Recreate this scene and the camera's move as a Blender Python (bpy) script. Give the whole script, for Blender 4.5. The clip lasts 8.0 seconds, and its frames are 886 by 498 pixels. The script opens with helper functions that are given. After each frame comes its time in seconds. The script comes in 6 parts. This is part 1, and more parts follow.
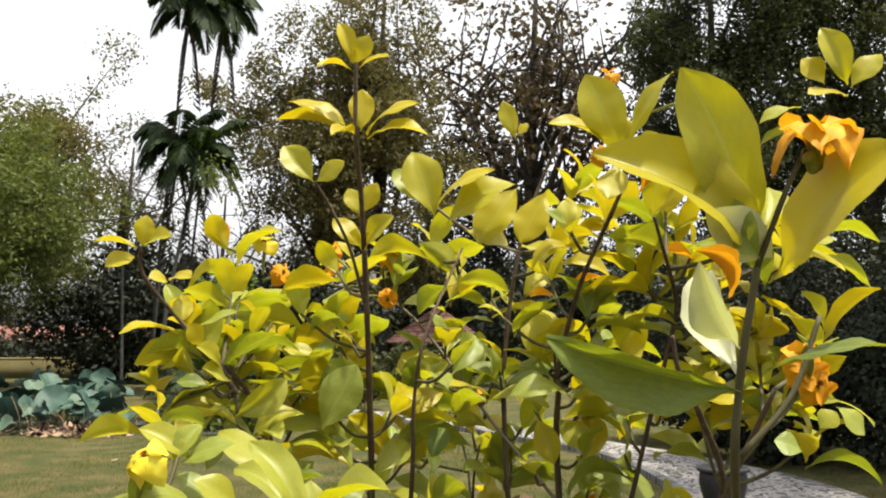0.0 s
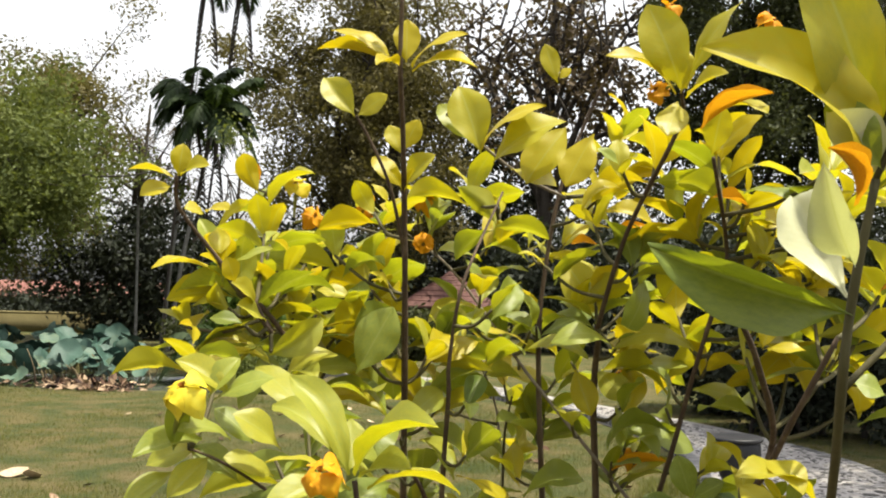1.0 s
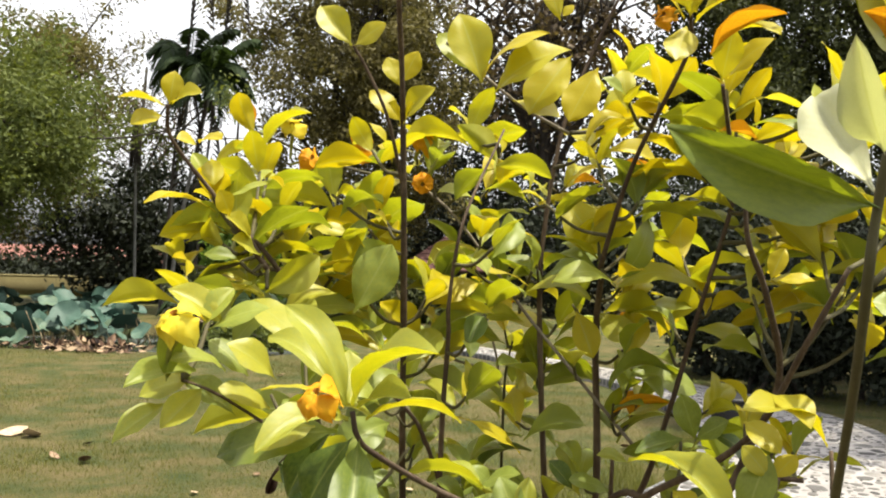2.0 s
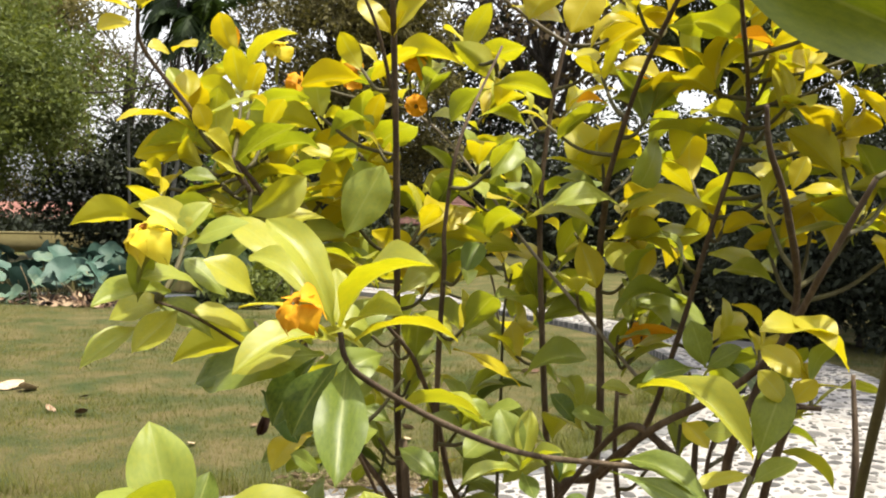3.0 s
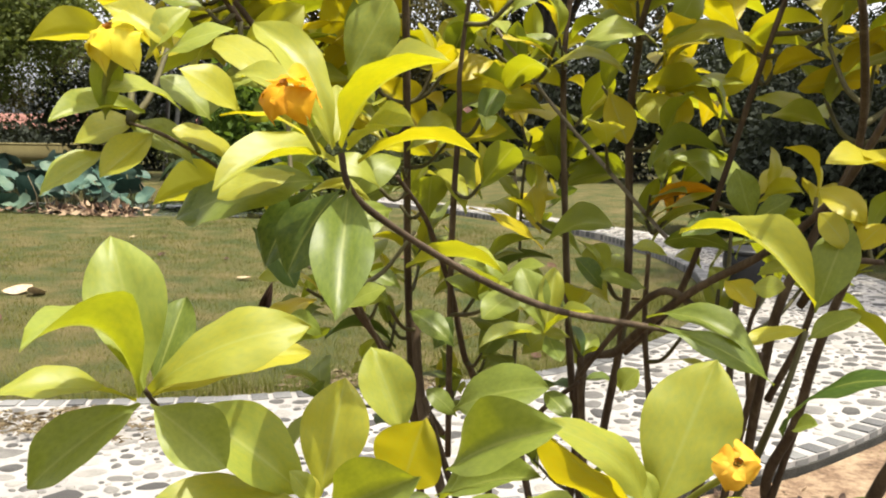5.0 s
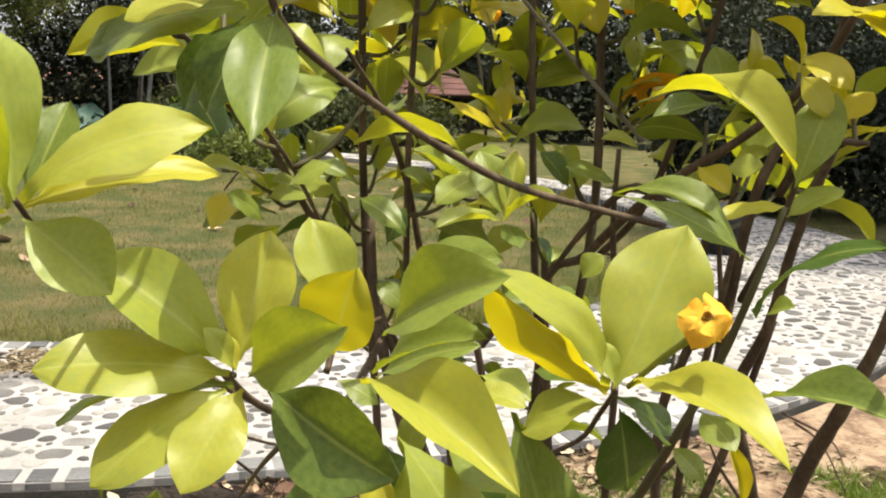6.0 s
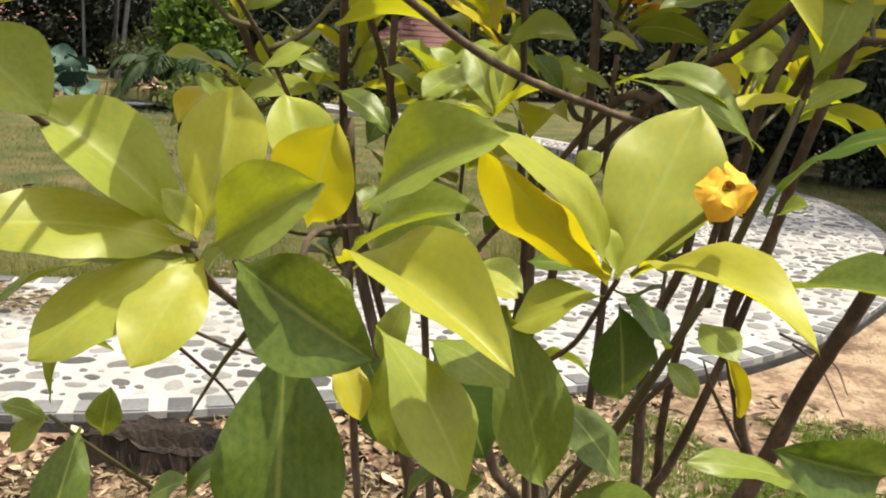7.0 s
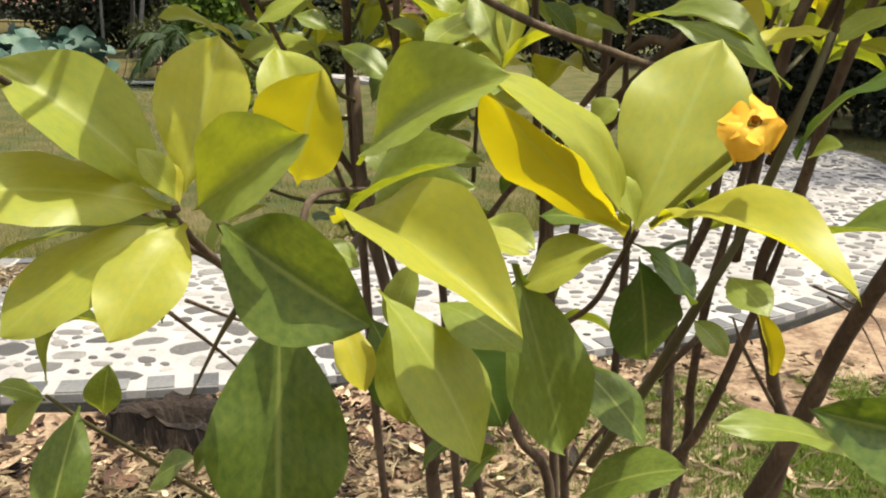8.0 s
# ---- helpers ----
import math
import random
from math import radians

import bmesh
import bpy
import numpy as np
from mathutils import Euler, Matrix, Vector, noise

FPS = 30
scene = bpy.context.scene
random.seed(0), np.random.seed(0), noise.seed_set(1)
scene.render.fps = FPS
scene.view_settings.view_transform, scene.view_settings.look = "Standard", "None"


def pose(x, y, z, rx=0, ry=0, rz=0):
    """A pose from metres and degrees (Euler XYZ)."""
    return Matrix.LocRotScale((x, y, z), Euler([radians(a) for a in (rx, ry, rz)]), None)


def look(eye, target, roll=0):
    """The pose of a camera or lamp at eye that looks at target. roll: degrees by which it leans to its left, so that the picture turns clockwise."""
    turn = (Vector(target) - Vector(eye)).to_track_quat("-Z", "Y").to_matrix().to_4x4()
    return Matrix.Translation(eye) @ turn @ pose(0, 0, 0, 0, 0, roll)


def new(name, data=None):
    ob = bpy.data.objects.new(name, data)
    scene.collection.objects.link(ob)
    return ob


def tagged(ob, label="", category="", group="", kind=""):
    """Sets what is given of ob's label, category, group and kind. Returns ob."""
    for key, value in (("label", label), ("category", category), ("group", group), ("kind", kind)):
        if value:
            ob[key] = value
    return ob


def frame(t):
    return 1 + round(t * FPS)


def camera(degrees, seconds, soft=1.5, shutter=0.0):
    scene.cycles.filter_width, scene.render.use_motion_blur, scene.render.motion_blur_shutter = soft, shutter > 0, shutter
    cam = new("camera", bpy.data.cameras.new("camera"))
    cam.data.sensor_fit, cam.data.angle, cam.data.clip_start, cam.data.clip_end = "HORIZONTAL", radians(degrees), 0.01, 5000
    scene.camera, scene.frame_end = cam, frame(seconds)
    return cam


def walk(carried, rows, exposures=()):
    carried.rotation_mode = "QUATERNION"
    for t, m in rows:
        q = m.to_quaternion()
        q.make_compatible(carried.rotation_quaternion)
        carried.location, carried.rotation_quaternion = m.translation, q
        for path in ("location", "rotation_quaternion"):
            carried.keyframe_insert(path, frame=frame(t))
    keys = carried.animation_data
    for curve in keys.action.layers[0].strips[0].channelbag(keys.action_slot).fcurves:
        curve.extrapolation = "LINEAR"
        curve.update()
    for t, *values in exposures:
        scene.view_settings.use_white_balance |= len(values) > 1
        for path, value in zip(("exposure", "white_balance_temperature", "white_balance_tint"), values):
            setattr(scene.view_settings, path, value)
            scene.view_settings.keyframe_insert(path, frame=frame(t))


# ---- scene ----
cam = camera(50.4, 8.0, soft=2.0)
PATH = [
    (0, (0.223, 0.195, 1.516), (0.064, 2.183, 1.67), -0.4),
    (0.5, (0.191, 0.207, 1.504), (0.013, 2.196, 1.624), 1.1),
    (1, (0.179, 0.239, 1.484), (-0.007, 2.229, 1.566), 1.1),
    (1.5, (0.176, 0.257, 1.461), (-0.006, 2.248, 1.504), 1.2),
    (3, (0.171, 0.345, 1.403), (-0.002, 2.335, 1.316), 0.7),
    (3.5, (0.168, 0.41, 1.363), (-0.024, 2.395, 1.208), -1.7),
    (4, (0.174, 0.429, 1.348), (-0.029, 2.407, 1.137), -1.5),
    (4.2, (0.175, 0.438, 1.339), (-0.025, 2.415, 1.115), -1.6),
    (5.3, (0.151, 0.473, 1.288), (-0.01, 2.446, 0.999), 2.0),
    (5.5, (0.152, 0.489, 1.259), (0.011, 2.461, 0.955), 2.6),
    (6, (0.177, 0.526, 1.222), (0.037, 2.491, 0.879), 1.7),
    (6.5, (0.161, 0.549, 1.184), (0.071, 2.507, 0.785), 3.7),
    (7, (0.168, 0.579, 1.155), (0.085, 2.531, 0.727), 3.7),
    (7.5, (0.161, 0.59, 1.148), (0.083, 2.529, 0.665), 4.0),
    (8, (0.18, 0.62, 1.139), (0.045, 2.553, 0.644), 1.3),
]
walk(cam, [(t, look(eye, target, roll)) for t, eye, target, roll in PATH], [(0.0, 0.82), (1.0, 0.92), (3.0, 1.08), (4.0, 1.1), (5.5, 1.04), (7.0, 0.99), (8.0, 0.96)])


# ---- light ----
SUN_AZ, SUN_EL = 105.0, 73.0      # degrees to the right of straight ahead, and up

world = bpy.data.worlds.new("sky")
scene.world = world
world.use_nodes = True
wn = world.node_tree
wn.nodes.clear()
sky = wn.nodes.new("ShaderNodeTexSky")
sky.sky_type, sky.sun_disc = "NISHITA", False
sky.sun_elevation, sky.sun_rotation = radians(SUN_EL), radians(SUN_AZ)
sky.air_density, sky.dust_density, sky.ozone_density = 0.7, 4.0, 0.0
back = wn.nodes.new("ShaderNodeBackground")
back.inputs["Strength"].default_value = 0.12
wout = wn.nodes.new("ShaderNodeOutputWorld")
haze = wn.nodes.new("ShaderNodeHueSaturation")
haze.inputs["Saturation"].default_value, haze.inputs["Value"].default_value = 0.10, 1.8
wn.links.new(sky.outputs[0], haze.inputs["Color"])
wn.links.new(haze.outputs[0], back.inputs[0])
wn.links.new(back.outputs[0], wout.inputs[0])

sun = new("sun", bpy.data.lights.new("sun", "SUN"))
sun.data.energy, sun.data.angle, sun.data.color = 4.9, radians(0.55), (1.0, 0.925, 0.74)
az, el = radians(SUN_AZ), radians(SUN_EL)
sun_from = Vector((math.sin(az) * math.cos(el), math.cos(az) * math.cos(el), math.sin(el)))
sun.matrix_world = look(sun_from * 50, (0, 0, 0))


# ---- materials ----
def shader(name):
    m = bpy.data.materials.new(name)
    m.use_nodes = True
    t = m.node_tree
    t.nodes.clear()
    out = t.nodes.new("ShaderNodeOutputMaterial")
    return m, t, out


def noise_of(t, coord, scale, detail=4.0, rough=0.55, stretch=None):
    n = t.nodes.new("ShaderNodeTexNoise")
    n.inputs["Scale"].default_value, n.inputs["Detail"].default_value, n.inputs["Roughness"].default_value = scale, detail, rough
    if stretch:
        mp = t.nodes.new("ShaderNodeMapping")
        mp.inputs["Scale"].default_value = stretch
        t.links.new(coord, mp.inputs["Vector"])
        coord = mp.outputs[0]
    t.links.new(coord, n.inputs["Vector"])
    return n


def ramp_of(t, value, stops):
    r = t.nodes.new("ShaderNodeValToRGB")
    while len(r.color_ramp.elements) < len(stops):
        r.color_ramp.elements.new(0.5)
    for e, (at, colour) in zip(r.color_ramp.elements, stops):
        e.position, e.color = at, (*colour, 1)
    t.links.new(value, r.inputs[0])
    return r


def mixed(t, how, factor, a, b):
    n = t.nodes.new("ShaderNodeMix")
    n.data_type, n.blend_type = "RGBA", how
    for socket, value in ((n.inputs[0], factor), (n.inputs[6], a), (n.inputs[7], b)):
        if hasattr(value, "is_output"):
            t.links.new(value, socket)
        elif isinstance(value, tuple):
            socket.default_value = (*value, 1)
        else:
            socket.default_value = value
    return n.outputs[2]


def maths(t, op, a, b=0.0, c=None):
    n = t.nodes.new("ShaderNodeMath")
    n.operation = op
    for socket, value in zip(n.inputs, (a, b, c)):
        if value is None:
            continue
        if hasattr(value, "is_output"):
            t.links.new(value, socket)
        else:
            socket.default_value = value
    return n.outputs[0]


def rough_surface(name, stops, scale=8.0, fine=60.0, rough=0.85, bump=0.3, step=0.01, stretch=None, per_piece=0.0, island=False, spec=0.3):
    """Two scales of noise for the colour, a finer one for the relief, and a shift of tone from piece to piece."""
    m, t, out = shader(name)
    p = t.nodes.new("ShaderNodeBsdfPrincipled")
    co = t.nodes.new("ShaderNodeTexCoord").outputs["Object"]
    a, b = noise_of(t, co, scale, stretch=stretch), noise_of(t, co, fine, 6.0, 0.65, stretch=stretch)
    both = maths(t, "ADD", maths(t, "MULTIPLY", a.outputs[0], 0.6), maths(t, "MULTIPLY", b.outputs[0], 0.4))
    if per_piece:
        if island:
            r = t.nodes.new("ShaderNodeNewGeometry").outputs["Random Per Island"]
        else:
            r = t.nodes.new("ShaderNodeObjectInfo").outputs["Random"]
        both = maths(t, "ADD", both, maths(t, "MULTIPLY", maths(t, "SUBTRACT", r, 0.5), per_piece))
    t.links.new(ramp_of(t, both, stops).outputs[0], p.inputs["Base Color"])
    p.inputs["Roughness"].default_value, p.inputs["Specular IOR Level"].default_value = rough, spec
    bm_ = t.nodes.new("ShaderNodeBump")
    bm_.inputs["Strength"].default_value, bm_.inputs["Distance"].default_value = bump, step
    t.links.new(b.outputs[0], bm_.inputs["Height"])
    t.links.new(bm_.outputs[0], p.inputs["Normal"])
    t.links.new(p.outputs[0], out.inputs[0])
    return m


def far_leaf(name, dark, light, through_light=0.35, rough=0.65):
    """Leaves of trees, hedges and grass: one joined mesh, every leaf an island with its own tone."""
    m, t, out = shader(name)
    p, tr = t.nodes.new("ShaderNodeBsdfPrincipled"), t.nodes.new("ShaderNodeBsdfTranslucent")
    r = t.nodes.new("ShaderNodeNewGeometry").outputs["Random Per Island"]
    co = t.nodes.new("ShaderNodeTexCoord").outputs["Object"]
    broad = noise_of(t, co, 0.7, 3.0)
    v = maths(t, "ADD", maths(t, "ADD", maths(t, "MULTIPLY", r, 0.35), 0.10), maths(t, "MULTIPLY", broad.outputs[0], 0.6))
    c = ramp_of(t, v, [(0.2, dark), (0.85, light)]).outputs[0]
    t.links.new(c, p.inputs["Base Color"])
    p.inputs["Roughness"].default_value, p.inputs["Specular IOR Level"].default_value = rough, 0.15
    t.links.new(mixed(t, "MULTIPLY", 1.0, c, (1.5, 1.5, 0.7)), tr.inputs[0])
    mx = t.nodes.new("ShaderNodeMixShader")
    mx.inputs[0].default_value = through_light
    t.links.new(p.outputs[0], mx.inputs[1])
    t.links.new(tr.outputs[0], mx.inputs[2])
    t.links.new(mx.outputs[0], out.inputs[0])
    return m


def shrub_leaf(name, island=False, pale=0.0):
    """Thin leathery leaf: pale midrib, arched side veins, deeper green to yellow-green from leaf to leaf, light shining through."""
    m, t, out = shader(name)
    p, tr = t.nodes.new("ShaderNodeBsdfPrincipled"), t.nodes.new("ShaderNodeBsdfTranslucent")
    uv = t.nodes.new("ShaderNodeUVMap").outputs[0]
    sep = t.nodes.new("ShaderNodeSeparateXYZ")
    t.links.new(uv, sep.inputs[0])
    u, v = sep.outputs[0], sep.outputs[1]
    off = maths(t, "ABSOLUTE", maths(t, "SUBTRACT", u, 0.5))
    co = t.nodes.new("ShaderNodeTexCoord").outputs["Object"]
    blotch, grain = noise_of(t, co, 18.0, 3.0), noise_of(t, co, 160.0, 4.0)
    if island:
        r = t.nodes.new("ShaderNodeNewGeometry").outputs["Random Per Island"]
        at = t.nodes.new("ShaderNodeAttribute")
        at.attribute_type, at.attribute_name = "GEOMETRY", "age_shade"
        age_shade = maths(t, "ADD", at.outputs["Fac"], maths(t, "MULTIPLY", maths(t, "SUBTRACT", r, 0.5), 0.35))
    else:
        r = t.nodes.new("ShaderNodeObjectInfo").outputs["Random"]
        at = t.nodes.new("ShaderNodeAttribute")
        at.attribute_type, at.attribute_name = "OBJECT", "age_shade"
        age_shade = maths(t, "ADD", at.outputs["Fac"], maths(t, "MULTIPLY", maths(t, "SUBTRACT", r, 0.5), 0.25))
    # tone follows leaf age, plus light or shade set by hand on some leaves
    tone = maths(t, "ADD", age_shade, maths(t, "MULTIPLY", maths(t, "SUBTRACT", blotch.outputs[0], 0.5), 0.32))
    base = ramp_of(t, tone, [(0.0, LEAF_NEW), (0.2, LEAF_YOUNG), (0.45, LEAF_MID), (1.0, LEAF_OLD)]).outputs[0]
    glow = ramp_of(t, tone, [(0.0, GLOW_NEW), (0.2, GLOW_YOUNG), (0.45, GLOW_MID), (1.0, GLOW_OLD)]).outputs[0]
    if pale:
        base = mixed(t, "MIX", maths(t, "MULTIPLY", grain.outputs[0], 2 * pale), base, (0.52, 0.53, 0.36))
        glow = mixed(t, "MIX", 0.55, glow, (0.40, 0.41, 0.20))
    rib = ramp_of(t, off, [(0.008, (1, 1, 1)), (0.034, (0, 0, 0))]).outputs[0]
    # side veins run outward and forward
    wave = maths(t, "SINE", maths(t, "MULTIPLY", maths(t, "SUBTRACT", v, maths(t, "MULTIPLY", off, 0.5)), 74.0))
    vein = ramp_of(t, wave, [(0.86, (0, 0, 0)), (1.0, (1, 1, 1))]).outputs[0]
    col = mixed(t, "MIX", maths(t, "MULTIPLY", vein, 0.05), base, LEAF_RIB)
    col = mixed(t, "MIX", maths(t, "MULTIPLY", rib, maths(t, "ADD", 0.15, maths(t, "MULTIPLY", r, 0.4))), col, LEAF_RIB)
    glow = mixed(t, "MIX", maths(t, "MULTIPLY", rib, 0.35), glow, LEAF_RIB)
    col = mixed(t, "MULTIPLY", 0.25, col, ramp_of(t, grain.outputs[0], [(0.3, (0.75, 0.75, 0.7)), (0.7, (1, 1, 1))]).outputs[0])
    t.links.new(col, p.inputs["Base Color"])
    p.inputs["Roughness"].default_value, p.inputs["Specular IOR Level"].default_value = 0.42, 0.3
    bump = t.nodes.new("ShaderNodeBump")
    bump.inputs["Strength"].default_value, bump.inputs["Distance"].default_value = 0.10, 0.0005
    t.links.new(maths(t, "ADD", maths(t, "MULTIPLY", wave, 0.5), maths(t, "MULTIPLY", grain.outputs[0], 0.6)), bump.inputs["Height"])
    t.links.new(bump.outputs[0], p.inputs["Normal"])
    t.links.new(glow, tr.inputs[0])
    mx = t.nodes.new("ShaderNodeMixShader")
    mx.inputs[0].default_value = 0.44
    t.links.new(p.outputs[0], mx.inputs[1])
    t.links.new(tr.outputs[0], mx.inputs[2])
    t.links.new(mx.outputs[0], out.inputs[0])
    return m


def petal_material(name, pale, deep, through_light=0.4):
    m, t, out = shader(name)
    p, tr = t.nodes.new("ShaderNodeBsdfPrincipled"), t.nodes.new("ShaderNodeBsdfTranslucent")
    co = t.nodes.new("ShaderNodeTexCoord").outputs["Object"]
    n, fine = noise_of(t, co, 45.0, 4.0), noise_of(t, co, 260.0, 4.0, stretch=(1, 1, 0.3))
    c = ramp_of(t, maths(t, "ADD", maths(t, "MULTIPLY", n.outputs[0], 0.7), maths(t, "MULTIPLY", fine.outputs[0], 0.3)), [(0.35, deep), (0.65, pale)]).outputs[0]
    t.links.new(c, p.inputs["Base Color"])
    t.links.new(c, tr.inputs[0])
    p.inputs["Roughness"].default_value, p.inputs["Specular IOR Level"].default_value = 0.6, 0.2
    mx = t.nodes.new("ShaderNodeMixShader")
    mx.inputs[0].default_value = through_light
    t.links.new(p.outputs[0], mx.inputs[1])
    t.links.new(tr.outputs[0], mx.inputs[2])
    t.links.new(mx.outputs[0], out.inputs[0])
    return m


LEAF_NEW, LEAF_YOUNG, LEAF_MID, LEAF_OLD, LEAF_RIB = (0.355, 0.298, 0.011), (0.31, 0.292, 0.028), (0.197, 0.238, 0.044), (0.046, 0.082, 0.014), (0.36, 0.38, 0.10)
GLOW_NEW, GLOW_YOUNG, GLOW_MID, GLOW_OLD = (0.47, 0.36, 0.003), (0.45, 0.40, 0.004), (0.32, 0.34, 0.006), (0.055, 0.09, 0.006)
MAT_LEAF = shrub_leaf("shrub leaf")
MAT_LEAF_BACK = shrub_leaf("shrub leaf, pale underside", pale=0.9)
MAT_LEAF_FAR = shrub_leaf("shrub leaf, inner", island=True)
MAT_FLOWER = petal_material("orange petal", (0.62, 0.335, 0.010), (0.52, 0.21, 0.003))
MAT_FLOWER_P = petal_material("pale orange petal", (0.66, 0.40, 0.045), (0.60, 0.29, 0.016))
MAT_FLOWER_Y = petal_material("yellow petal", (0.62, 0.55, 0.06), (0.58, 0.44, 0.014))
MAT_TUBE = petal_material("corolla tube", (0.225, 0.225, 0.05), (0.18, 0.19, 0.025), 0.3)
MAT_TWIG = rough_surface("green twig", [(0.3, (0.033, 0.025, 0.010)), (0.7, (0.066, 0.060, 0.019))], 30, 220, 0.7, 0.4, 0.002, (1, 1, 0.3))
MAT_BARK = rough_surface("brown bark", [(0.3, (0.022, 0.013, 0.007)), (0.5, (0.055, 0.036, 0.022)), (0.72, (0.13, 0.095, 0.062))], 30, 160, 0.85, 0.9, 0.003, (1, 1, 0.25))
MAT_PALE_TWIG = rough_surface("bleached twig", [(0.3, (0.0968, 0.0792, 0.0572)), (0.7, (0.1848, 0.1584, 0.1232))], 25, 180, 0.85, 0.5, 0.002, (1, 1, 0.3))
MAT_DEAD = rough_surface("dry leaf", [(0.25, (0.028, 0.0115, 0.006)), (0.5, (0.090, 0.047, 0.025)), (0.85, (0.42, 0.32, 0.21))], 12, 120, 0.8, 0.4, 0.002, per_piece=0.7)
MAT_DEAD_FAR = rough_surface("dry leaf, joined", [(0.25, (0.010, 0.0045, 0.003)), (0.5, (0.075, 0.038, 0.021)), (0.9, (0.36, 0.26, 0.165))], 12, 120, 0.8, 0.4, 0.002, per_piece=0.8, island=True)
MAT_STRAW = rough_surface("straw", [(0.25, (0.0704, 0.0458, 0.0211)), (0.75, (0.1971, 0.1549, 0.0915))], 9, 90, 0.8, 0.3, 0.002, per_piece=0.5, island=True)
MAT_LAWN = rough_surface("lawn", [(0.36, (0.020, 0.036, 0.0035)), (0.46, (0.042, 0.048, 0.008)), (0.55, (0.080, 0.066, 0.020)), (0.68, (0.125, 0.094, 0.042))], 2.4, 60, 0.95, 1.0, 0.03)
MAT_SOIL = rough_surface("dry soil", [(0.34, (0.040, 0.024, 0.014)), (0.46, (0.135, 0.086, 0.053)), (0.55, (0.22, 0.155, 0.10)), (0.70, (0.31, 0.235, 0.16))], 6.0, 38, 0.95, 1.0, 0.02)
MAT_MORTAR = rough_surface("pale mortar", [(0.25, (0.130, 0.120, 0.113)), (0.5, (0.215, 0.204, 0.196)), (0.75, (0.30, 0.288, 0.278))], 3.2, 85, 0.9, 0.5, 0.006)
MAT_STONE = rough_surface("river stone", [(0.2, (0.034, 0.032, 0.031)), (0.5, (0.082, 0.077, 0.073)), (0.85, (0.20, 0.187, 0.172))], 9, 110, 0.75, 0.5, 0.003, per_piece=0.75)
MAT_STONE_FAR = rough_surface("river stone, joined", [(0.2, (0.034, 0.032, 0.031)), (0.5, (0.082, 0.077, 0.073)), (0.85, (0.20, 0.187, 0.172))], 9, 110, 0.75, 0.5, 0.003, per_piece=0.75, island=True)
MAT_KERB = rough_surface("grey edging brick", [(0.25, (0.0427, 0.0427, 0.0453)), (0.7, (0.1440, 0.1413, 0.1386))], 6, 90, 0.85, 0.5, 0.004, per_piece=0.45)
# dark colour stands in for shade on the path's front face
MAT_KERB_SHADE = rough_surface("kerb front shade", [(0.3, (0.010, 0.010, 0.008)), (0.55, (0.030, 0.028, 0.024)), (0.8, (0.075, 0.070, 0.062))], 9, 90, 0.95, 0.9, 0.008)
MAT_TRUNK = rough_surface("tree bark", [(0.3, (0.0154, 0.0123, 0.0097)), (0.7, (0.0572, 0.0484, 0.0396))], 3, 40, 0.9, 0.8, 0.03, (1, 1, 0.3))
MAT_PALM_TRUNK = rough_surface("palm trunk", [(0.3, (0.066, 0.0638, 0.0572)), (0.7, (0.1672, 0.1628, 0.1496))], 4, 30, 0.85, 0.5, 0.02, (1, 1, 2.5))
MAT_PALM = far_leaf("palm leaflet", (0.0053, 0.0114, 0.0053), (0.0286, 0.0462, 0.0141), 0.22)
MAT_PALM_DEAD = far_leaf("dead palm frond", (0.0132, 0.0106, 0.0079), (0.044, 0.0352, 0.0264), 0.1)
MAT_TREE = far_leaf("tree leaf, green", (0.026, 0.042, 0.011), (0.125, 0.142, 0.040), 0.34)
MAT_TREE_OLIVE = far_leaf("tree leaf, olive", (0.034, 0.033, 0.013), (0.138, 0.118, 0.046), 0.28)
MAT_TREE_BROWN = far_leaf("tree leaf, brownish", (0.024, 0.017, 0.012), (0.105, 0.078, 0.048), 0.28)
MAT_TREE_DARK = far_leaf("tree leaf, dark", (0.0120, 0.0165, 0.0075), (0.062, 0.070, 0.027), 0.28)
# dark leaf green with the deep shade under the trees painted in
MAT_HEDGE = far_leaf("hedge leaf, deep shade in its colour", (0.0075, 0.0100, 0.0072), (0.030, 0.036, 0.023), 0.15)
MAT_BRIGHT = far_leaf("bright shrub leaf", (0.0308, 0.0616, 0.0088), (0.0968, 0.1452, 0.0264), 0.4)
MAT_GRASS = far_leaf("grass blade", (0.024, 0.040, 0.004), (0.125, 0.118, 0.032), 0.35, 0.7)
MAT_BED_GRASS = far_leaf("fresh grass blade", (0.034, 0.062, 0.008), (0.120, 0.160, 0.032), 0.35, 0.7)
MAT_LOTUS = rough_surface("lotus leaf", [(0.25, (0.012, 0.036, 0.026)), (0.55, (0.034, 0.070, 0.052)), (0.85, (0.085, 0.118, 0.072))], 2.5, 25, 0.6, 0.2, 0.01, per_piece=0.5)
MAT_LOTUS_STALK = rough_surface("lotus stalk", [(0.3, (0.04, 0.05, 0.02)), (0.7, (0.11, 0.1, 0.05))], 6, 60)
MAT_WATER, wt, wo = shader("pond water")
wp = wt.nodes.new("ShaderNodeBsdfPrincipled")
wp.inputs["Base Color"].default_value, wp.inputs["Roughness"].default_value = (0.02, 0.025, 0.015, 1), 0.08
wt.links.new(wp.outputs[0], wo.inputs[0])
MAT_ROOF = rough_surface("weathered red roof", [(0.3, (0.05, 0.0190, 0.0160)), (0.7, (0.105, 0.050, 0.042))], 2.5, 20, 0.8, 0.4, 0.02)
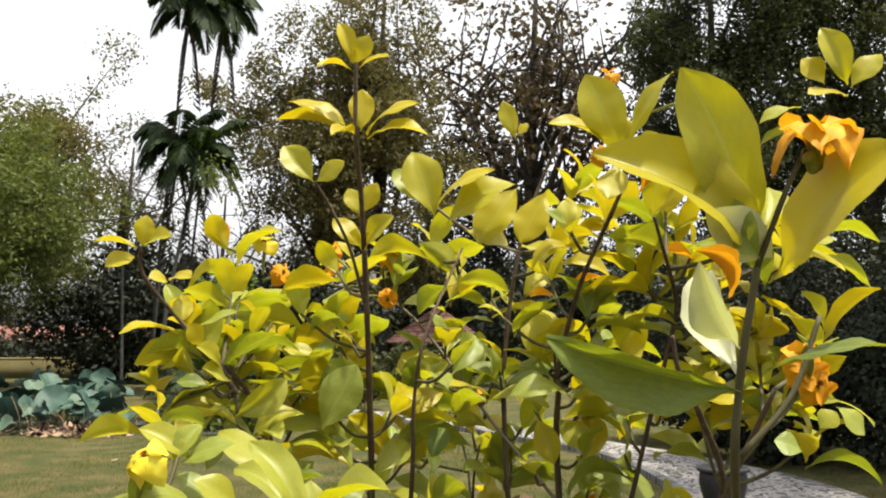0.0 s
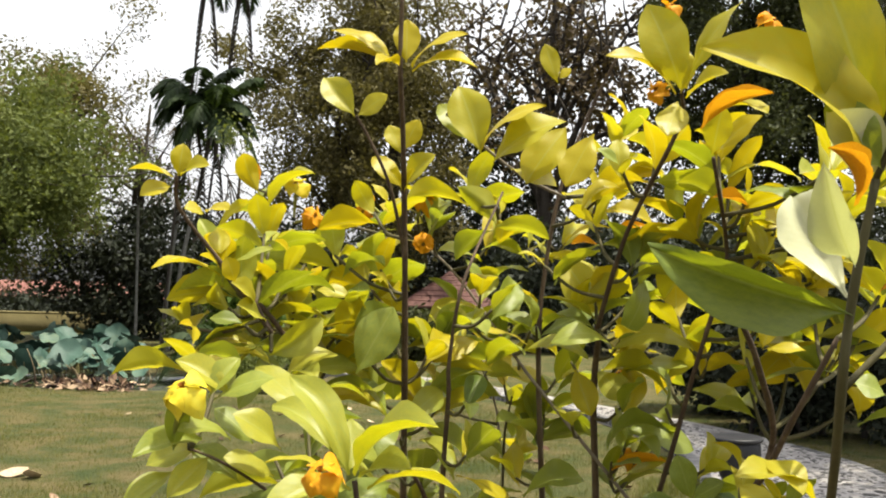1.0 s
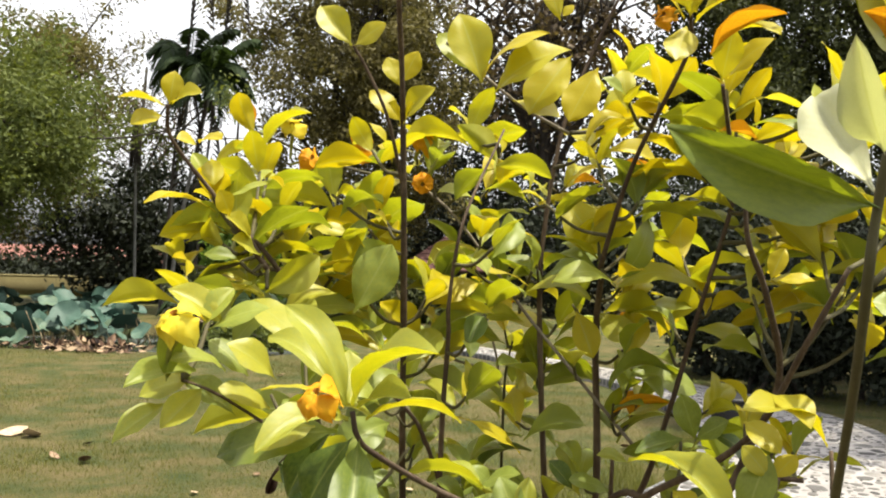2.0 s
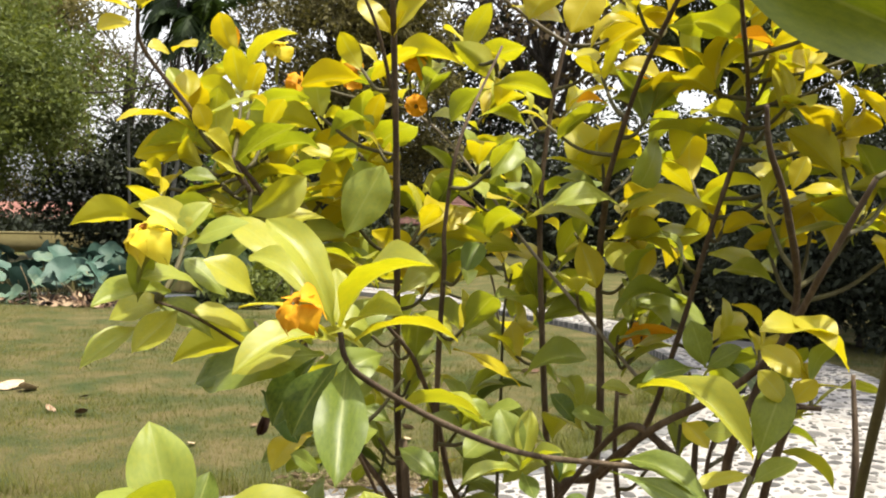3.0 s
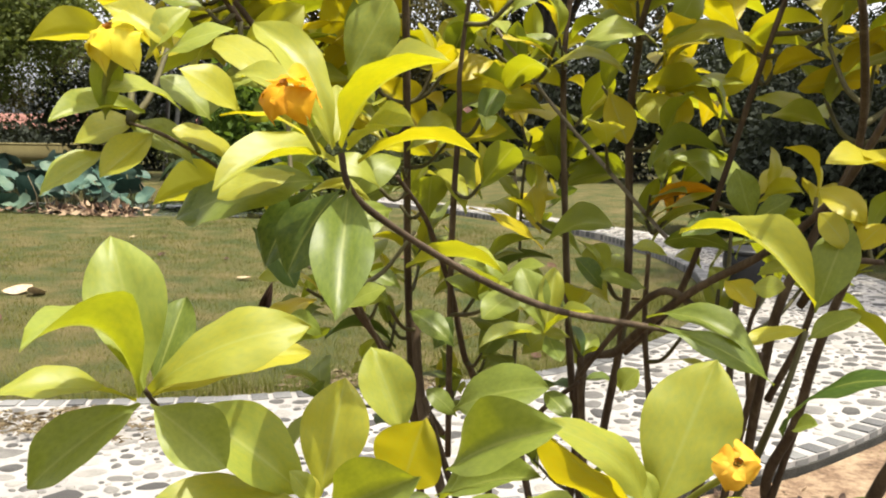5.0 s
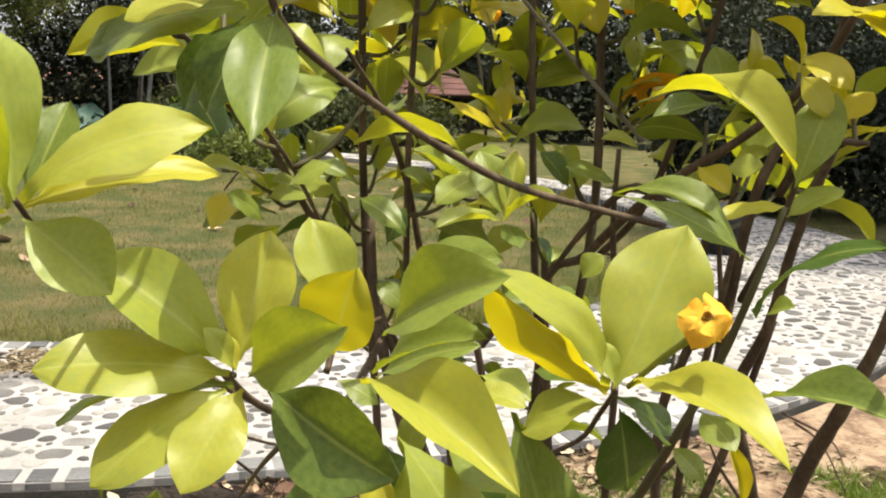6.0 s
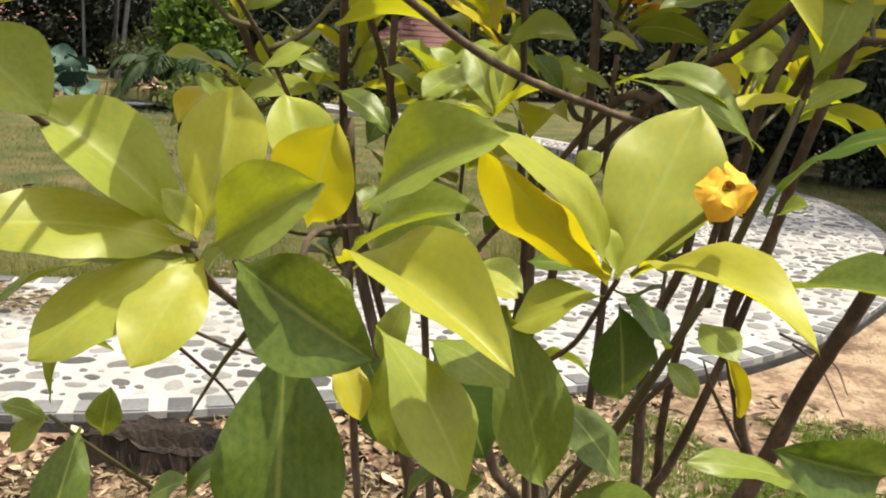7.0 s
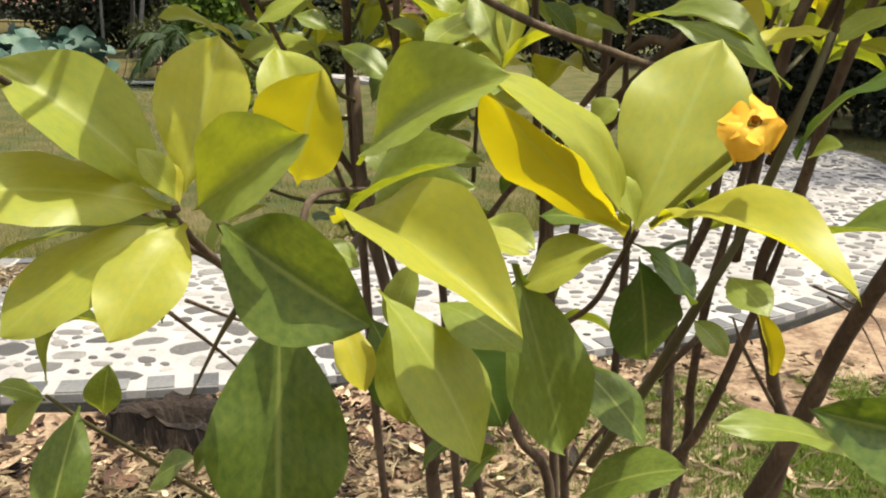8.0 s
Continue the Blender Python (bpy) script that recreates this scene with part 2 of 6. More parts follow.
MAT_ROOF_PINK = rough_surface("faded red roof", [(0.3, (0.12, 0.045, 0.035)), (0.7, (0.20, 0.095, 0.075))], 1.0, 12, 0.8, 0.3, 0.02)
MAT_WALL_Y = rough_surface("ochre wall paint", [(0.3, (0.075, 0.062, 0.026)), (0.7, (0.135, 0.115, 0.052))], 1.2, 25, 0.9, 0.3, 0.01)
MAT_WALL_DARK = rough_surface("shaded timber", [(0.3, (0.02, 0.016, 0.014)), (0.7, (0.06, 0.05, 0.045))], 3, 40, 0.8)
MAT_POT = rough_surface("dark glazed clay", [(0.3, (0.006, 0.006, 0.007)), (0.7, (0.018, 0.018, 0.020))], 5, 60, 0.5, 0.2, 0.004, spec=0.3)


# ---- building helpers ----
def thing(name, at, label, category, group="", kind=""):
    ob = new(name)
    ob.empty_display_size = 0.1
    ob.location = at
    return tagged(ob, label, category, group, kind)


def link_mesh(name, me, material, parent=None, label="", smooth=True):
    if material and not me.materials:
        me.materials.append(material)
    if smooth and len(me.polygons):
        me.polygons.foreach_set("use_smooth", [True] * len(me.polygons))
    ob = new(name, me)
    if parent is not None:
        ob.parent = parent
        ob.matrix_parent_inverse = Matrix.Translation(-parent.location) if parent.parent is None else Matrix.Identity(4)
    return tagged(ob, label)


def part(name, bm, material, parent=None, label="", smooth=True):
    me = bpy.data.meshes.new(name)
    bm.to_mesh(me)
    bm.free()
    return link_mesh(name, me, material, parent, label, smooth)


def mesh_from(name, verts, faces, uvs=None):
    me = bpy.data.meshes.new(name)
    me.from_pydata([tuple(v) for v in verts], [], faces)
    if uvs is not None:
        lay = me.uv_layers.new(name="UVMap")
        for loop in me.loops:
            lay.data[loop.index].uv = uvs[loop.vertex_index]
    me.update()
    return me


def quads_mesh(name, corners):
    """One mesh of loose quads, corners of shape (n, 4, 3)."""
    n = len(corners)
    me = bpy.data.meshes.new(name)
    me.vertices.add(4 * n)
    me.vertices.foreach_set("co", np.asarray(corners, dtype=np.float32).ravel())
    me.loops.add(4 * n)
    me.loops.foreach_set("vertex_index", np.arange(4 * n, dtype=np.int32))
    me.polygons.add(n)
    me.polygons.foreach_set("loop_start", np.arange(0, 4 * n, 4, dtype=np.int32))
    me.polygons.foreach_set("loop_total", np.full(n, 4, dtype=np.int32))
    me.update(calc_edges=True)
    return me


def spline(points, steps=8):
    """Catmull-Rom through the points."""
    p = [np.asarray(q, float) for q in points]
    p = [2 * p[0] - p[1], *p, 2 * p[-1] - p[-2]]
    out = []
    for i in range(1, len(p) - 2):
        for s in range(steps):
            t = s / steps
            a, b, c, d = p[i - 1], p[i], p[i + 1], p[i + 2]
            out.append(0.5 * (2 * b + (c - a) * t + (2 * a - 5 * b + 4 * c - d) * t * t + (3 * b - a - 3 * c + d) * t ** 3))
    out.append(p[-2])
    return np.array(out)


def tube(points, r0, r1, sides=8, steps=6, knots=0.0, rng=None):
    """A tapered, slightly knotty stem through the points, closed at both ends."""
    c = spline(points, steps)
    n = len(c)
    verts, faces = [], []
    side = np.array([1.0, 0.13, 0.07])
    for i in range(n):
        d = c[min(i + 1, n - 1)] - c[max(i - 1, 0)]
        d /= np.linalg.norm(d) + 1e-9
        a = np.cross(d, side)
        a /= np.linalg.norm(a) + 1e-9
        b = np.cross(d, a)
        r = r0 + (r1 - r0) * i / (n - 1)
        if knots and rng is not None:
            r *= 1 + knots * (rng.random() - 0.4)
        for k in range(sides):
            w = 2 * math.pi * k / sides
            verts.append(c[i] + r * (math.cos(w) * a + math.sin(w) * b))
    for i in range(n - 1):
        for k in range(sides):
            k2 = (k + 1) % sides
            faces.append((i * sides + k, i * sides + k2, (i + 1) * sides + k2, (i + 1) * sides + k))
    faces.append(tuple(range(sides))[::-1])
    faces.append(tuple((n - 1) * sides + k for k in range(sides)))
    return verts, faces


def stem(name, points, r0, r1, material, parent, sides=8, steps=6, knots=0.0, rng=None, label=""):
    return link_mesh(name, mesh_from(name, *tube(points, r0, r1, sides, steps, knots, rng)), material, parent, label)


def leaf_quads(centres, spread, per, size, rng, droop=0.3, slim=0.5):
    """Small folded leaves scattered round the centres."""
    c = np.repeat(np.asarray(centres, float), per, axis=0)
    n = len(c)
    g = rng.normal(size=(n, 3))
    g /= np.linalg.norm(g, axis=1)[:, None] + 1e-9
    p = c + g * (rng.random(n) ** 0.6)[:, None] * np.asarray(spread)
    d = rng.normal(size=(n, 3))
    d[:, 2] -= droop
    d /= np.linalg.norm(d, axis=1)[:, None]
    s = rng.normal(size=(n, 3))
    s -= (s * d).sum(1)[:, None] * d
    s /= np.linalg.norm(s, axis=1)[:, None] + 1e-9
    ln = size * (0.6 + 0.8 * rng.random(n))[:, None]
    w = ln * slim
    return np.stack([p, p + d * ln * 0.45 + s * w * 0.5, p + d * ln, p + d * ln * 0.45 - s * w * 0.5], axis=1)


def on_box(at, size, bevel=0.0):
    bm = bmesh.new()
    bmesh.ops.create_cube(bm, size=1.0, matrix=Matrix.Translation(at) @ Matrix.Diagonal((*size, 1)))
    if bevel:
        bmesh.ops.bevel(bm, geom=bm.edges[:], offset=bevel, segments=2, affect="EDGES")
    return bm


# ---- ground, path, bed ----
PATH_LINE = spline([(-9, 2.2), (-4, 3.22), (-1.55, 3.65), (-0.65, 3.905), (0.35, 4.335), (1.05, 4.90), (1.75, 5.95), (2.2, 7.3), (2.2, 8.8), (1.5, 10.8), (0.3, 12.6), (-1.2, 14.4), (-4, 16.6)], 14)
HALF, RISE = 0.75, 0.08


def half_of(s):
    """Half the path's width: it narrows where it bends away towards the shelter."""
    return HALF * float(np.interp(s, (14.2, 17.5), (1.0, 0.42)))


def path_frame():
    d = np.gradient(PATH_LINE, axis=0)
    d /= np.linalg.norm(d, axis=1)[:, None]
    run = np.concatenate([[0], np.cumsum(np.linalg.norm(np.diff(PATH_LINE, axis=0), axis=1))])
    return d, np.stack([-d[:, 1], d[:, 0]], 1), run


PATH_DIR, PATH_LEFT, PATH_RUN = path_frame()


def on_path(s, u):
    """The place s metres along the path and u metres to the left of its middle, with the path's direction there."""
    x, y = np.interp(s, PATH_RUN, PATH_LINE[:, 0]), np.interp(s, PATH_RUN, PATH_LINE[:, 1])
    dx, dy = np.interp(s, PATH_RUN, PATH_DIR[:, 0]), np.interp(s, PATH_RUN, PATH_DIR[:, 1])
    return x - dy * u, y + dx * u, math.atan2(dy, dx)


def to_path(x, y):
    """Distance from the path's middle line, and the side (positive: beyond it)."""
    d2 = (PATH_LINE[:, 0] - x) ** 2 + (PATH_LINE[:, 1] - y) ** 2
    i = int(np.argmin(d2))
    u = (x - PATH_LINE[i, 0]) * PATH_LEFT[i, 0] + (y - PATH_LINE[i, 1]) * PATH_LEFT[i, 1]
    return math.sqrt(d2[i]), u


def blades(base, h, rng):
    """Grass blades at the places given, each a leaning tapered strip."""
    k = len(base)
    a = rng.random(k) * 2 * math.pi
    lean = np.stack([np.cos(a), np.sin(a)], 1) * (h * (0.2 + 0.8 * rng.random(k)))[:, None]
    w = 0.0015 + 0.0014 * rng.random(k)
    side = np.stack([-np.sin(a), np.cos(a)], 1) * w[:, None]
    z0 = np.full(k, -0.004)
    q = np.zeros((k, 4, 3))
    q[:, 0, :2], q[:, 1, :2] = base - side, base + side
    q[:, 2, :2], q[:, 3, :2] = base + lean + side * 0.3, base + lean - side * 0.3
    q[:, 0, 2] = q[:, 1, 2] = z0
    q[:, 2, 2] = q[:, 3, 2] = h
    return q


def build_ground():
    rng = np.random.default_rng(3)
    xs = np.concatenate([np.linspace(-400, -14, 12), np.linspace(-13, 13, 90), np.linspace(14, 400, 12)])
    ys = np.concatenate([np.linspace(-200, -4, 8), np.linspace(-3, 24, 90), np.linspace(26, 500, 16)])
    verts = []
    for y in ys:
        for x in xs:
            near = abs(x) < 13.5 and -3.5 < y < 25
            z = 0.02 * noise.noise(Vector((x * 0.6, y * 0.6, 0))) if near else 0.0
            if near:
                z = min(z, 0.006)
            if -11.5 < x < -3.2 and 12.9 < y < 18.5:
                z = -0.35
            verts.append((x, y, z))
    nx = len(xs)
    faces = [(j * nx + i, j * nx + i + 1, (j + 1) * nx + i + 1, (j + 1) * nx + i) for j in range(len(ys) - 1) for i in range(nx - 1)]
    tagged(link_mesh("ground", mesh_from("ground", verts, faces), MAT_LAWN), "dry mown lawn of green and straw-brown grass", "lawn", kind="structure")
    w = on_box((-7.2, 15.8, -0.11), (10.5, 8.0, 0.02))
    tagged(part("water", w, MAT_WATER), "still dark pond water under lotus leaves", "pond", kind="structure")

    # planting bed on this side of the path
    verts, faces = [], []
    ss = np.linspace(2.0, 16.0, 90)
    for i, s in enumerate(ss):
        for k in range(16):
            x, y, _ = on_path(s, -HALF - 0.02)
            wide = (2.8 + 0.6 * noise.noise(Vector((x * 0.6, 0, 4))) + 0.25 * noise.noise(Vector((x * 2.3, 0, 8)))) * min(1.0, 0.2 + i / 12, 0.2 + (89 - i) / 12)
            y2 = y - wide * k / 15
            verts.append((x, y2, 0.019 + 0.012 * noise.noise(Vector((x * 3, y2 * 3, 1)))))
    for i in range(len(ss) - 1):
        for k in range(15):
            faces.append((i * 16 + k, i * 16 + k + 1, (i + 1) * 16 + k + 1, (i + 1) * 16 + k))
    tagged(link_mesh("planting_bed", mesh_from("planting_bed", verts, faces), MAT_SOIL), "bare dry brown soil bed beside the path", "soil", kind="structure")

    # grass blades on the lawn
    n = 250000
    x = rng.uniform(-7.5, 4.5, n)
    y = 4.2 + 9.0 * rng.random(n) ** 1.6
    keep = np.array([to_path(a, b)[0] > HALF + 0.03 and to_path(a, b)[1] > -2 for a, b in zip(x, y)])
    thick = np.array([noise.noise(Vector((a * 0.9, b * 0.9, 5))) for a, b in zip(x, y)])
    keep &= rng.random(n) < 0.62 + 0.9 * thick
    x, y = x[keep], y[keep]
    # longer tufts along the far edge of the path
    m = 15000
    s, u = rng.uniform(4.0, 13.5, m), HALF + 0.02 + 0.42 * rng.random(m) ** 2
    e = np.array([on_path(a, b)[:2] for a, b in zip(s, u)])
    tuft = np.array([noise.noise(Vector((a * 2.2, b * 2.2, 9))) for a, b in e]) > -0.05
    e = e[tuft]
    # a little grass on the near bed, to the right
    g = np.stack([rng.normal(1.25, 0.5, 130000), 3.55 - 0.25 * rng.random(130000) - np.abs(rng.normal(0, 0.75, 130000))], 1)
    g = g[np.array([noise.noise(Vector((a * 2.4, b * 2.4, 3))) > -0.35 + 0.7 * (b - 2.95) for a, b in g])]
    fresh = g
    base = np.concatenate([np.stack([x, y], 1), e])
    h = np.concatenate([0.012 + 0.022 * rng.random(len(x)), 0.03 + 0.11 * rng.random(len(e)) ** 1.5])
    tagged(link_mesh("grass", quads_mesh("grass", blades(base, h, rng)), MAT_GRASS, smooth=False), "short patchy grass blades, green and straw-coloured", "grass", kind="stuff")
    tagged(link_mesh("grass", quads_mesh("grass", blades(fresh, 0.014 + 0.03 * rng.random(len(fresh)), rng)), MAT_BED_GRASS, smooth=False), "fresh green grass growing in the soil bed", "grass", kind="stuff")


def build_path():
    slab_v, slab_f = [], []
    n = len(PATH_LINE)
    for i in range(n):
        w = half_of(PATH_RUN[i])
        for u, z in ((-w, -0.05), (-w, RISE - 0.012), (w, RISE - 0.012), (w, -0.05)):
            slab_v.append((*(PATH_LINE[i] + PATH_LEFT[i] * u), z))
    for i in range(n - 1):
        for k in range(3):
            slab_f.append((i * 4 + k, (i + 1) * 4 + k, (i + 1) * 4 + k + 1, i * 4 + k + 1))
    road = tagged(link_mesh("path", mesh_from("path", slab_v, slab_f), MAT_MORTAR, smooth=False), "curving garden path of flat river stones set in pale mortar", "path", kind="structure")
    # dark strip that paints in the shaded front face below the edging bricks
    shade_v, shade_f = [], []
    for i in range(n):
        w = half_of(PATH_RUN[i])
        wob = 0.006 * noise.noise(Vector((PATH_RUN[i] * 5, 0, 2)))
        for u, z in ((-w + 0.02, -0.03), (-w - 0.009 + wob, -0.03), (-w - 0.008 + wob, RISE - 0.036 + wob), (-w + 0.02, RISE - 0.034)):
            shade_v.append((*(PATH_LINE[i] + PATH_LEFT[i] * u), z))
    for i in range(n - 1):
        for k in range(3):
            shade_f.append((i * 4 + k, (i + 1) * 4 + k, (i + 1) * 4 + k + 1, i * 4 + k + 1))
    link_mesh("kerb_base", mesh_from("kerb_base", shade_v, shade_f), MAT_KERB_SHADE, road, "dark strip for the shaded front below the edging bricks", smooth=False)
    return road


def stone_shape(rng, sides=9):
    verts, faces = [], []
    r = [0.5 * (0.55 + 0.65 * rng.random()) for _ in range(sides)]
    r = [(r[i] * 3 + r[i - 1]) / 4 for i in range(sides)]
    for ring, (k, z) in enumerate(((1.0, -0.5), (0.97, 0.35), (0.82, 0.8), (0.4, 1.0))):
        for i in range(sides):
            w = 2 * math.pi * i / sides
            verts.append((r[i] * k * math.cos(w), r[i] * k * math.sin(w), z))
    for ring in range(3):
        for i in range(sides):
            j = (i + 1) % sides
            faces.append((ring * sides + i, ring * sides + j, (ring + 1) * sides + j, (ring + 1) * sides + i))
    faces.append(tuple(3 * sides + i for i in range(sides)))
    return verts, faces


def pave(road):
    """Stones and edging bricks; those along the stretch by the shrub are pieces of their own."""
    rng = np.random.default_rng(8)
    shapes = [stone_shape(rng) for _ in range(10)]
    meshes = [mesh_from("stone", *s) for s in shapes]
    for me in meshes:
        me.materials.append(MAT_STONE)
        me.polygons.foreach_set("use_smooth", [True] * len(me.polygons))
    spots, singles, jv, jf = [], 0, [], []
    cell = {}
    for trial in range(60000):
        s, u = rng.uniform(4.5, 23.0), rng.uniform(-HALF + 0.13, HALF - 0.13)
        r = 0.030 + 0.048 * rng.random() ** 1.3 if trial < 20000 else 0.010 + 0.018 * rng.random()
        if abs(u) > half_of(s) - 0.13:
            continue
        key = (int(s / 0.16), int(u / 0.16 + 20))
        if any(math.hypot(s - a, u - b) < (r + c) * 0.97 + 0.003 for i in (-1, 0, 1) for j in (-1, 0, 1) for a, b, c in cell.get((key[0] + i, key[1] + j), ())):
            continue
        cell.setdefault(key, []).append((s, u, r))
        spots.append((s, u, r))
    spots.sort(key=lambda q: abs(q[0] - 8.6))
    for s, u, r in spots:
        x, y, a = on_path(s, u)
        turn, k = a + rng.normal() * 0.7 + (math.pi if rng.random() < 0.5 else 0), int(rng.integers(10))
        k2 = rng.uniform(0.55, 1.0)
        sx, sy, sz = 2.4 * r, 2.4 * r * k2, 0.004 + 0.004 * rng.random()
        m = Matrix.LocRotScale((x, y, RISE - 0.013), Euler((rng.uniform(-0.05, 0.05), rng.uniform(-0.05, 0.05), turn)), (sx, sy, sz))
        if singles < 290:
            ob = new("stone", meshes[k])
            ob.parent, ob.matrix_world = road, m
            singles += 1
        else:
            o = len(jv)
            jv += [m @ Vector(v) for v in shapes[k][0]]
            jf += [tuple(o + i for i in f) for f in shapes[k][1]]
    tagged(link_mesh("stones", mesh_from("stones", jv, jf), MAT_STONE_FAR, road), kind="stuff")
    bm = on_box((0, 0, 0), (0.088, 0.10, 0.07), 0.006)
    brick = bpy.data.meshes.new("brick")
    bm.to_mesh(brick)
    bm.free()
    brick.materials.append(MAT_KERB)
    for side in (-1, 1):
        s = 3.5
        while s < (15.5 if side < 0 else 21.0):
            x, y, a = on_path(s, side * (half_of(s) - 0.048))
            ob = new("brick", brick)
            ob.parent = road
            ob.matrix_world = Matrix.LocRotScale((x, y, RISE - 0.043 + rng.uniform(-0.002, 0.002)), Euler((rng.uniform(-0.03, 0.03), 0, a + rng.uniform(-0.04, 0.04))), (rng.uniform(0.92, 1.04), 1, 1))
            s += 0.101


build_ground()
road = build_path()


# ---- trees ----
def broad_tree(name, at, height, crown, leaf, n_clumps, per, size, seed, label, trunk_r=0.18, bare=0.35, trunk_mat=None, limbs=7, clump=0.7, droop=0.3, slim=0.5, category="tree"):
    """Trunk, limbs and forks, with leaves in loose clumps round the twigs. crown: half widths x, y and half height."""
    rng = np.random.default_rng(seed)
    at = np.asarray(at, float)
    tree = thing(name, at, label, category)
    top = at + (rng.uniform(-0.4, 0.4), rng.uniform(-0.4, 0.4), height * 0.86)
    mid = at + (rng.uniform(-0.25, 0.25), 0, height * 0.45)
    bark = trunk_mat or MAT_TRUNK
    stem("trunk", [at - (0, 0, 0.1), at + (0, 0, height * 0.12), mid, top], trunk_r, trunk_r * 0.2, bark, tree, 9, 5, 0.12, rng)
    cc = at + (0, 0, height - crown[2])
    tips = []
    for i in range(limbs):
        f = bare + (0.85 - bare) * (i + rng.random() * 0.5) / limbs
        root = at + (top - at) * f if f > 0.45 else at + (mid - at) * f / 0.45
        a = i * 2.4 + rng.random()
        end = cc + np.array([math.cos(a) * crown[0], math.sin(a) * crown[1], crown[2] * rng.uniform(-0.5, 0.8)]) * rng.uniform(0.6, 0.95)
        bend = (root + end) / 2 + (0, 0, 0.12 * height * rng.random())
        limb = stem("limb", [root, bend, end], trunk_r * 0.42 * (1.15 - f), trunk_r * 0.06, bark, tree, 6, 5, 0.1, rng)
        tips += [end, bend * 0.4 + end * 0.6]
        vv, ff = [], []
        for _ in range(5):
            q = bend + (end - bend) * rng.random()
            e2 = q + rng.normal(size=3) * np.array(crown) * 0.3
            v, fc = tube([q, (q + e2) / 2 + rng.normal(size=3) * 0.1, e2], trunk_r * 0.13, trunk_r * 0.03, 5, 3)
            o = len(vv)
            vv += v
            ff += [tuple(o + k for k in fa) for fa in fc]
            tips.append(e2)
        tagged(link_mesh("branching", mesh_from("branching", vv, ff), bark, tree), kind="stuff")
    centres = []
    while len(centres) < n_clumps:
        g = rng.normal(size=3)
        g /= np.linalg.norm(g)
        c = cc + g * np.array(crown) * rng.random() ** 0.45
        if rng.random() < 0.45:
            c = tips[int(rng.integers(len(tips)))] + rng.normal(size=3) * clump * 0.6
        if noise.noise(Vector(c * 0.75 + seed)) > -0.06:
            centres.append(c)
    q = leaf_quads(centres, clump, per, size, rng, droop, slim)
    tagged(link_mesh("crown", quads_mesh("crown", q), leaf, tree, smooth=False), kind="stuff")
    return tree


def shrub_mass(name, at, half, leaf, n, size, seed, label, category="shrub", stems=5):
    rng = np.random.default_rng(seed)
    at = np.asarray(at, float)
    s = thing(name, at, label, category)
    for i in range(stems):
        e = at + np.array([rng.uniform(-0.7, 0.7) * half[0], rng.uniform(-0.7, 0.7) * half[1], half[2] * rng.uniform(1.0, 1.7)])
        b = at + np.array([rng.uniform(-0.5, 0.5) * half[0], rng.uniform(-0.4, 0.4) * half[1], -0.05])
        stem("stem", [b, (b + e) / 2 + rng.normal(size=3) * 0.08, e], 0.035, 0.008, MAT_TRUNK, s, 6, 4)
    g = rng.normal(size=(n // 30, 3))
    g /= np.linalg.norm(g, axis=1)[:, None]
    c = at + (0, 0, half[2] * 0.98) + g * np.asarray(half) * (rng.random(len(g)) ** 0.35)[:, None]
    c[:, 2] = np.maximum(c[:, 2], 0.06)
    q = leaf_quads(c, size * 2.4, 30, size, rng)
    q[:, :, 2] = np.maximum(q[:, :, 2], 0.01)
    tagged(link_mesh("foliage", quads_mesh("foliage", q), leaf, s, smooth=False), kind="stuff")
    return s


def frond_quads(root, a, lift, length, rng, leaflets=30, leaflet=0.5, droop=1.0):
    """Arching midrib points and leaflets hanging to both sides."""
    d = np.array([math.cos(a), math.sin(a), 0.0])
    s = np.array([-math.sin(a), math.cos(a), 0.0])
    t = np.linspace(0, 1, leaflets)
    rib = root + np.outer(t * length * (1 - 0.25 * t), d) + np.outer(length * (lift * t - droop * t * t), (0, 0, 1))
    quads = []
    for i in range(2, leaflets):
        fwd = rib[i] - rib[i - 1]
        fwd /= np.linalg.norm(fwd)
        ln = leaflet * math.sin(math.pi * (0.12 + 0.83 * t[i])) * rng.uniform(0.85, 1.1)
        for sg in (-1, 1):
            e = rib[i] + (s * sg * 0.75 + fwd * 0.5 + np.array([0, 0, -0.45 - 0.3 * rng.random()])) * ln
            m = (rib[i] * 0.55 + e * 0.45) + (0, 0, 0.04)
            w = fwd * 0.05
            quads.append([rib[i], m + w, e, m - w])
    return rib, quads


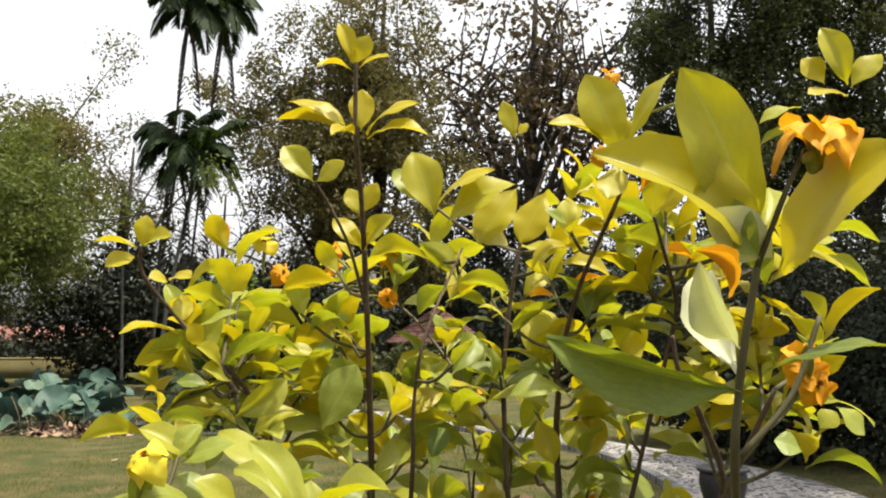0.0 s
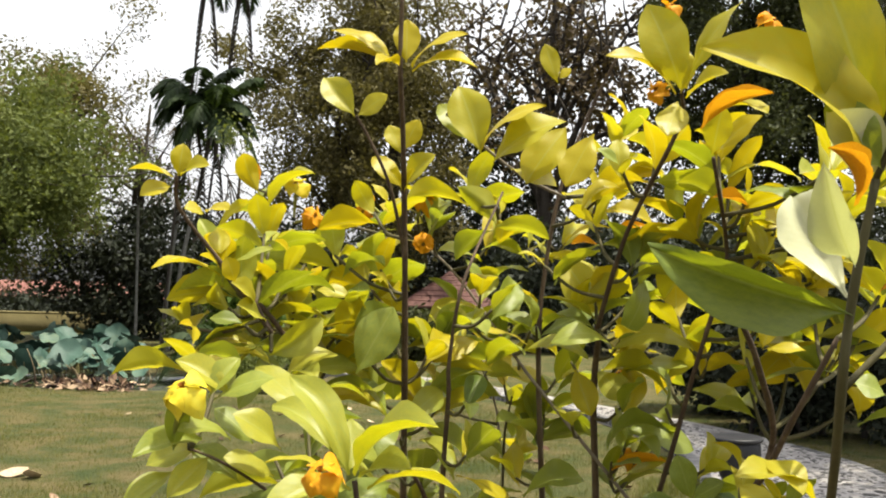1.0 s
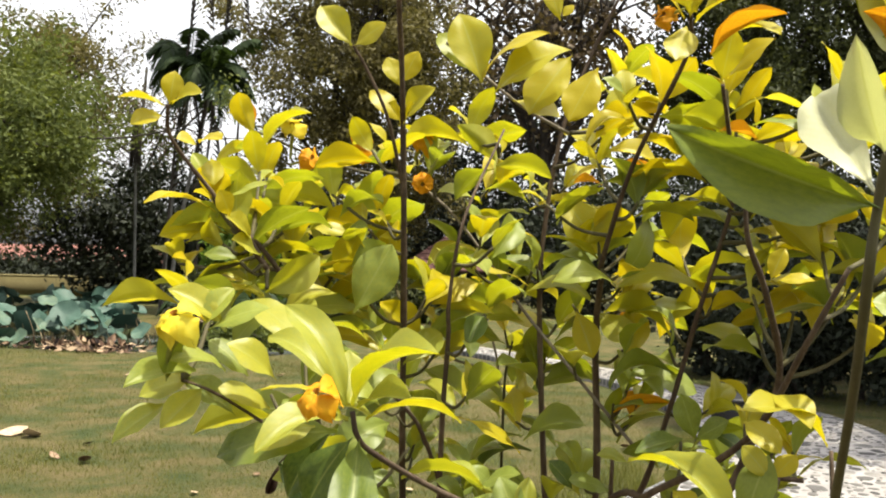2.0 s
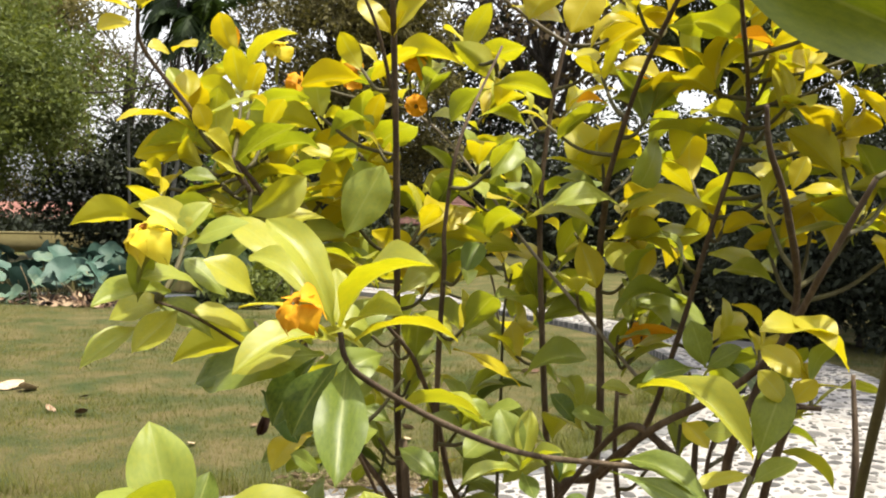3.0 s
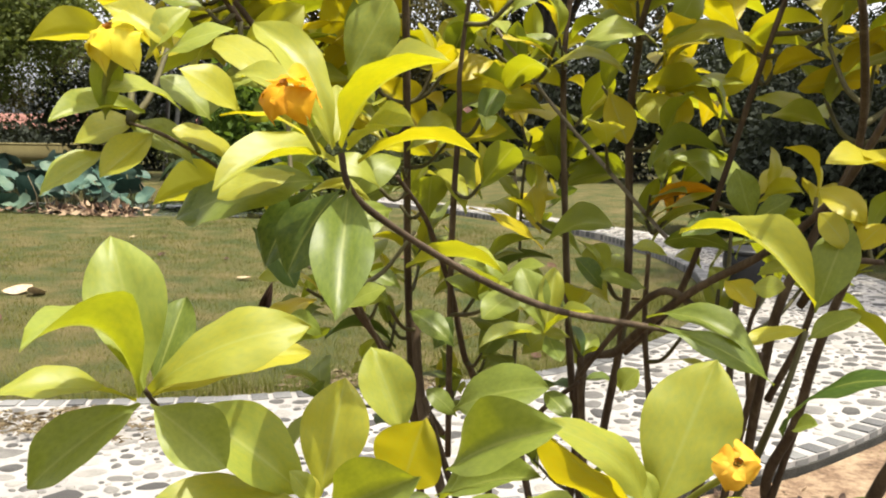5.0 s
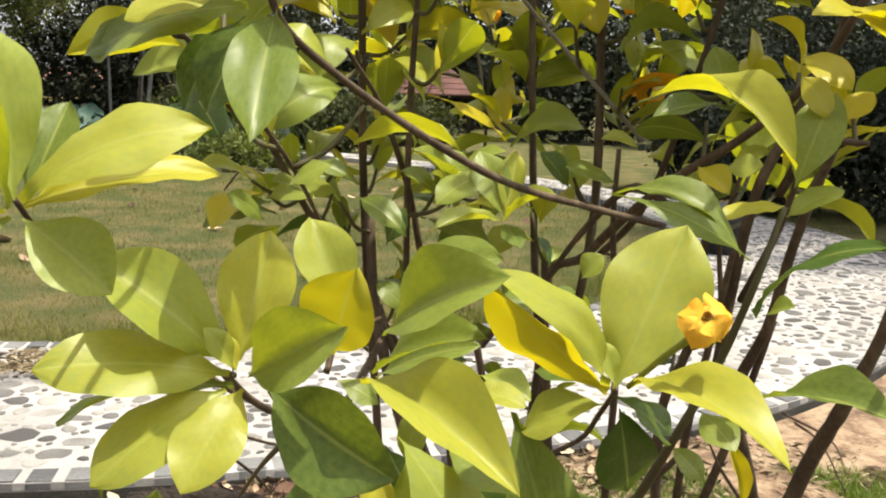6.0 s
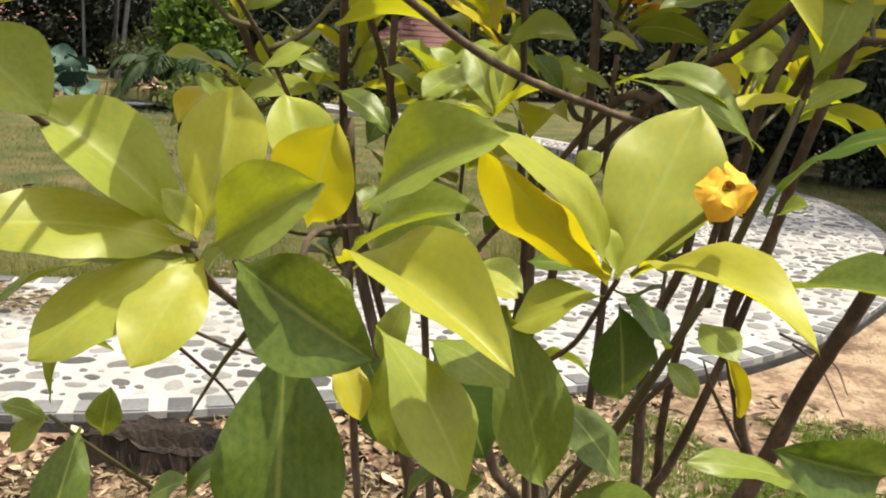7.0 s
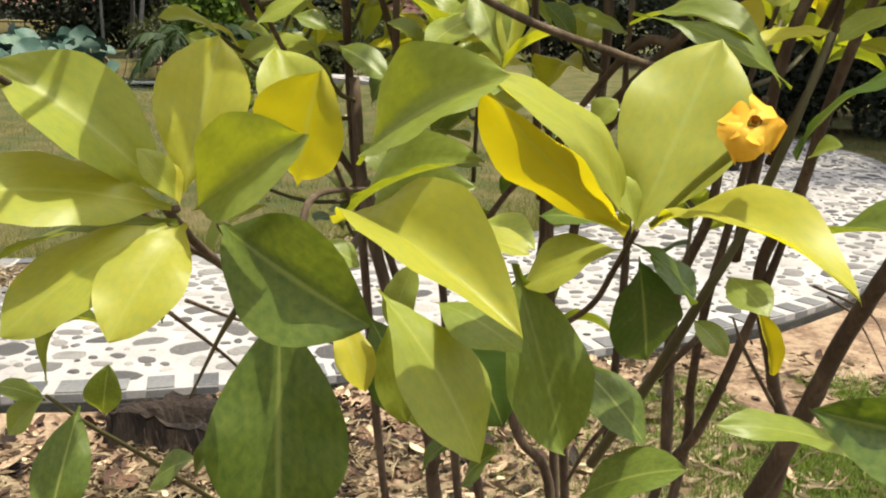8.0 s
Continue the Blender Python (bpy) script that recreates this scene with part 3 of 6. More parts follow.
def palm(at, height, lean, seed, label, trunk_r=0.075, frond=1.5, n=13, dead=2):
    rng = np.random.default_rng(seed)
    at = np.asarray(at, float)
    p = thing("palm_tree", at, label, "palm", "slender palms by the pond")
    top = at + (lean, 0, height)
    stem("trunk", [at - (0, 0, 0.1), at + (lean * 0.35, 0, height * 0.45), top], trunk_r, trunk_r * 0.72, MAT_PALM_TRUNK if height < 7 else MAT_TRUNK, p, 10, 14, 0.08, rng)
    stem("crownshaft", [top - (0, 0, 0.05), top + (0, 0, 0.55)], trunk_r * 0.95, trunk_r * 0.4, MAT_PALM, p, 8, 3)
    for i in range(n):
        f = i / n
        rib, q = frond_quads(top + (0, 0, 0.5), i * 2.4 + rng.random() * 0.5, 1.25 - 1.2 * f, frond * rng.uniform(0.85, 1.1), rng, droop=0.75 + 0.35 * f)
        fr = stem("frond", rib[::5], 0.016, 0.004, MAT_PALM, p, 5, 2)
        tagged(link_mesh("foliage", quads_mesh("foliage", q), MAT_PALM, fr, smooth=False), kind="stuff")
    if dead:
        for i in range(dead):
            a = i * 2.9 + rng.random()
            rib, q = frond_quads(top + (0.0, 0, 0.1), a, -0.2, frond * 0.9, rng, 24, 0.26, 1.6)
            rib[:, :2] = top[:2] + (rib[:, :2] - top[:2]) * 0.28
            q = np.array(q)
            q[:, :, :2] = top[:2] + (q[:, :, :2] - top[:2]) * 0.36
            q[:, 1:, 2] -= 0.16
            q[:, 2, 2] -= 0.18 + 0.2 * rng.random(len(q))
            fr = stem("dead_frond", rib[::5], 0.014, 0.005, MAT_PALM_DEAD, p, 5, 2, label="dry hanging frond")
            tagged(link_mesh("foliage", quads_mesh("foliage", q), MAT_PALM_DEAD, fr, smooth=False), kind="stuff")
    return p


TALLZ = 8.1
TALL = "tall slender palm with grey trunk and drooping fronds"
LOW = "slender palm with pale trunk and dense dark crown"
palm((-7.75, 20.0, 0), TALLZ, 0.8, 1, TALL, 0.032, 1.15, 12)
palm((-7.35, 20.8, 0), TALLZ + 0.2, 0.95, 2, TALL, 0.032, 1.2, 12)
palm((-8.45, 20.3, 0), 4.15, -0.05, 3, "thin dead palm with a dark withered tuft", 0.035, 0.55, 0, 7)
palm((-7.95, 20.5, 0), 5.1, 0.6, 4, LOW, 0.05, 1.4, 14)
palm((-7.6, 20.0, 0), 4.7, 0.85, 5, LOW, 0.05, 1.4, 14)

broad_tree("broadleaf_tree", (-10.6, 17.5, 0), 5.9, (3.1, 2.2, 2.1), MAT_TREE, 430, 134, 0.099, 11, "spreading green broadleaf tree by the pond", 0.22, 0.2, clump=0.46)
broad_tree("broadleaf_tree", (-13.2, 21.0, 0), 7.4, (3.3, 2.4, 3.3), MAT_TREE_OLIVE, 520, 112, 0.110, 12, "dull olive broadleaf tree with dense crown", 0.25, 0.2, clump=0.52)
broad_tree("feathery_tree", (-13.2, 31.0, 0), 8.8, (3.8, 3.0, 3.4), MAT_TREE_BROWN, 105, 90, 0.085, 13, "airy small-leaved tree with thin open crown", 0.2, 0.35, clump=0.59, limbs=9)
broad_tree("feathery_tree", (-9.8, 31.0, 0), 6.8, (3.0, 2.4, 2.9), MAT_TREE_BROWN, 40, 67, 0.078, 14, "airy small-leaved tree with thin open crown", 0.16, 0.25, clump=0.52, limbs=9)
broad_tree("broadleaf_tree", (-4.9, 24.5, 0), 10.2, (2.4, 2.0, 4.6), MAT_TREE_OLIVE, 560, 90, 0.113, 15, "tall olive-brown tree with dense leafy column", 0.22, 0.2, clump=0.44, limbs=10)
broad_tree("broadleaf_tree", (-3.4, 25.5, 0), 12.6, (1.7, 1.8, 5.6), MAT_TREE_OLIVE, 320, 90, 0.121, 16, "tall green tree hung with climbers", 0.24, 0.2, clump=0.44, limbs=10)
broad_tree("large_leaved_tree", (0.6, 29.0, 0), 13.5, (4.2, 2.6, 5.6), MAT_TREE_BROWN, 300, 25, 0.177, 17, "half-bare tree with large brown leaves and dark limbs", 0.36, 0.25, clump=0.55, limbs=24, slim=0.7)
broad_tree("broadleaf_tree", (5.7, 26.0, 0), 13.5, (2.7, 2.4, 6.2), MAT_TREE_DARK, 640, 112, 0.121, 18, "tall dense dark-green tree", 0.3, 0.15, clump=0.52, limbs=10)
broad_tree("broadleaf_tree", (9.4, 25.0, 0), 14.5, (3.6, 2.6, 7.0), MAT_TREE_DARK, 860, 112, 0.127, 19, "tall dense dark-green tree", 0.32, 0.1, clump=0.55, limbs=10)
broad_tree("broadleaf_tree", (14.5, 24.0, 0), 13.0, (3.6, 2.6, 6.3), MAT_TREE_DARK, 640, 90, 0.142, 20, "tall dense dark-green tree", 0.3, 0.1, clump=0.59, limbs=8)
# out-of-view tree, added only to cast shade on the path's bend
broad_tree("shade_tree", (6.0, 8.6, 0), 8.6, (2.9, 2.8, 2.0), MAT_TREE_DARK, 430, 134, 0.113, 21, "unseen dark-green tree added to shade the bend of the path", 0.2, 0.4, clump=0.44, limbs=9)

# the shade on these shrubs comes largely from the near-black leaf colour
DARK = "dense dark shrub under the trees, deep shade put into its colour"
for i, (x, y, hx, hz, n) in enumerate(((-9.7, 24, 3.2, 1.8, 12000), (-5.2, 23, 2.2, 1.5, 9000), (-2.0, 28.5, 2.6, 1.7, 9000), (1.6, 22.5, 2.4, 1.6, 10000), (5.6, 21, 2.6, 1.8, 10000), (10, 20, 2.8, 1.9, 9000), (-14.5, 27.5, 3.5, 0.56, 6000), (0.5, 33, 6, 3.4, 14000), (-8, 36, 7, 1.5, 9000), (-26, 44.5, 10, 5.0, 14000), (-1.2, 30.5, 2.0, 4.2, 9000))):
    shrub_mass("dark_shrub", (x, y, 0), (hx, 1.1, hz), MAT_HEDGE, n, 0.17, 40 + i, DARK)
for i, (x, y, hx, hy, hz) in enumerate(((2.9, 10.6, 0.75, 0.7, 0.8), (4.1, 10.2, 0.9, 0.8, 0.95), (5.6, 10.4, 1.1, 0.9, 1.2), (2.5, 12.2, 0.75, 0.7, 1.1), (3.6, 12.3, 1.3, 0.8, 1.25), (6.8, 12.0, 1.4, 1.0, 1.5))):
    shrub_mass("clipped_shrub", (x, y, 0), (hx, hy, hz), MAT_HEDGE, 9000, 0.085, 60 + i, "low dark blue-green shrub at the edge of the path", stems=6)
shrub_mass("bright_shrub", (-4.8, 16.4, 0), (0.55, 0.5, 1.2), MAT_BRIGHT, 4500, 0.15, 71, "bright green young shrub on the lawn's edge")
for i, (x, y) in enumerate(((-3.0, 16.5), (-6.3, 19.0), (-1.9, 19.5))):
    shrub_mass("low_shrub", (x, y, 0), (0.9, 0.6, 0.5), MAT_TREE_DARK, 4500, 0.11, 75 + i, "low green shrub on the lawn's edge")


# ---- pond, far buildings, pot ----
def lotus(rng, shape, at, height, tilt, size):
    at = np.asarray(at, float)
    l = thing("lotus_leaf", at, "round blue-green lotus leaf on a tall stalk", "lotus", "lotus leaves in the pond")
    head = at + (rng.uniform(-0.12, 0.12), rng.uniform(-0.12, 0.12), height)
    stem("stalk", [at, (at + head) / 2 + (0.03, 0, 0), head], 0.011, 0.008, MAT_LOTUS_STALK, l, 5, 3)
    blade = new("blade", shape)
    blade.parent = l
    blade.matrix_parent_inverse = Matrix.Translation(-at)
    blade.matrix_basis = Matrix.LocRotScale(head, Euler((tilt[0], tilt[1], rng.random() * 6.28)), (size, size, size))
    return l


def lotus_shape(rng):
    sides, rings = 22, 4
    verts, faces = [(0, 0, 0)], []
    ph = rng.random() * 6
    for r in range(1, rings + 1):
        k = r / rings
        for i in range(sides):
            w = 2 * math.pi * i / sides
            rim = 1 + (0.05 * math.sin(5 * w + ph) + 0.04 * rng.uniform(-1, 1)) * k
            z = 0.22 * k * k + 0.10 * k * k * math.sin(3 * w + ph) + 0.05 * k ** 3 * math.sin(7 * w + 2 * ph)
            verts.append((0.5 * k * rim * math.cos(w), 0.5 * k * rim * math.sin(w), z * 0.5))
    for i in range(sides):
        faces.append((0, 1 + i, 1 + (i + 1) % sides))
    for r in range(rings - 1):
        for i in range(sides):
            j = (i + 1) % sides
            faces.append((1 + r * sides + i, 1 + (r + 1) * sides + i, 1 + (r + 1) * sides + j, 1 + r * sides + j))
    me = mesh_from("blade", verts, faces)
    me.materials.append(MAT_LOTUS)
    me.polygons.foreach_set("use_smooth", [True] * len(me.polygons))
    return me


def build_pond():
    rng = np.random.default_rng(21)
    shapes = [lotus_shape(rng) for _ in range(6)]
    for i in range(230):
        y = rng.uniform(13.0, 17.5)
        x = rng.uniform(-11.5, -5.3 - 0.40 * (y - 13))
        low = rng.random()
        lotus(rng, shapes[i % 6], (x, y, -0.12), 0.16 + 0.36 * low + 0.035 * (y - 13), (rng.normal() * 0.6 + 0.15, rng.normal() * 0.55), rng.uniform(0.24, 0.46))
    # withered stalks and leaves on the bank
    q = leaf_quads(np.concatenate([np.stack([rng.normal(-5.9, 0.35, 60), rng.normal(12.8, 0.15, 60), np.full(60, 0.06)], 1), np.stack([rng.uniform(-6.5, -3.4, 110), rng.uniform(17.6, 18.6, 110), np.full(110, 0.05)], 1)]), (0.25, 0.2, 0.06), 9, 0.15, rng, 0.8, 0.4)
    q[:, :, 2] = np.maximum(q[:, :, 2], 0.012)
    tagged(link_mesh("bank_litter", quads_mesh("bank_litter", q), MAT_DEAD_FAR, smooth=False), "withered brown lotus leaves lying on the bank", "litter", kind="stuff")
    v, f = [], []
    for _ in range(34):
        a = np.array([rng.uniform(-10, -5.4), rng.uniform(12.8, 14.5), -0.1])
        e = a + (rng.uniform(-0.3, 0.3), rng.uniform(-0.2, 0.2), rng.uniform(0.2, 0.6))
        vv, ff = tube([a, (a + e) / 2 + (0.05, 0, 0), e], 0.010, 0.006, 4, 2)
        o = len(v)
        v += vv
        f += [tuple(o + k for k in fa) for fa in ff]
    tagged(link_mesh("dry_stalks", mesh_from("dry_stalks", v, f), MAT_STRAW), "dry brown lotus stalks standing in the pond", "stalks", kind="stuff")
    # low plants on the far bank
    for i, (x, y) in enumerate(((-3.6, 13.6), (-4.6, 18.6), (-5.6, 18.8))):
        shrub_mass("bank_plant", (x, y, 0), (0.8, 0.4, 0.22), MAT_TREE, 2600, 0.09, 90 + i, "low green plants on the pond's bank", "plants", stems=3)


build_pond()


def cycad(at, seed):
    rng = np.random.default_rng(seed)
    at = np.asarray(at, float)
    c = thing("young_palm", at, "young palm with grey arching fronds on the lawn's edge", "palm")
    stem("trunk", [at - (0, 0, 0.05), at + (0, 0, 0.35)], 0.10, 0.08, MAT_TRUNK, c, 8, 4, 0.2, rng)
    for i in range(13):
        rib, q = frond_quads(at + (0, 0, 0.35), i * 2.4, 1.25 - 0.6 * i / 13, 1.3, rng, 24, 0.30, 1.05)
        fr = stem("frond", rib[::5], 0.012, 0.004, MAT_PALM, c, 5, 2)
        tagged(link_mesh("foliage", quads_mesh("foliage", q), MAT_PALM, fr, smooth=False), kind="stuff")


cycad((-4.75, 15.0, 0), 31)
cycad((-4.1, 15.7, 0), 32)


def gazebo(at, width, eave, apex, roof_mat, label):
    """Small open shelter: four posts, ring beam, pyramid roof with lapped courses."""
    at = np.asarray(at, float)
    g = thing("garden_shelter", at, label, "shelter")
    h = width / 2
    for sx in (-1, 1):
        for sy in (-1, 1):
            part("post", on_box(at + (sx * h * 0.78, sy * h * 0.78, eave / 2), (0.1, 0.1, eave), 0.01), MAT_WALL_DARK, g)
    part("beam", on_box(at + (0, 0, eave - 0.04), (width * 0.86, width * 0.86, 0.08), 0.01), MAT_WALL_DARK, g)
    part("bench", on_box(at + (0, h * 0.6, 0.25), (width * 0.7, 0.3, 0.06), 0.01), MAT_WALL_DARK, g)
    for i in range(7):
        a, b = i / 7, (i + 1) / 7 + 0.02
        verts, faces = [], []
        for k, z in ((1 - a, eave + (apex - eave) * a + 0.02), (max(0.02, 1 - b), eave + (apex - eave) * min(1, b)), (1 - a, eave + (apex - eave) * a - 0.02)):
            for sx, sy in ((-1, -1), (1, -1), (1, 1), (-1, 1)):
                verts.append(at + (sx * h * k, sy * h * k, z))
        for i4 in range(4):
            j = (i4 + 1) % 4
            faces += [(i4, j, 4 + j, 4 + i4), (8 + i4, 8 + j, j, i4)]
        link_mesh("roof_course", mesh_from("roof_course", verts, faces), roof_mat, g, smooth=False)
    return g


gazebo((-2.0, 26.0, 0), 2.6, 0.98, 1.95, MAT_ROOF, "small garden shelter with a weathered red pyramid roof")
gazebo((-6.1, 24.0, 0), 1.9, 1.6, 2.3, MAT_ROOF, "small garden shelter with a weathered red pyramid roof")


def long_house(at, length, depth, eave, ridge):
    at = np.asarray(at, float)
    b = thing("low_building", at, "long low building with a faded red roof beyond the pond", "building")
    part("wall", on_box(at + (0, 0, eave / 2 - 0.25), (length * 0.96, depth * 0.8, eave + 0.5)), MAT_WALL_DARK, b)
    for sg in (-1, 1):
        verts = [at + (sx * length / 2, sg * depth / 2, eave + dz) for sx in (-1, 1) for dz in (0, 0.06)] + [at + (sx * length / 2, 0, ridge + dz) for sx in (-1, 1) for dz in (0, 0.06)]
        part_faces = [(0, 2, 6, 4), (1, 3, 7, 5), (0, 2, 3, 1), (4, 6, 7, 5), (0, 1, 5, 4), (2, 3, 7, 6)]
        link_mesh("roof", mesh_from("roof", verts, part_faces), MAT_ROOF_PINK, b, smooth=False)
    for i in range(9):
        x = -length * 0.44 + i * length * 0.11
        part("post", on_box(at + (x, -depth * 0.45, eave / 2 - 0.2), (0.14, 0.14, eave + 0.4)), MAT_WALL_Y, b)


long_house((-20.5, 40, 0), 14, 4.0, 0.75, 1.4)
ow = thing("low_wall", (-15.6, 26, 0), "low ochre garden wall behind the pond", "wall")
part("wall_body", on_box((-15.6, 26, 0.22), (7.6, 0.2, 0.6), 0.01), MAT_WALL_Y, ow)
part("coping", on_box((-15.6, 26, 0.55), (7.7, 0.28, 0.07), 0.01), MAT_WALL_Y, ow)


def lathe(profile, at, sides=28):
    verts, faces = [], []
    for r, z in profile:
        for i in range(sides):
            w = 2 * math.pi * i / sides
            verts.append((at[0] + r * math.cos(w), at[1] + r * math.sin(w), at[2] + z))
    for k in range(len(profile) - 1):
        for i in range(sides):
            j = (i + 1) % sides
            faces.append((k * sides + i, k * sides + j, (k + 1) * sides + j, (k + 1) * sides + i))
    faces.append(tuple(range(sides))[::-1])
    faces.append(tuple((len(profile) - 1) * sides + i for i in range(sides)))
    return verts, faces


POT = (1.72, 7.45, 0.0)
pot = thing("planter_urn", POT, "dark grey glazed urn with wide rim beside the path", "urn")
link_mesh("bowl", mesh_from("bowl", *lathe([(0.085, 0.05), (0.10, 0.09), (0.15, 0.2), (0.175, 0.3), (0.172, 0.37), (0.16, 0.40), (0.145, 0.39), (0.14, 0.34)], POT)), MAT_POT, pot)
link_mesh("rim", mesh_from("rim", *lathe([(0.165, 0.385), (0.190, 0.40), (0.193, 0.415), (0.182, 0.425), (0.15, 0.42)], POT)), MAT_POT, pot)
link_mesh("foot", mesh_from("foot", *lathe([(0.11, 0.0), (0.115, 0.02), (0.09, 0.05), (0.085, 0.07)], POT)), MAT_POT, pot)
link_mesh("earth", mesh_from("earth", *lathe([(0.145, 0.36), (0.14, 0.372), (0.01, 0.38)], POT)), MAT_SOIL, pot)


# ---- on the ground near by ----
def dry_leaf_shape(rng):
    rows, cols = 7, 4
    verts, faces = [], []
    curl, roll = rng.uniform(0.4, 1.4), rng.uniform(0.3, 1.2)
    for i in range(rows):
        t = i / (rows - 1)
        w = 0.35 * math.sin(math.pi * min(1, 0.06 + 0.94 * t)) ** 0.8
        for j in range(cols):
            u = 2 * j / (cols - 1) - 1
            verts.append((w * u * math.cos(roll * 0.6), t - 0.5, 0.22 * roll * (u * u) * w * 2 + 0.10 * curl * (2 * t - 1) ** 2 + 0.02 * rng.random()))
    for i in range(rows - 1):
        for j in range(cols - 1):
            k = i * cols + j
            faces.append((k, k + 1, k + cols + 1, k + cols))
    me = mesh_from("dry_leaf", verts, faces)
    me.materials.append(MAT_DEAD)
    me.polygons.foreach_set("use_smooth", [True] * len(me.polygons))
    return me


def build_litter():
    rng = np.random.default_rng(51)
    shapes = [dry_leaf_shape(rng) for _ in range(8)]

    def drop(x, y, size, z=0.015):
        ob = new("dry_leaf", shapes[int(rng.integers(8))])
        ob.matrix_basis = Matrix.LocRotScale((x, y, z), Euler((rng.normal() * 0.3, rng.normal() * 0.3, rng.random() * 6.28)), (size, size, size))
        tagged(ob, "curled dry brown leaf lying on the ground", "leaf", "fallen leaves")
    spots = []
    for _ in range(4200):
        x = rng.normal(-0.42, 0.55)
        y = np.interp(x, (-1.2, 1.0), (2.88, 3.88)) - 0.04 - abs(rng.normal(0, 0.62))
        spots.append((x, y, 0.018 + 0.052 * rng.random() ** 1.8))
    for x, y, k in spots[:200]:
        drop(x, y, k * 1.15, 0.026 + 0.025 * rng.random())
    jv, jf = [], []
    for x, y, k in spots[200:]:
        me = shapes[int(rng.integers(8))]
        m = Matrix.LocRotScale((x, y, 0.012 + 0.022 * rng.random()), Euler((rng.normal() * 0.55, rng.normal() * 0.55, rng.random() * 6.28)), (k * rng.uniform(0.5, 1.0), k, k * rng.uniform(0.6, 1.6)))
        o = len(jv)
        jv += [m @ v.co for v in me.vertices]
        jf += [tuple(o + i for i in p.vertices) for p in me.polygons]
    tagged(link_mesh("leaf_litter", mesh_from("leaf_litter", jv, jf), MAT_DEAD_FAR), "thick litter of crumbled brown leaves on the soil", "litter", kind="stuff")
    for _ in range(26):
        x = rng.uniform(0.4, 1.8)
        drop(x, np.interp(x, (0.5, 1.6), (3.5, 4.2)) - 0.12 - 0.8 * rng.random(), rng.uniform(0.022, 0.045))
    for _ in range(42):
        x, y = rng.uniform(-4.5, 1.2), rng.uniform(5.2, 11.5)
        drop(x, y, rng.uniform(0.06, 0.11))
    for x, y, k in ((-2.73, 6.28, 0.13), (-3.68, 7.07, 0.22), (-3.5, 7.0, 0.2), (-3.3, 6.1, 0.16), (-2.2, 7.9, 0.12)):
        drop(x, y, k, 0.02)
    # crumbled straw: on the path to the left, on the bed and along the far edge
    c = np.concatenate([
        np.stack([rng.normal(-1.75, 0.28, 60), rng.normal(3.95, 0.10, 60), np.full(60, RISE + 0.012)], 1),
        np.stack([rng.normal(-0.45, 0.45, 240), rng.normal(2.5, 0.25, 240), np.full(240, 0.034)], 1),
        np.stack([rng.uniform(0.2, 2.1, 230), rng.uniform(1.9, 3.7, 230), np.full(230, 0.022)], 1),
        np.stack([rng.normal(-0.55, 0.22, 45), rng.normal(4.72, 0.10, 45), np.full(45, RISE + 0.01)], 1)])
    q = leaf_quads(c, (0.09, 0.06, 0.012), 16, 0.06, rng, 0.0, 0.10)
    q[:, :, 2] = c[:, 2].repeat(16)[:, None] + 0.004 + 0.018 * rng.random((len(q), 4))
    tagged(link_mesh("straw", quads_mesh("straw", q), MAT_STRAW, smooth=False), "scattered dry straw and crumbled leaves", "straw", kind="stuff")


build_litter()


MAT_ROT = rough_surface("rotten wood", [(0.34, (0.006, 0.004, 0.003)), (0.52, (0.030, 0.019, 0.012)), (0.68, (0.105, 0.068, 0.042))], 14, 70, 0.95, 1.0, 0.02, (2.2, 2.2, 0.5))
MAT_ROT_TOP = rough_surface("weathered stump top", [(0.40, (0.005, 0.0035, 0.0025)), (0.58, (0.022, 0.014, 0.009)), (0.74, (0.10, 0.07, 0.045))], 9, 80, 0.95, 0.9, 0.012)


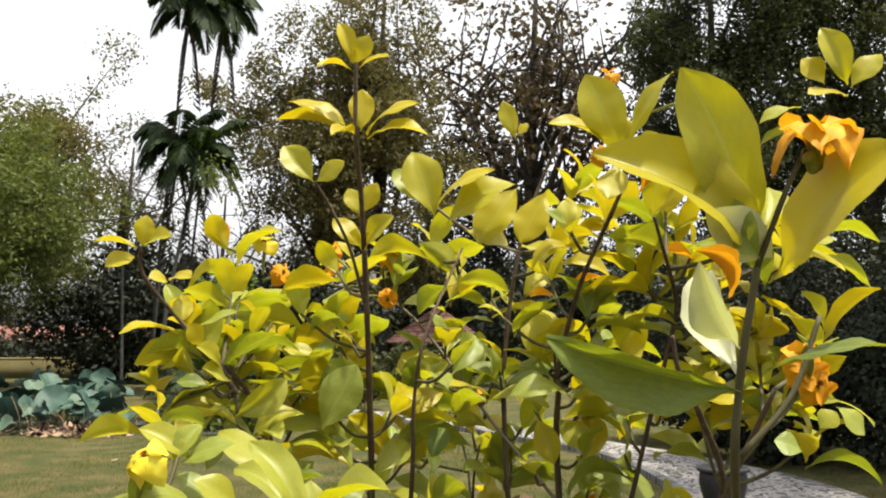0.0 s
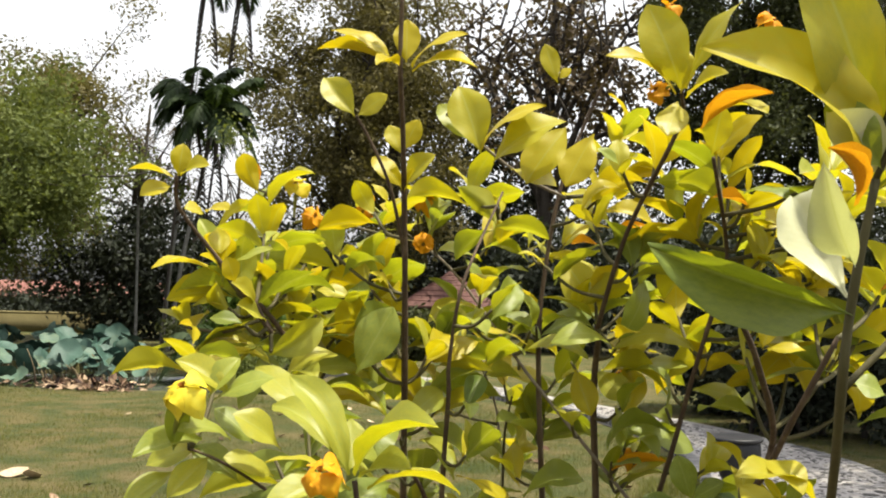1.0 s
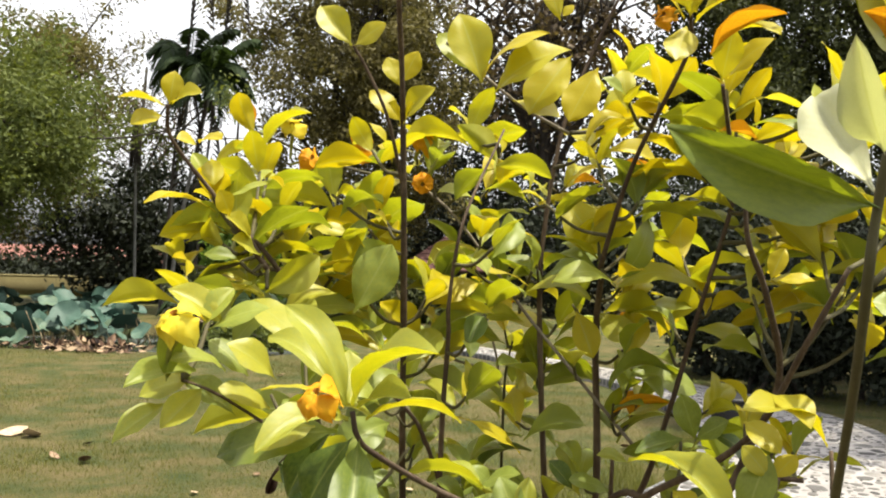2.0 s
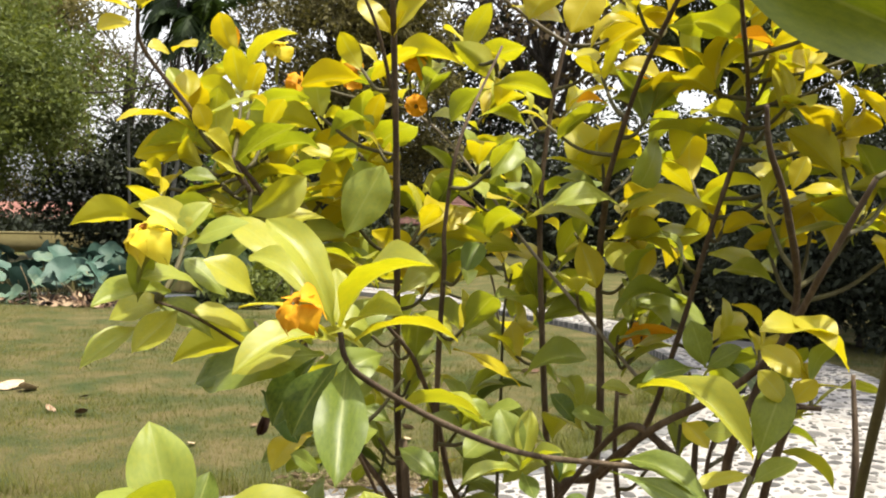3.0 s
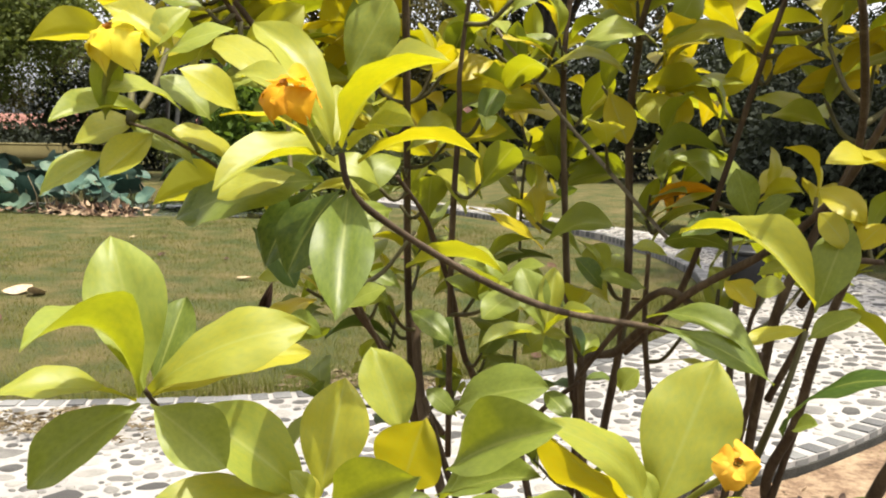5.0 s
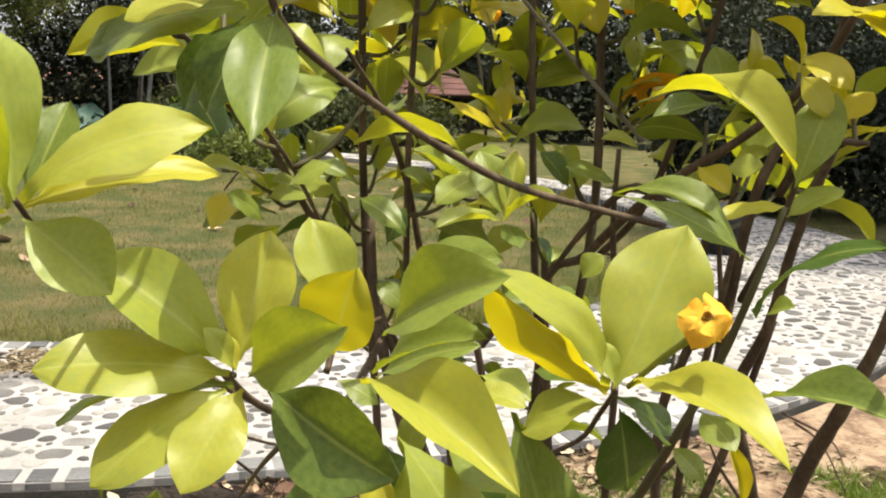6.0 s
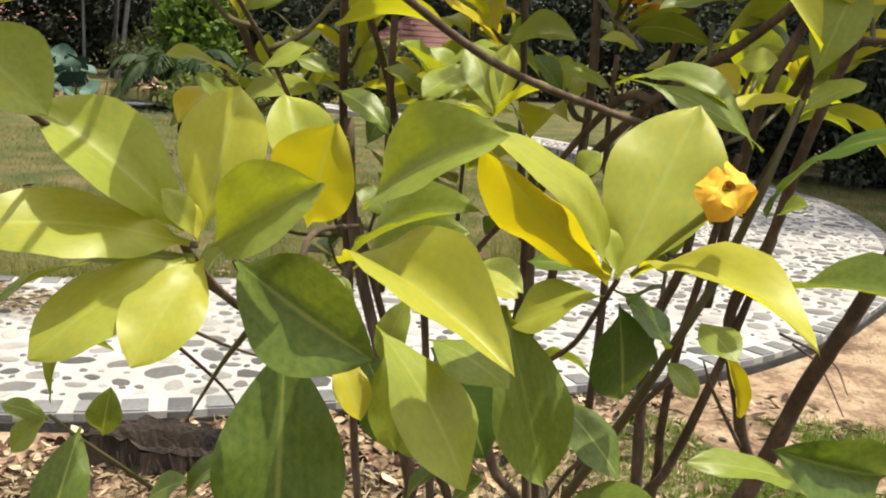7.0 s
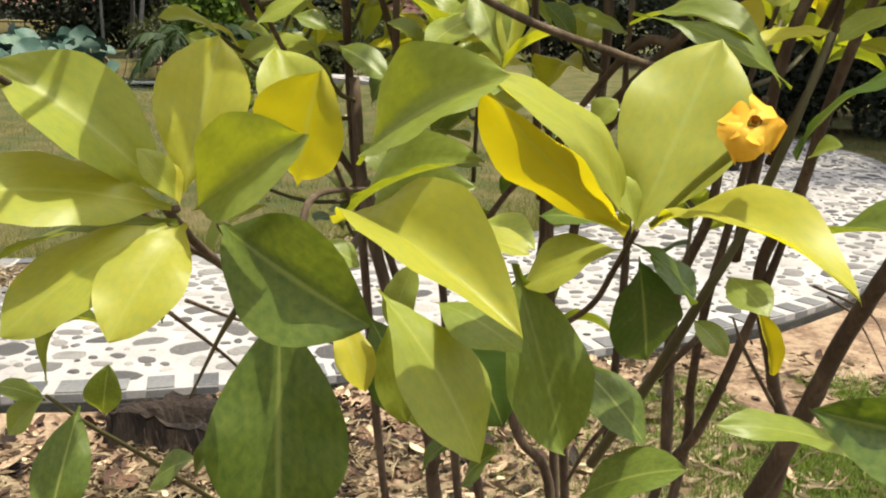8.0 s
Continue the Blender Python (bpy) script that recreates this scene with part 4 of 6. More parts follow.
def rotten_stump(at, seed):
    """A low stump: fluted crumbling sides, a broken ledge of a rim, a hollow heart, upright splinters."""
    rng = np.random.default_rng(seed)
    at = np.asarray(at, float)
    s = thing("rotten_stump", at, "crumbling dark rotten stump beside the path's edge", "stump")
    sides = 64
    flute = [1 + 0.05 * math.sin(7 * w + 1) + 0.04 * math.sin(17 * w) + 0.05 * (rng.random() - 0.5) for w in np.linspace(0, 2 * math.pi, sides, endpoint=False)]
    rim = [0.098 + 0.016 * math.sin(3 * i / sides * 6.28 + 2) + 0.016 * rng.random() for i in range(sides)]
    verts, faces = [], []
    for k, (r, z) in enumerate(((1.22, 0.0), (1.06, 0.2), (0.99, 0.6), (0.97, 1.0))):
        for i in range(sides):
            w = 2 * math.pi * i / sides
            q = 0.21 * r * flute[i] * (1 + 0.03 * (rng.random() - 0.5))
            verts.append(at + (q * 1.15 * math.cos(w), q * 0.42 * math.sin(w), rim[i] * z - (0.02 if k == 0 else 0)))
    for k in range(3):
        for i in range(sides):
            j = (i + 1) % sides
            faces.append((k * sides + i, k * sides + j, (k + 1) * sides + j, (k + 1) * sides + i))
    link_mesh("wood", mesh_from("wood", verts, faces), MAT_ROT, s, smooth=False)
    verts, faces = [], []
    for r, dz in ((0.985, 0.002), (0.80, 0.004), (0.66, -0.010), (0.52, -0.045), (0.0, -0.06)):
        for i in range(sides):
            w = 2 * math.pi * i / sides
            q = 0.21 * r * flute[i]
            verts.append(at + (q * 1.15 * math.cos(w), q * 0.42 * math.sin(w), (rim[i] if r > 0.9 else 0.106) + dz + 0.012 * (rng.random() - 0.5)))
    for k in range(4):
        for i in range(sides):
            j = (i + 1) % sides
            faces.append((k * sides + i, k * sides + j, (k + 1) * sides + j, (k + 1) * sides + i))
    link_mesh("top", mesh_from("top", verts, faces), MAT_ROT_TOP, s, "grey-brown weathered rim", smooth=False)
    for i in range(44):
        a = rng.random() * 6.28
        b = at + (0.235 * math.cos(a), 0.088 * math.sin(a), 0.004)
        e = b + (rng.uniform(-0.02, 0.02), rng.uniform(-0.012, 0.012), 0.04 + 0.075 * rng.random())
        stem("splinter", [b, (b + e) / 2 + (rng.uniform(-0.006, 0.006), 0, 0), e], rng.uniform(0.005, 0.011), 0.002, MAT_ROT_TOP if i % 3 == 0 else MAT_ROT, s, 5, 2)


rotten_stump((-0.60, 2.83, 0.0), 61)


# ---- the shrub ----
SHRUB_AT = (0.28, 1.88, 0.0)
shrub = thing("flowering_shrub", SHRUB_AT, "tall yellow-green gardenia shrub with orange flowers beside the path", "shrub")
shrub_rng = np.random.default_rng(77)
CANES, UPRIGHT_CANES = [], []


def cane(points, r0, r1, material):
    """A woody stem or twig; those that start low are rooted in the soil."""
    pts = [np.array(p) for p in points]
    if pts[0][2] < 0.55 and r0 > 0.0038:
        foot = np.array(SHRUB_AT) + ((pts[0][0] - SHRUB_AT[0]) * 0.45, (pts[0][1] - SHRUB_AT[1]) * 0.4, -0.03)
        pts = [foot, *pts]
    stem("stem", pts, r0, r1, material, shrub, 8, 7, 0.14, shrub_rng)
    line = spline(pts, 6)
    CANES.extend(line)
    if r0 > 0.0044:
        UPRIGHT_CANES.append(spline(pts, 14))


def leaf_shape(bend, fold, twist, seed):
    """A leaf from (0, 0, 0) to (0, 1, 0), one unit wide: short stalk, widest past the middle, drawn-out tip, arched, folded along the midrib."""
    rng = np.random.default_rng(seed)
    rows, cols = 14, 6
    verts, faces, uvs = [], [], []
    ph = rng.random() * 6
    for i in range(rows + 1):
        t = i / rows
        s = max(0.0, (t - 0.05) / 0.95)
        w = (math.sin(math.pi * s ** 1.22) ** 0.68) * (1 - 0.25 * s ** 7) if 0 < s < 1 else 0.0
        w = max(w, 0.035 if t < 0.9 else 0.01)
        for j in range(cols + 1):
            u = 2 * j / cols - 1
            wave = 0.026 * math.sin(8 * t + ph + 2 * u) * abs(u) + 0.010 * math.sin(21 * t + 3 * ph) * u
            z = bend * 4 * t * (1 - t) + fold * abs(u) * w * 0.5 - 0.05 * u * u * w + wave + twist * u * (t - 0.4) * w
            verts.append((0.5 * w * u * (1 - 0.12 * fold), t, z))
            uvs.append((j / cols, t))
    for i in range(rows):
        for j in range(cols):
            k = i * (cols + 1) + j
            faces.append((k, k + 1, k + cols + 2, k + cols + 1))
    me = mesh_from("leaf", verts, faces, uvs)
    me.polygons.foreach_set("use_smooth", [True] * len(me.polygons))
    return me, verts, faces, uvs


SHAPES = {}


def shape_for(bend):
    key = min((0.03, 0.08, 0.14, 0.22, 0.3), key=lambda b: abs(b - bend))
    pick = int(shrub_rng.integers(3))
    if (key, pick) not in SHAPES:
        n = len(SHAPES)
        SHAPES[key, pick] = leaf_shape(key, (0.12, 0.24, 0.38)[pick], (0.0, 0.10, -0.12)[pick], 100 + n)
        SHAPES[key, pick][0].materials.append(MAT_LEAF)
    return SHAPES[key, pick]


def leaf_matrix(base, tip, width, face):
    base, tip, face = Vector(base), Vector(tip), Vector(face)
    ax = tip - base
    ln = ax.length
    ax.normalize()
    face = (face - face.dot(ax) * ax).normalized()
    side = ax.cross(face)
    m = Matrix((side * width, ax * ln, face * ln)).transposed().to_4x4()
    m.translation = base
    return m


LEAVES = [0]
INNER = [[], [], [], []]


def leaf(base, tip, width, face, bend, age_shade, pale=False):
    """A leaf as a part of the shrub; from the three hundredth on, those inside the shrub go into one mesh."""
    me, verts, faces, uvs = shape_for(bend)
    m = leaf_matrix(base, tip, width, face)
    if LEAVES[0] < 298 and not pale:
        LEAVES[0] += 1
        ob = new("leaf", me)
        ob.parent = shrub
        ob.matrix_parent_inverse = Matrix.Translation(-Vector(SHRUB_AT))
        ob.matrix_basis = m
        ob["age_shade"] = float(age_shade)
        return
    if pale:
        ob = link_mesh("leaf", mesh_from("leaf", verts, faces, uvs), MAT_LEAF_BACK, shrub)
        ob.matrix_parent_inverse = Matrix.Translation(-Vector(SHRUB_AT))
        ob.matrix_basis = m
        ob["age_shade"] = float(age_shade)
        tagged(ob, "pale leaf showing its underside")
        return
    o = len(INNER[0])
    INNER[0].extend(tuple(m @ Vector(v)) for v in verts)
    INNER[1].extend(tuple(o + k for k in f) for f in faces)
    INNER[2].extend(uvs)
    INNER[3].extend([float(age_shade)] * len(verts))


def rosette(at, size):
    """A whorl of leaves at a twig's end, joined to the nearest cane below."""
    at, rng = np.array(at), shrub_rng
    c = np.array(CANES)
    d = np.linalg.norm((c - at) * (1, 0.6, 1), axis=1) + 0.6 * np.maximum(0, c[:, 2] - at[2] + 0.05)
    root = c[int(np.argmin(d))]
    if 0.02 < np.linalg.norm(root - at) < 0.6:
        stem("twig", [root, (root + at) / 2 + (0, 0, -0.012), at], 0.0032, 0.0022, MAT_TWIG, shrub, 6, 4)
    ax = (at - root) / (np.linalg.norm(at - root) + 1e-6) * 0.6 + (0, 0, 0.8) + rng.normal(size=3) * 0.15
    ax /= np.linalg.norm(ax)
    s1 = np.cross(ax, (0.3, 1, 0.1))
    s1 /= np.linalg.norm(s1)
    s2 = np.cross(ax, s1)
    n = int(rng.integers(4, 7))
    for i in range(n):
        f = i / n
        a = i * 2.4 + rng.normal() * 0.25
        out = s1 * math.cos(a) + s2 * math.sin(a)
        rise = 0.95 - 1.25 * f + rng.normal() * 0.18
        d = out * math.cos(rise) + ax * math.sin(rise)
        ln = size * (0.052 + 0.046 * math.sqrt(f) + 0.024 * rng.random())
        b = at - ax * (0.05 * f)
        age_shade = float(np.clip(0.06 + 0.78 * (1.62 - at[2]) + 0.6 * max(0.0, 1.05 - at[2]) + 0.20 * f + rng.normal() * 0.19, -0.1, 0.95))
        face = ax * math.cos(rise) - out * math.sin(rise) + rng.normal(size=3) * 0.25
        mid = b + d * ln * 0.6
        if np.any((np.hypot(UPRIGHT[:, 0] - mid[0], UPRIGHT[:, 2] - mid[2]) < 0.028) & (UPRIGHT[:, 1] > mid[1] - 0.02)):
            continue          # leaves grow clear of the old upright canes
        leaf(b, b + d * ln, ln * rng.uniform(0.42, 0.56), face, (0.08, 0.14, 0.22)[int(rng.integers(3))], age_shade)


def flower(at, root, facing, size, material):
    """Trumpet flower going over: a tube on a green calyx, five limp petals bent back round a dark throat."""
    rng = shrub_rng
    at, root = np.array(at), np.array(root)
    d = np.array(facing) / np.linalg.norm(facing)
    neck = at - d * size * 0.45
    f = stem("flower", [root, (root + neck) / 2 + d * 0.004, neck, at - d * size * 0.08], size * 0.035 + 0.0005, size * 0.11, MAT_TUBE, shrub, 10, 5, label="wilting flower on a green tube")
    s1 = np.cross(d, (0.2, 0.5, 1.0))
    s1 /= np.linalg.norm(s1)
    s2 = np.cross(d, s1)
    for i in range(5):
        a = i * math.pi * 0.4 + rng.normal() * 0.15
        out = s1 * math.cos(a) + s2 * math.sin(a)
        verts, faces = [], []
        back, ln, cup = rng.uniform(1.15, 1.9), size * rng.uniform(0.50, 0.66), rng.normal() * 0.16
        side = np.cross(out, d)
        rows, cols = 7, 4
        for r in range(rows + 1):
            t = r / rows
            w = ln * 1.18 * (0.40 * (1 - t) + 0.78 * math.sin(math.pi * t ** 0.85) ** 0.8) + 0.001
            p = at + out * (size * 0.09 + ln * (t - 0.22 * back * t * t)) + d * ln * (0.16 * t - 0.62 * back * t * t) + side * ln * 0.12 * math.sin(3 * t + i)
            for c in range(cols + 1):
                u = 2 * c / cols - 1
                verts.append(p + side * w * 0.5 * u + d * ln * (cup * u * u - 0.09 * math.sin(7 * t + 4 * u + 2 * i) * (0.4 + t)) + rng.normal(size=3) * size * 0.014)
        for r in range(rows):
            for c in range(cols):
                k = r * (cols + 1) + c
                faces.append((k, k + 1, k + cols + 2, k + cols + 1))
        link_mesh("petal", mesh_from("petal", verts, faces), material, f)
    ring = [at + (s1 * math.cos(k * 0.7854) + s2 * math.sin(k * 0.7854)) * size * q + d * size * z for q, z in ((0.085, 0.05), (0.055, 0.0), (0.035, -0.12)) for k in range(8)]
    fr = [(q * 8 + k, q * 8 + (k + 1) % 8, (q + 1) * 8 + (k + 1) % 8, (q + 1) * 8 + k) for q in range(2) for k in range(8)] + [tuple(16 + k for k in range(8))]
    link_mesh("throat", mesh_from("throat", ring, fr), MAT_THROAT, f)


def withered(root, tip, width):
    """An orange leaf or petal about to drop, rolled at the edges."""
    me, verts, faces, uvs = leaf_shape(0.10, 0.55, 0.15, 7 + len(CANES) + int(1000 * width))
    me.materials.append(MAT_FLOWER)
    ob = new("withered_leaf", me)
    ob.parent = shrub
    ob.matrix_parent_inverse = Matrix.Translation(-Vector(SHRUB_AT))
    ob.matrix_basis = leaf_matrix(root, tip, width * 1.9, (0.1, -0.7, 0.7))
    tagged(ob, "orange withering leaf")


def hanging_dead_leaf(root, tip, width):
    me, verts, faces, uvs = leaf_shape(0.12, 0.9, 0.3, 7)
    ob = new("dried_leaf", me)
    me.materials.append(MAT_DEAD)
    ob.parent = shrub
    ob.matrix_parent_inverse = Matrix.Translation(-Vector(SHRUB_AT))
    ob.matrix_basis = leaf_matrix(root, tip, width * 2, (0.3, -1, 0.2))
    tagged(ob, "brown shrivelled leaf")
    up = np.array(root)
    stem("twig", [up + (0.12, -0.1, 0.02), up + (0.05, -0.05, 0.04), up], 0.0025, 0.0018, MAT_TWIG, shrub, 5, 4)


MAT_THROAT = petal_material("flower throat", (0.26, 0.10, 0.006), (0.13, 0.05, 0.004), 0.25)

# canes and twigs
cane([(-0.067, 1.3, 0.834), (-0.015, 1.22, 0.916), (0.031, 1.14, 0.984), (0.028, 1.1, 1.025)], 0.0010, 0.0034, MAT_TWIG)
cane([(0.022, 1.95, 0.293), (-0.016, 1.85, 0.832), (-0.017, 1.75, 1.078), (-0.007, 1.65, 1.338), (0, 1.57, 1.531), (0.004, 1.5, 1.682), (0.008, 1.43, 1.766), (0.013, 1.4, 1.858)], 0.0070, 0.0025, MAT_BARK)
cane([(0.13, 1.95, 0.321), (0.088, 1.82, 0.861), (0.061, 1.76, 0.992), (0.046, 1.73, 1.082), (0.023, 1.62, 1.193), (0.003, 1.5, 1.255)], 0.0070, 0.0025, MAT_BARK)
cane([(0.222, 1.85, 0.897), (0.211, 1.85, 1.021), (0.196, 1.86, 1.313), (0.198, 1.87, 1.465), (0.227, 1.88, 1.654), (0.275, 1.9, 1.788), (0.33, 1.88, 1.906)], 0.0058, 0.0022, MAT_BARK)
cane([(0.265, 1.85, 0.835), (0.288, 1.78, 1.07), (0.281, 1.75, 1.314), (0.284, 1.7, 1.412), (0.279, 1.62, 1.439), (0.308, 1.52, 1.564), (0.355, 1.4, 1.682), (0.35, 1.34, 1.717)], 0.0064, 0.0022, MAT_BARK)
cane([(0.276, 1.95, 0.331), (0.227, 1.85, 0.901), (0.277, 1.72, 1.015), (0.344, 1.6, 1.114), (0.41, 1.5, 1.181), (0.453, 1.42, 1.249), (0.48, 1.34, 1.35), (0.512, 1.3, 1.437)], 0.0077, 0.0029, MAT_BARK)
cane([(0.291, 1.8, 0.99), (0.346, 1.72, 1.082), (0.381, 1.66, 1.22), (0.41, 1.6, 1.369), (0.44, 1.55, 1.506), (0.437, 1.52, 1.558), (0.39, 1.36, 1.642)], 0.0051, 0.0022, MAT_BARK)
cane([(0.42, 1.6, 0.89), (0.42, 1.5, 1.101), (0.445, 1.47, 1.195), (0.484, 1.46, 1.298), (0.428, 1.3, 1.406), (0.395, 1.24, 1.461), (0.386, 1.22, 1.499)], 0.0064, 0.0022, MAT_BARK)
cane([(0.338, 1.72, 1.16), (0.244, 1.78, 1.266), (0.173, 1.82, 1.348), (0.115, 1.85, 1.425), (0.043, 1.88, 1.514), (-0.016, 1.9, 1.563)], 0.0032, 0.0022, MAT_PALE_TWIG)
cane([(0.128, 2, 1.184), (0.12, 2, 1.256), (0.098, 2, 1.322), (0.061, 2, 1.374)], 0.0026, 0.0014, MAT_PALE_TWIG)
cane([(0.13, 1.9, 0.908), (0.135, 1.9, 1.083), (0.138, 1.9, 1.226), (0.15, 1.9, 1.296)], 0.0032, 0.0018, MAT_TWIG)
cane([(0.338, 1.52, 1.083), (0.263, 1.45, 1.106), (0.174, 1.36, 1.138), (0.097, 1.27, 1.187), (0.031, 1.2, 1.241), (0.015, 1.165, 1.267), (0.009, 1.165, 1.292)], 0.0038, 0.0025, MAT_BARK)
cane([(0.024, 1.85, 0.841), (-0.037, 1.75, 0.978), (-0.086, 1.68, 1.077), (-0.121, 1.6, 1.197), (-0.14, 1.55, 1.356), (-0.163, 1.52, 1.419), (-0.191, 1.48, 1.462), (-0.161, 1.46, 1.42), (-0.209, 1.4, 1.507), (-0.252, 1.36, 1.575), (-0.246, 1.33, 1.612)], 0.0051, 0.0022, MAT_BARK)
cane([(0.037, 1.8, 0.824), (0.051, 1.66, 1.157), (0.062, 1.62, 1.322), (0.064, 1.6, 1.378), (0.084, 1.58, 1.492), (0.134, 1.7, 1.634)], 0.0045, 0.0018, MAT_BARK)
cane([(-0.002, 1.57, 1.539), (-0.013, 1.5, 1.62), (-0.036, 1.47, 1.677), (-0.052, 1.45, 1.707)], 0.0026, 0.0018, MAT_BARK)
cane([(0.227, 1.6, 1.617), (0.178, 1.5, 1.629), (0.134, 1.45, 1.653), (0.068, 1.44, 1.709)], 0.0026, 0.0018, MAT_PALE_TWIG)
cane([(0.473, 1.62, 0.602), (0.489, 1.55, 0.724), (0.496, 1.48, 0.843), (0.502, 1.4, 0.947), (0.507, 1.34, 1.043), (0.511, 1.33, 1.14), (0.513, 1.35, 1.235)], 0.0115, 0.0024, MAT_BARK)
cane([(0.535, 1.75, 0.536), (0.492, 1.66, 0.731), (0.447, 1.6, 0.873), (0.454, 1.52, 0.979), (0.454, 1.45, 1.087), (0.463, 1.38, 1.194)], 0.0092, 0.0040, MAT_BARK)
cane([(0.268, 1.45, 0.72), (0.31, 1.4, 0.829), (0.337, 1.36, 0.914), (0.364, 1.35, 0.978), (0.387, 1.33, 1.062), (0.409, 1.34, 1.128)], 0.0051, 0.0029, MAT_TWIG)
cane([(0.387, 1.7, 0.581), (0.371, 1.65, 0.824), (0.391, 1.6, 0.945), (0.397, 1.58, 1.121)], 0.0078, 0.0040, MAT_BARK)
cane([(0.389, 1.8, 0.482), (0.427, 1.72, 0.638), (0.45, 1.62, 0.82), (0.468, 1.55, 0.979)], 0.0078, 0.0040, MAT_BARK)
cane([(0.282, 1.9, 0.418), (0.246, 1.8, 0.7), (0.231, 1.75, 0.884), (0.223, 1.72, 1.002)], 0.0080, 0.0045, MAT_BARK)
cane([(0.214, 1.85, 0.678), (0.227, 1.8, 0.872), (0.231, 1.76, 0.969)], 0.0070, 0.0045, MAT_BARK)
cane([(0.145, 1.8, 0.865), (0.178, 1.72, 0.929), (0.218, 1.65, 0.985)], 0.0045, 0.0029, MAT_BARK)
cane([(0.225, 1.42, 0.863), (0.247, 1.32, 0.92), (0.253, 1.24, 0.971), (0.257, 1.175, 1.013)], 0.0026, 0.0018, MAT_BARK)
cane([(-0.009, 1.4, 0.885), (-0.02, 1.25, 0.959), (-0.015, 1.14, 1.02), (0, 1.11, 1.03)], 0.0038, 0.0022, MAT_BARK)
cane([(-0.087, 1.32, 0.898), (-0.072, 1.42, 0.822), (-0.077, 1.5, 0.767)], 0.0018, 0.0011, MAT_BARK)
cane([(-0.073, 1.32, 0.909), (-0.046, 1.42, 0.856), (0.041, 1.6, 0.765)], 0.0018, 0.0011, MAT_BARK)
cane([(-0.087, 1.5, 0.609), (-0.124, 1.35, 0.752), (-0.135, 1.27, 0.82), (-0.159, 1.25, 0.853)], 0.0026, 0.0014, MAT_TWIG)
cane([(-0.009, 1.4, 0.885), (0.004, 1.5, 0.873), (0.021, 1.7, 0.902)], 0.0062, 0.0045, MAT_BARK)
cane([(0.024, 1.3, 0.975), (0.028, 1.35, 0.993), (0.033, 1.6, 0.951)], 0.0032, 0.0022, MAT_BARK)
cane([(-0.02, 1.25, 0.959), (-0.048, 1.2, 1.0), (-0.075, 1.13, 1.075), (-0.072, 1.04, 1.115), (-0.070, 1.0, 1.138), (-0.068, 0.972, 1.160)], 0.0026, 0.0014, MAT_BARK)
cane([(0.62, 1.5, 0.81), (0.434, 1.12, 1.085), (0.358, 0.812, 1.39), (0.353, 0.772, 1.475), (0.364, 0.765, 1.547)], 0.0036, 0.0024, MAT_TWIG)
cane([(0.356, 0.79, 1.432), (0.391, 0.8, 1.469), (0.413, 0.81, 1.518)], 0.0022, 0.0016, MAT_TWIG)
cane([(0.364, 0.765, 1.547), (0.378, 0.75, 1.59), (0.391, 0.755, 1.615)], 0.0019, 0.0014, MAT_TWIG)
cane([(0.101, 1.75, 0.492), (0.094, 1.7, 0.616), (0.016, 1.7, 0.892), (-0.005, 1.72, 1.059)], 0.0105, 0.0060, MAT_BARK)
cane([(0.01, 1.6, 0.939), (-0.03, 1.45, 1.117), (-0.055, 1.3, 1.214), (-0.07, 1.22, 1.253), (-0.129, 1.19, 1.298), (-0.168, 1.19, 1.313)], 0.0026, 0.0014, MAT_BARK)
cane([(0.471, 1.5, 0.892), (0.506, 1.45, 0.883), (0.506, 1.4, 0.868)], 0.0015, 0.0006, MAT_BARK)
cane([(0.485, 1.5, 0.882), (0.508, 1.48, 0.867), (0.526, 1.45, 0.828)], 0.0015, 0.0006, MAT_BARK)
cane([(0.419, 1.78, 0.541), (0.408, 1.7, 0.699), (0.399, 1.62, 0.829), (0.405, 1.56, 0.954), (0.408, 1.5, 1.067)], 0.0072, 0.0035, MAT_BARK)
cane([(0.324, 1.8, 0.573), (0.32, 1.72, 0.752), (0.319, 1.7, 0.903), (0.303, 1.68, 1.052), (0.302, 1.66, 1.153)], 0.0060, 0.0030, MAT_BARK)
cane([(0.483, 1.62, 0.719), (0.415, 1.5, 0.822), (0.387, 1.45, 0.873)], 0.0026, 0.0009, MAT_BARK)
cane([(0.391, 1.6, 0.802), (0.302, 1.7, 0.636), (0.275, 1.8, 0.517)], 0.0036, 0.0022, MAT_BARK)
cane([(0.159, 1.8, 0.47), (0.121, 1.75, 0.611), (0.062, 1.72, 0.774), (0.013, 1.7, 0.941)], 0.0075, 0.0040, MAT_BARK)
cane([(0.258, 1.85, 0.452), (0.206, 1.8, 0.579), (0.174, 1.78, 0.701), (0.134, 1.74, 0.907)], 0.0080, 0.0050, MAT_BARK)
cane([(0.374, 1.6, 1.077), (0.319, 1.62, 1.113), (0.269, 1.66, 1.058), (0.221, 1.7, 0.978)], 0.0060, 0.0030, MAT_BARK)
cane([(0.447, 1.5, 1.122), (0.466, 1.46, 1.175), (0.51, 1.44, 1.18)], 0.0050, 0.0030, MAT_BARK)
cane([(0.431, 1.55, 1), (0.452, 1.5, 1.091), (0.457, 1.46, 1.164)], 0.0045, 0.0030, MAT_BARK)
cane([(0.421, 1.6, 0.99), (0.411, 1.58, 1.07), (0.425, 1.55, 1.151)], 0.0035, 0.0022, MAT_BARK)

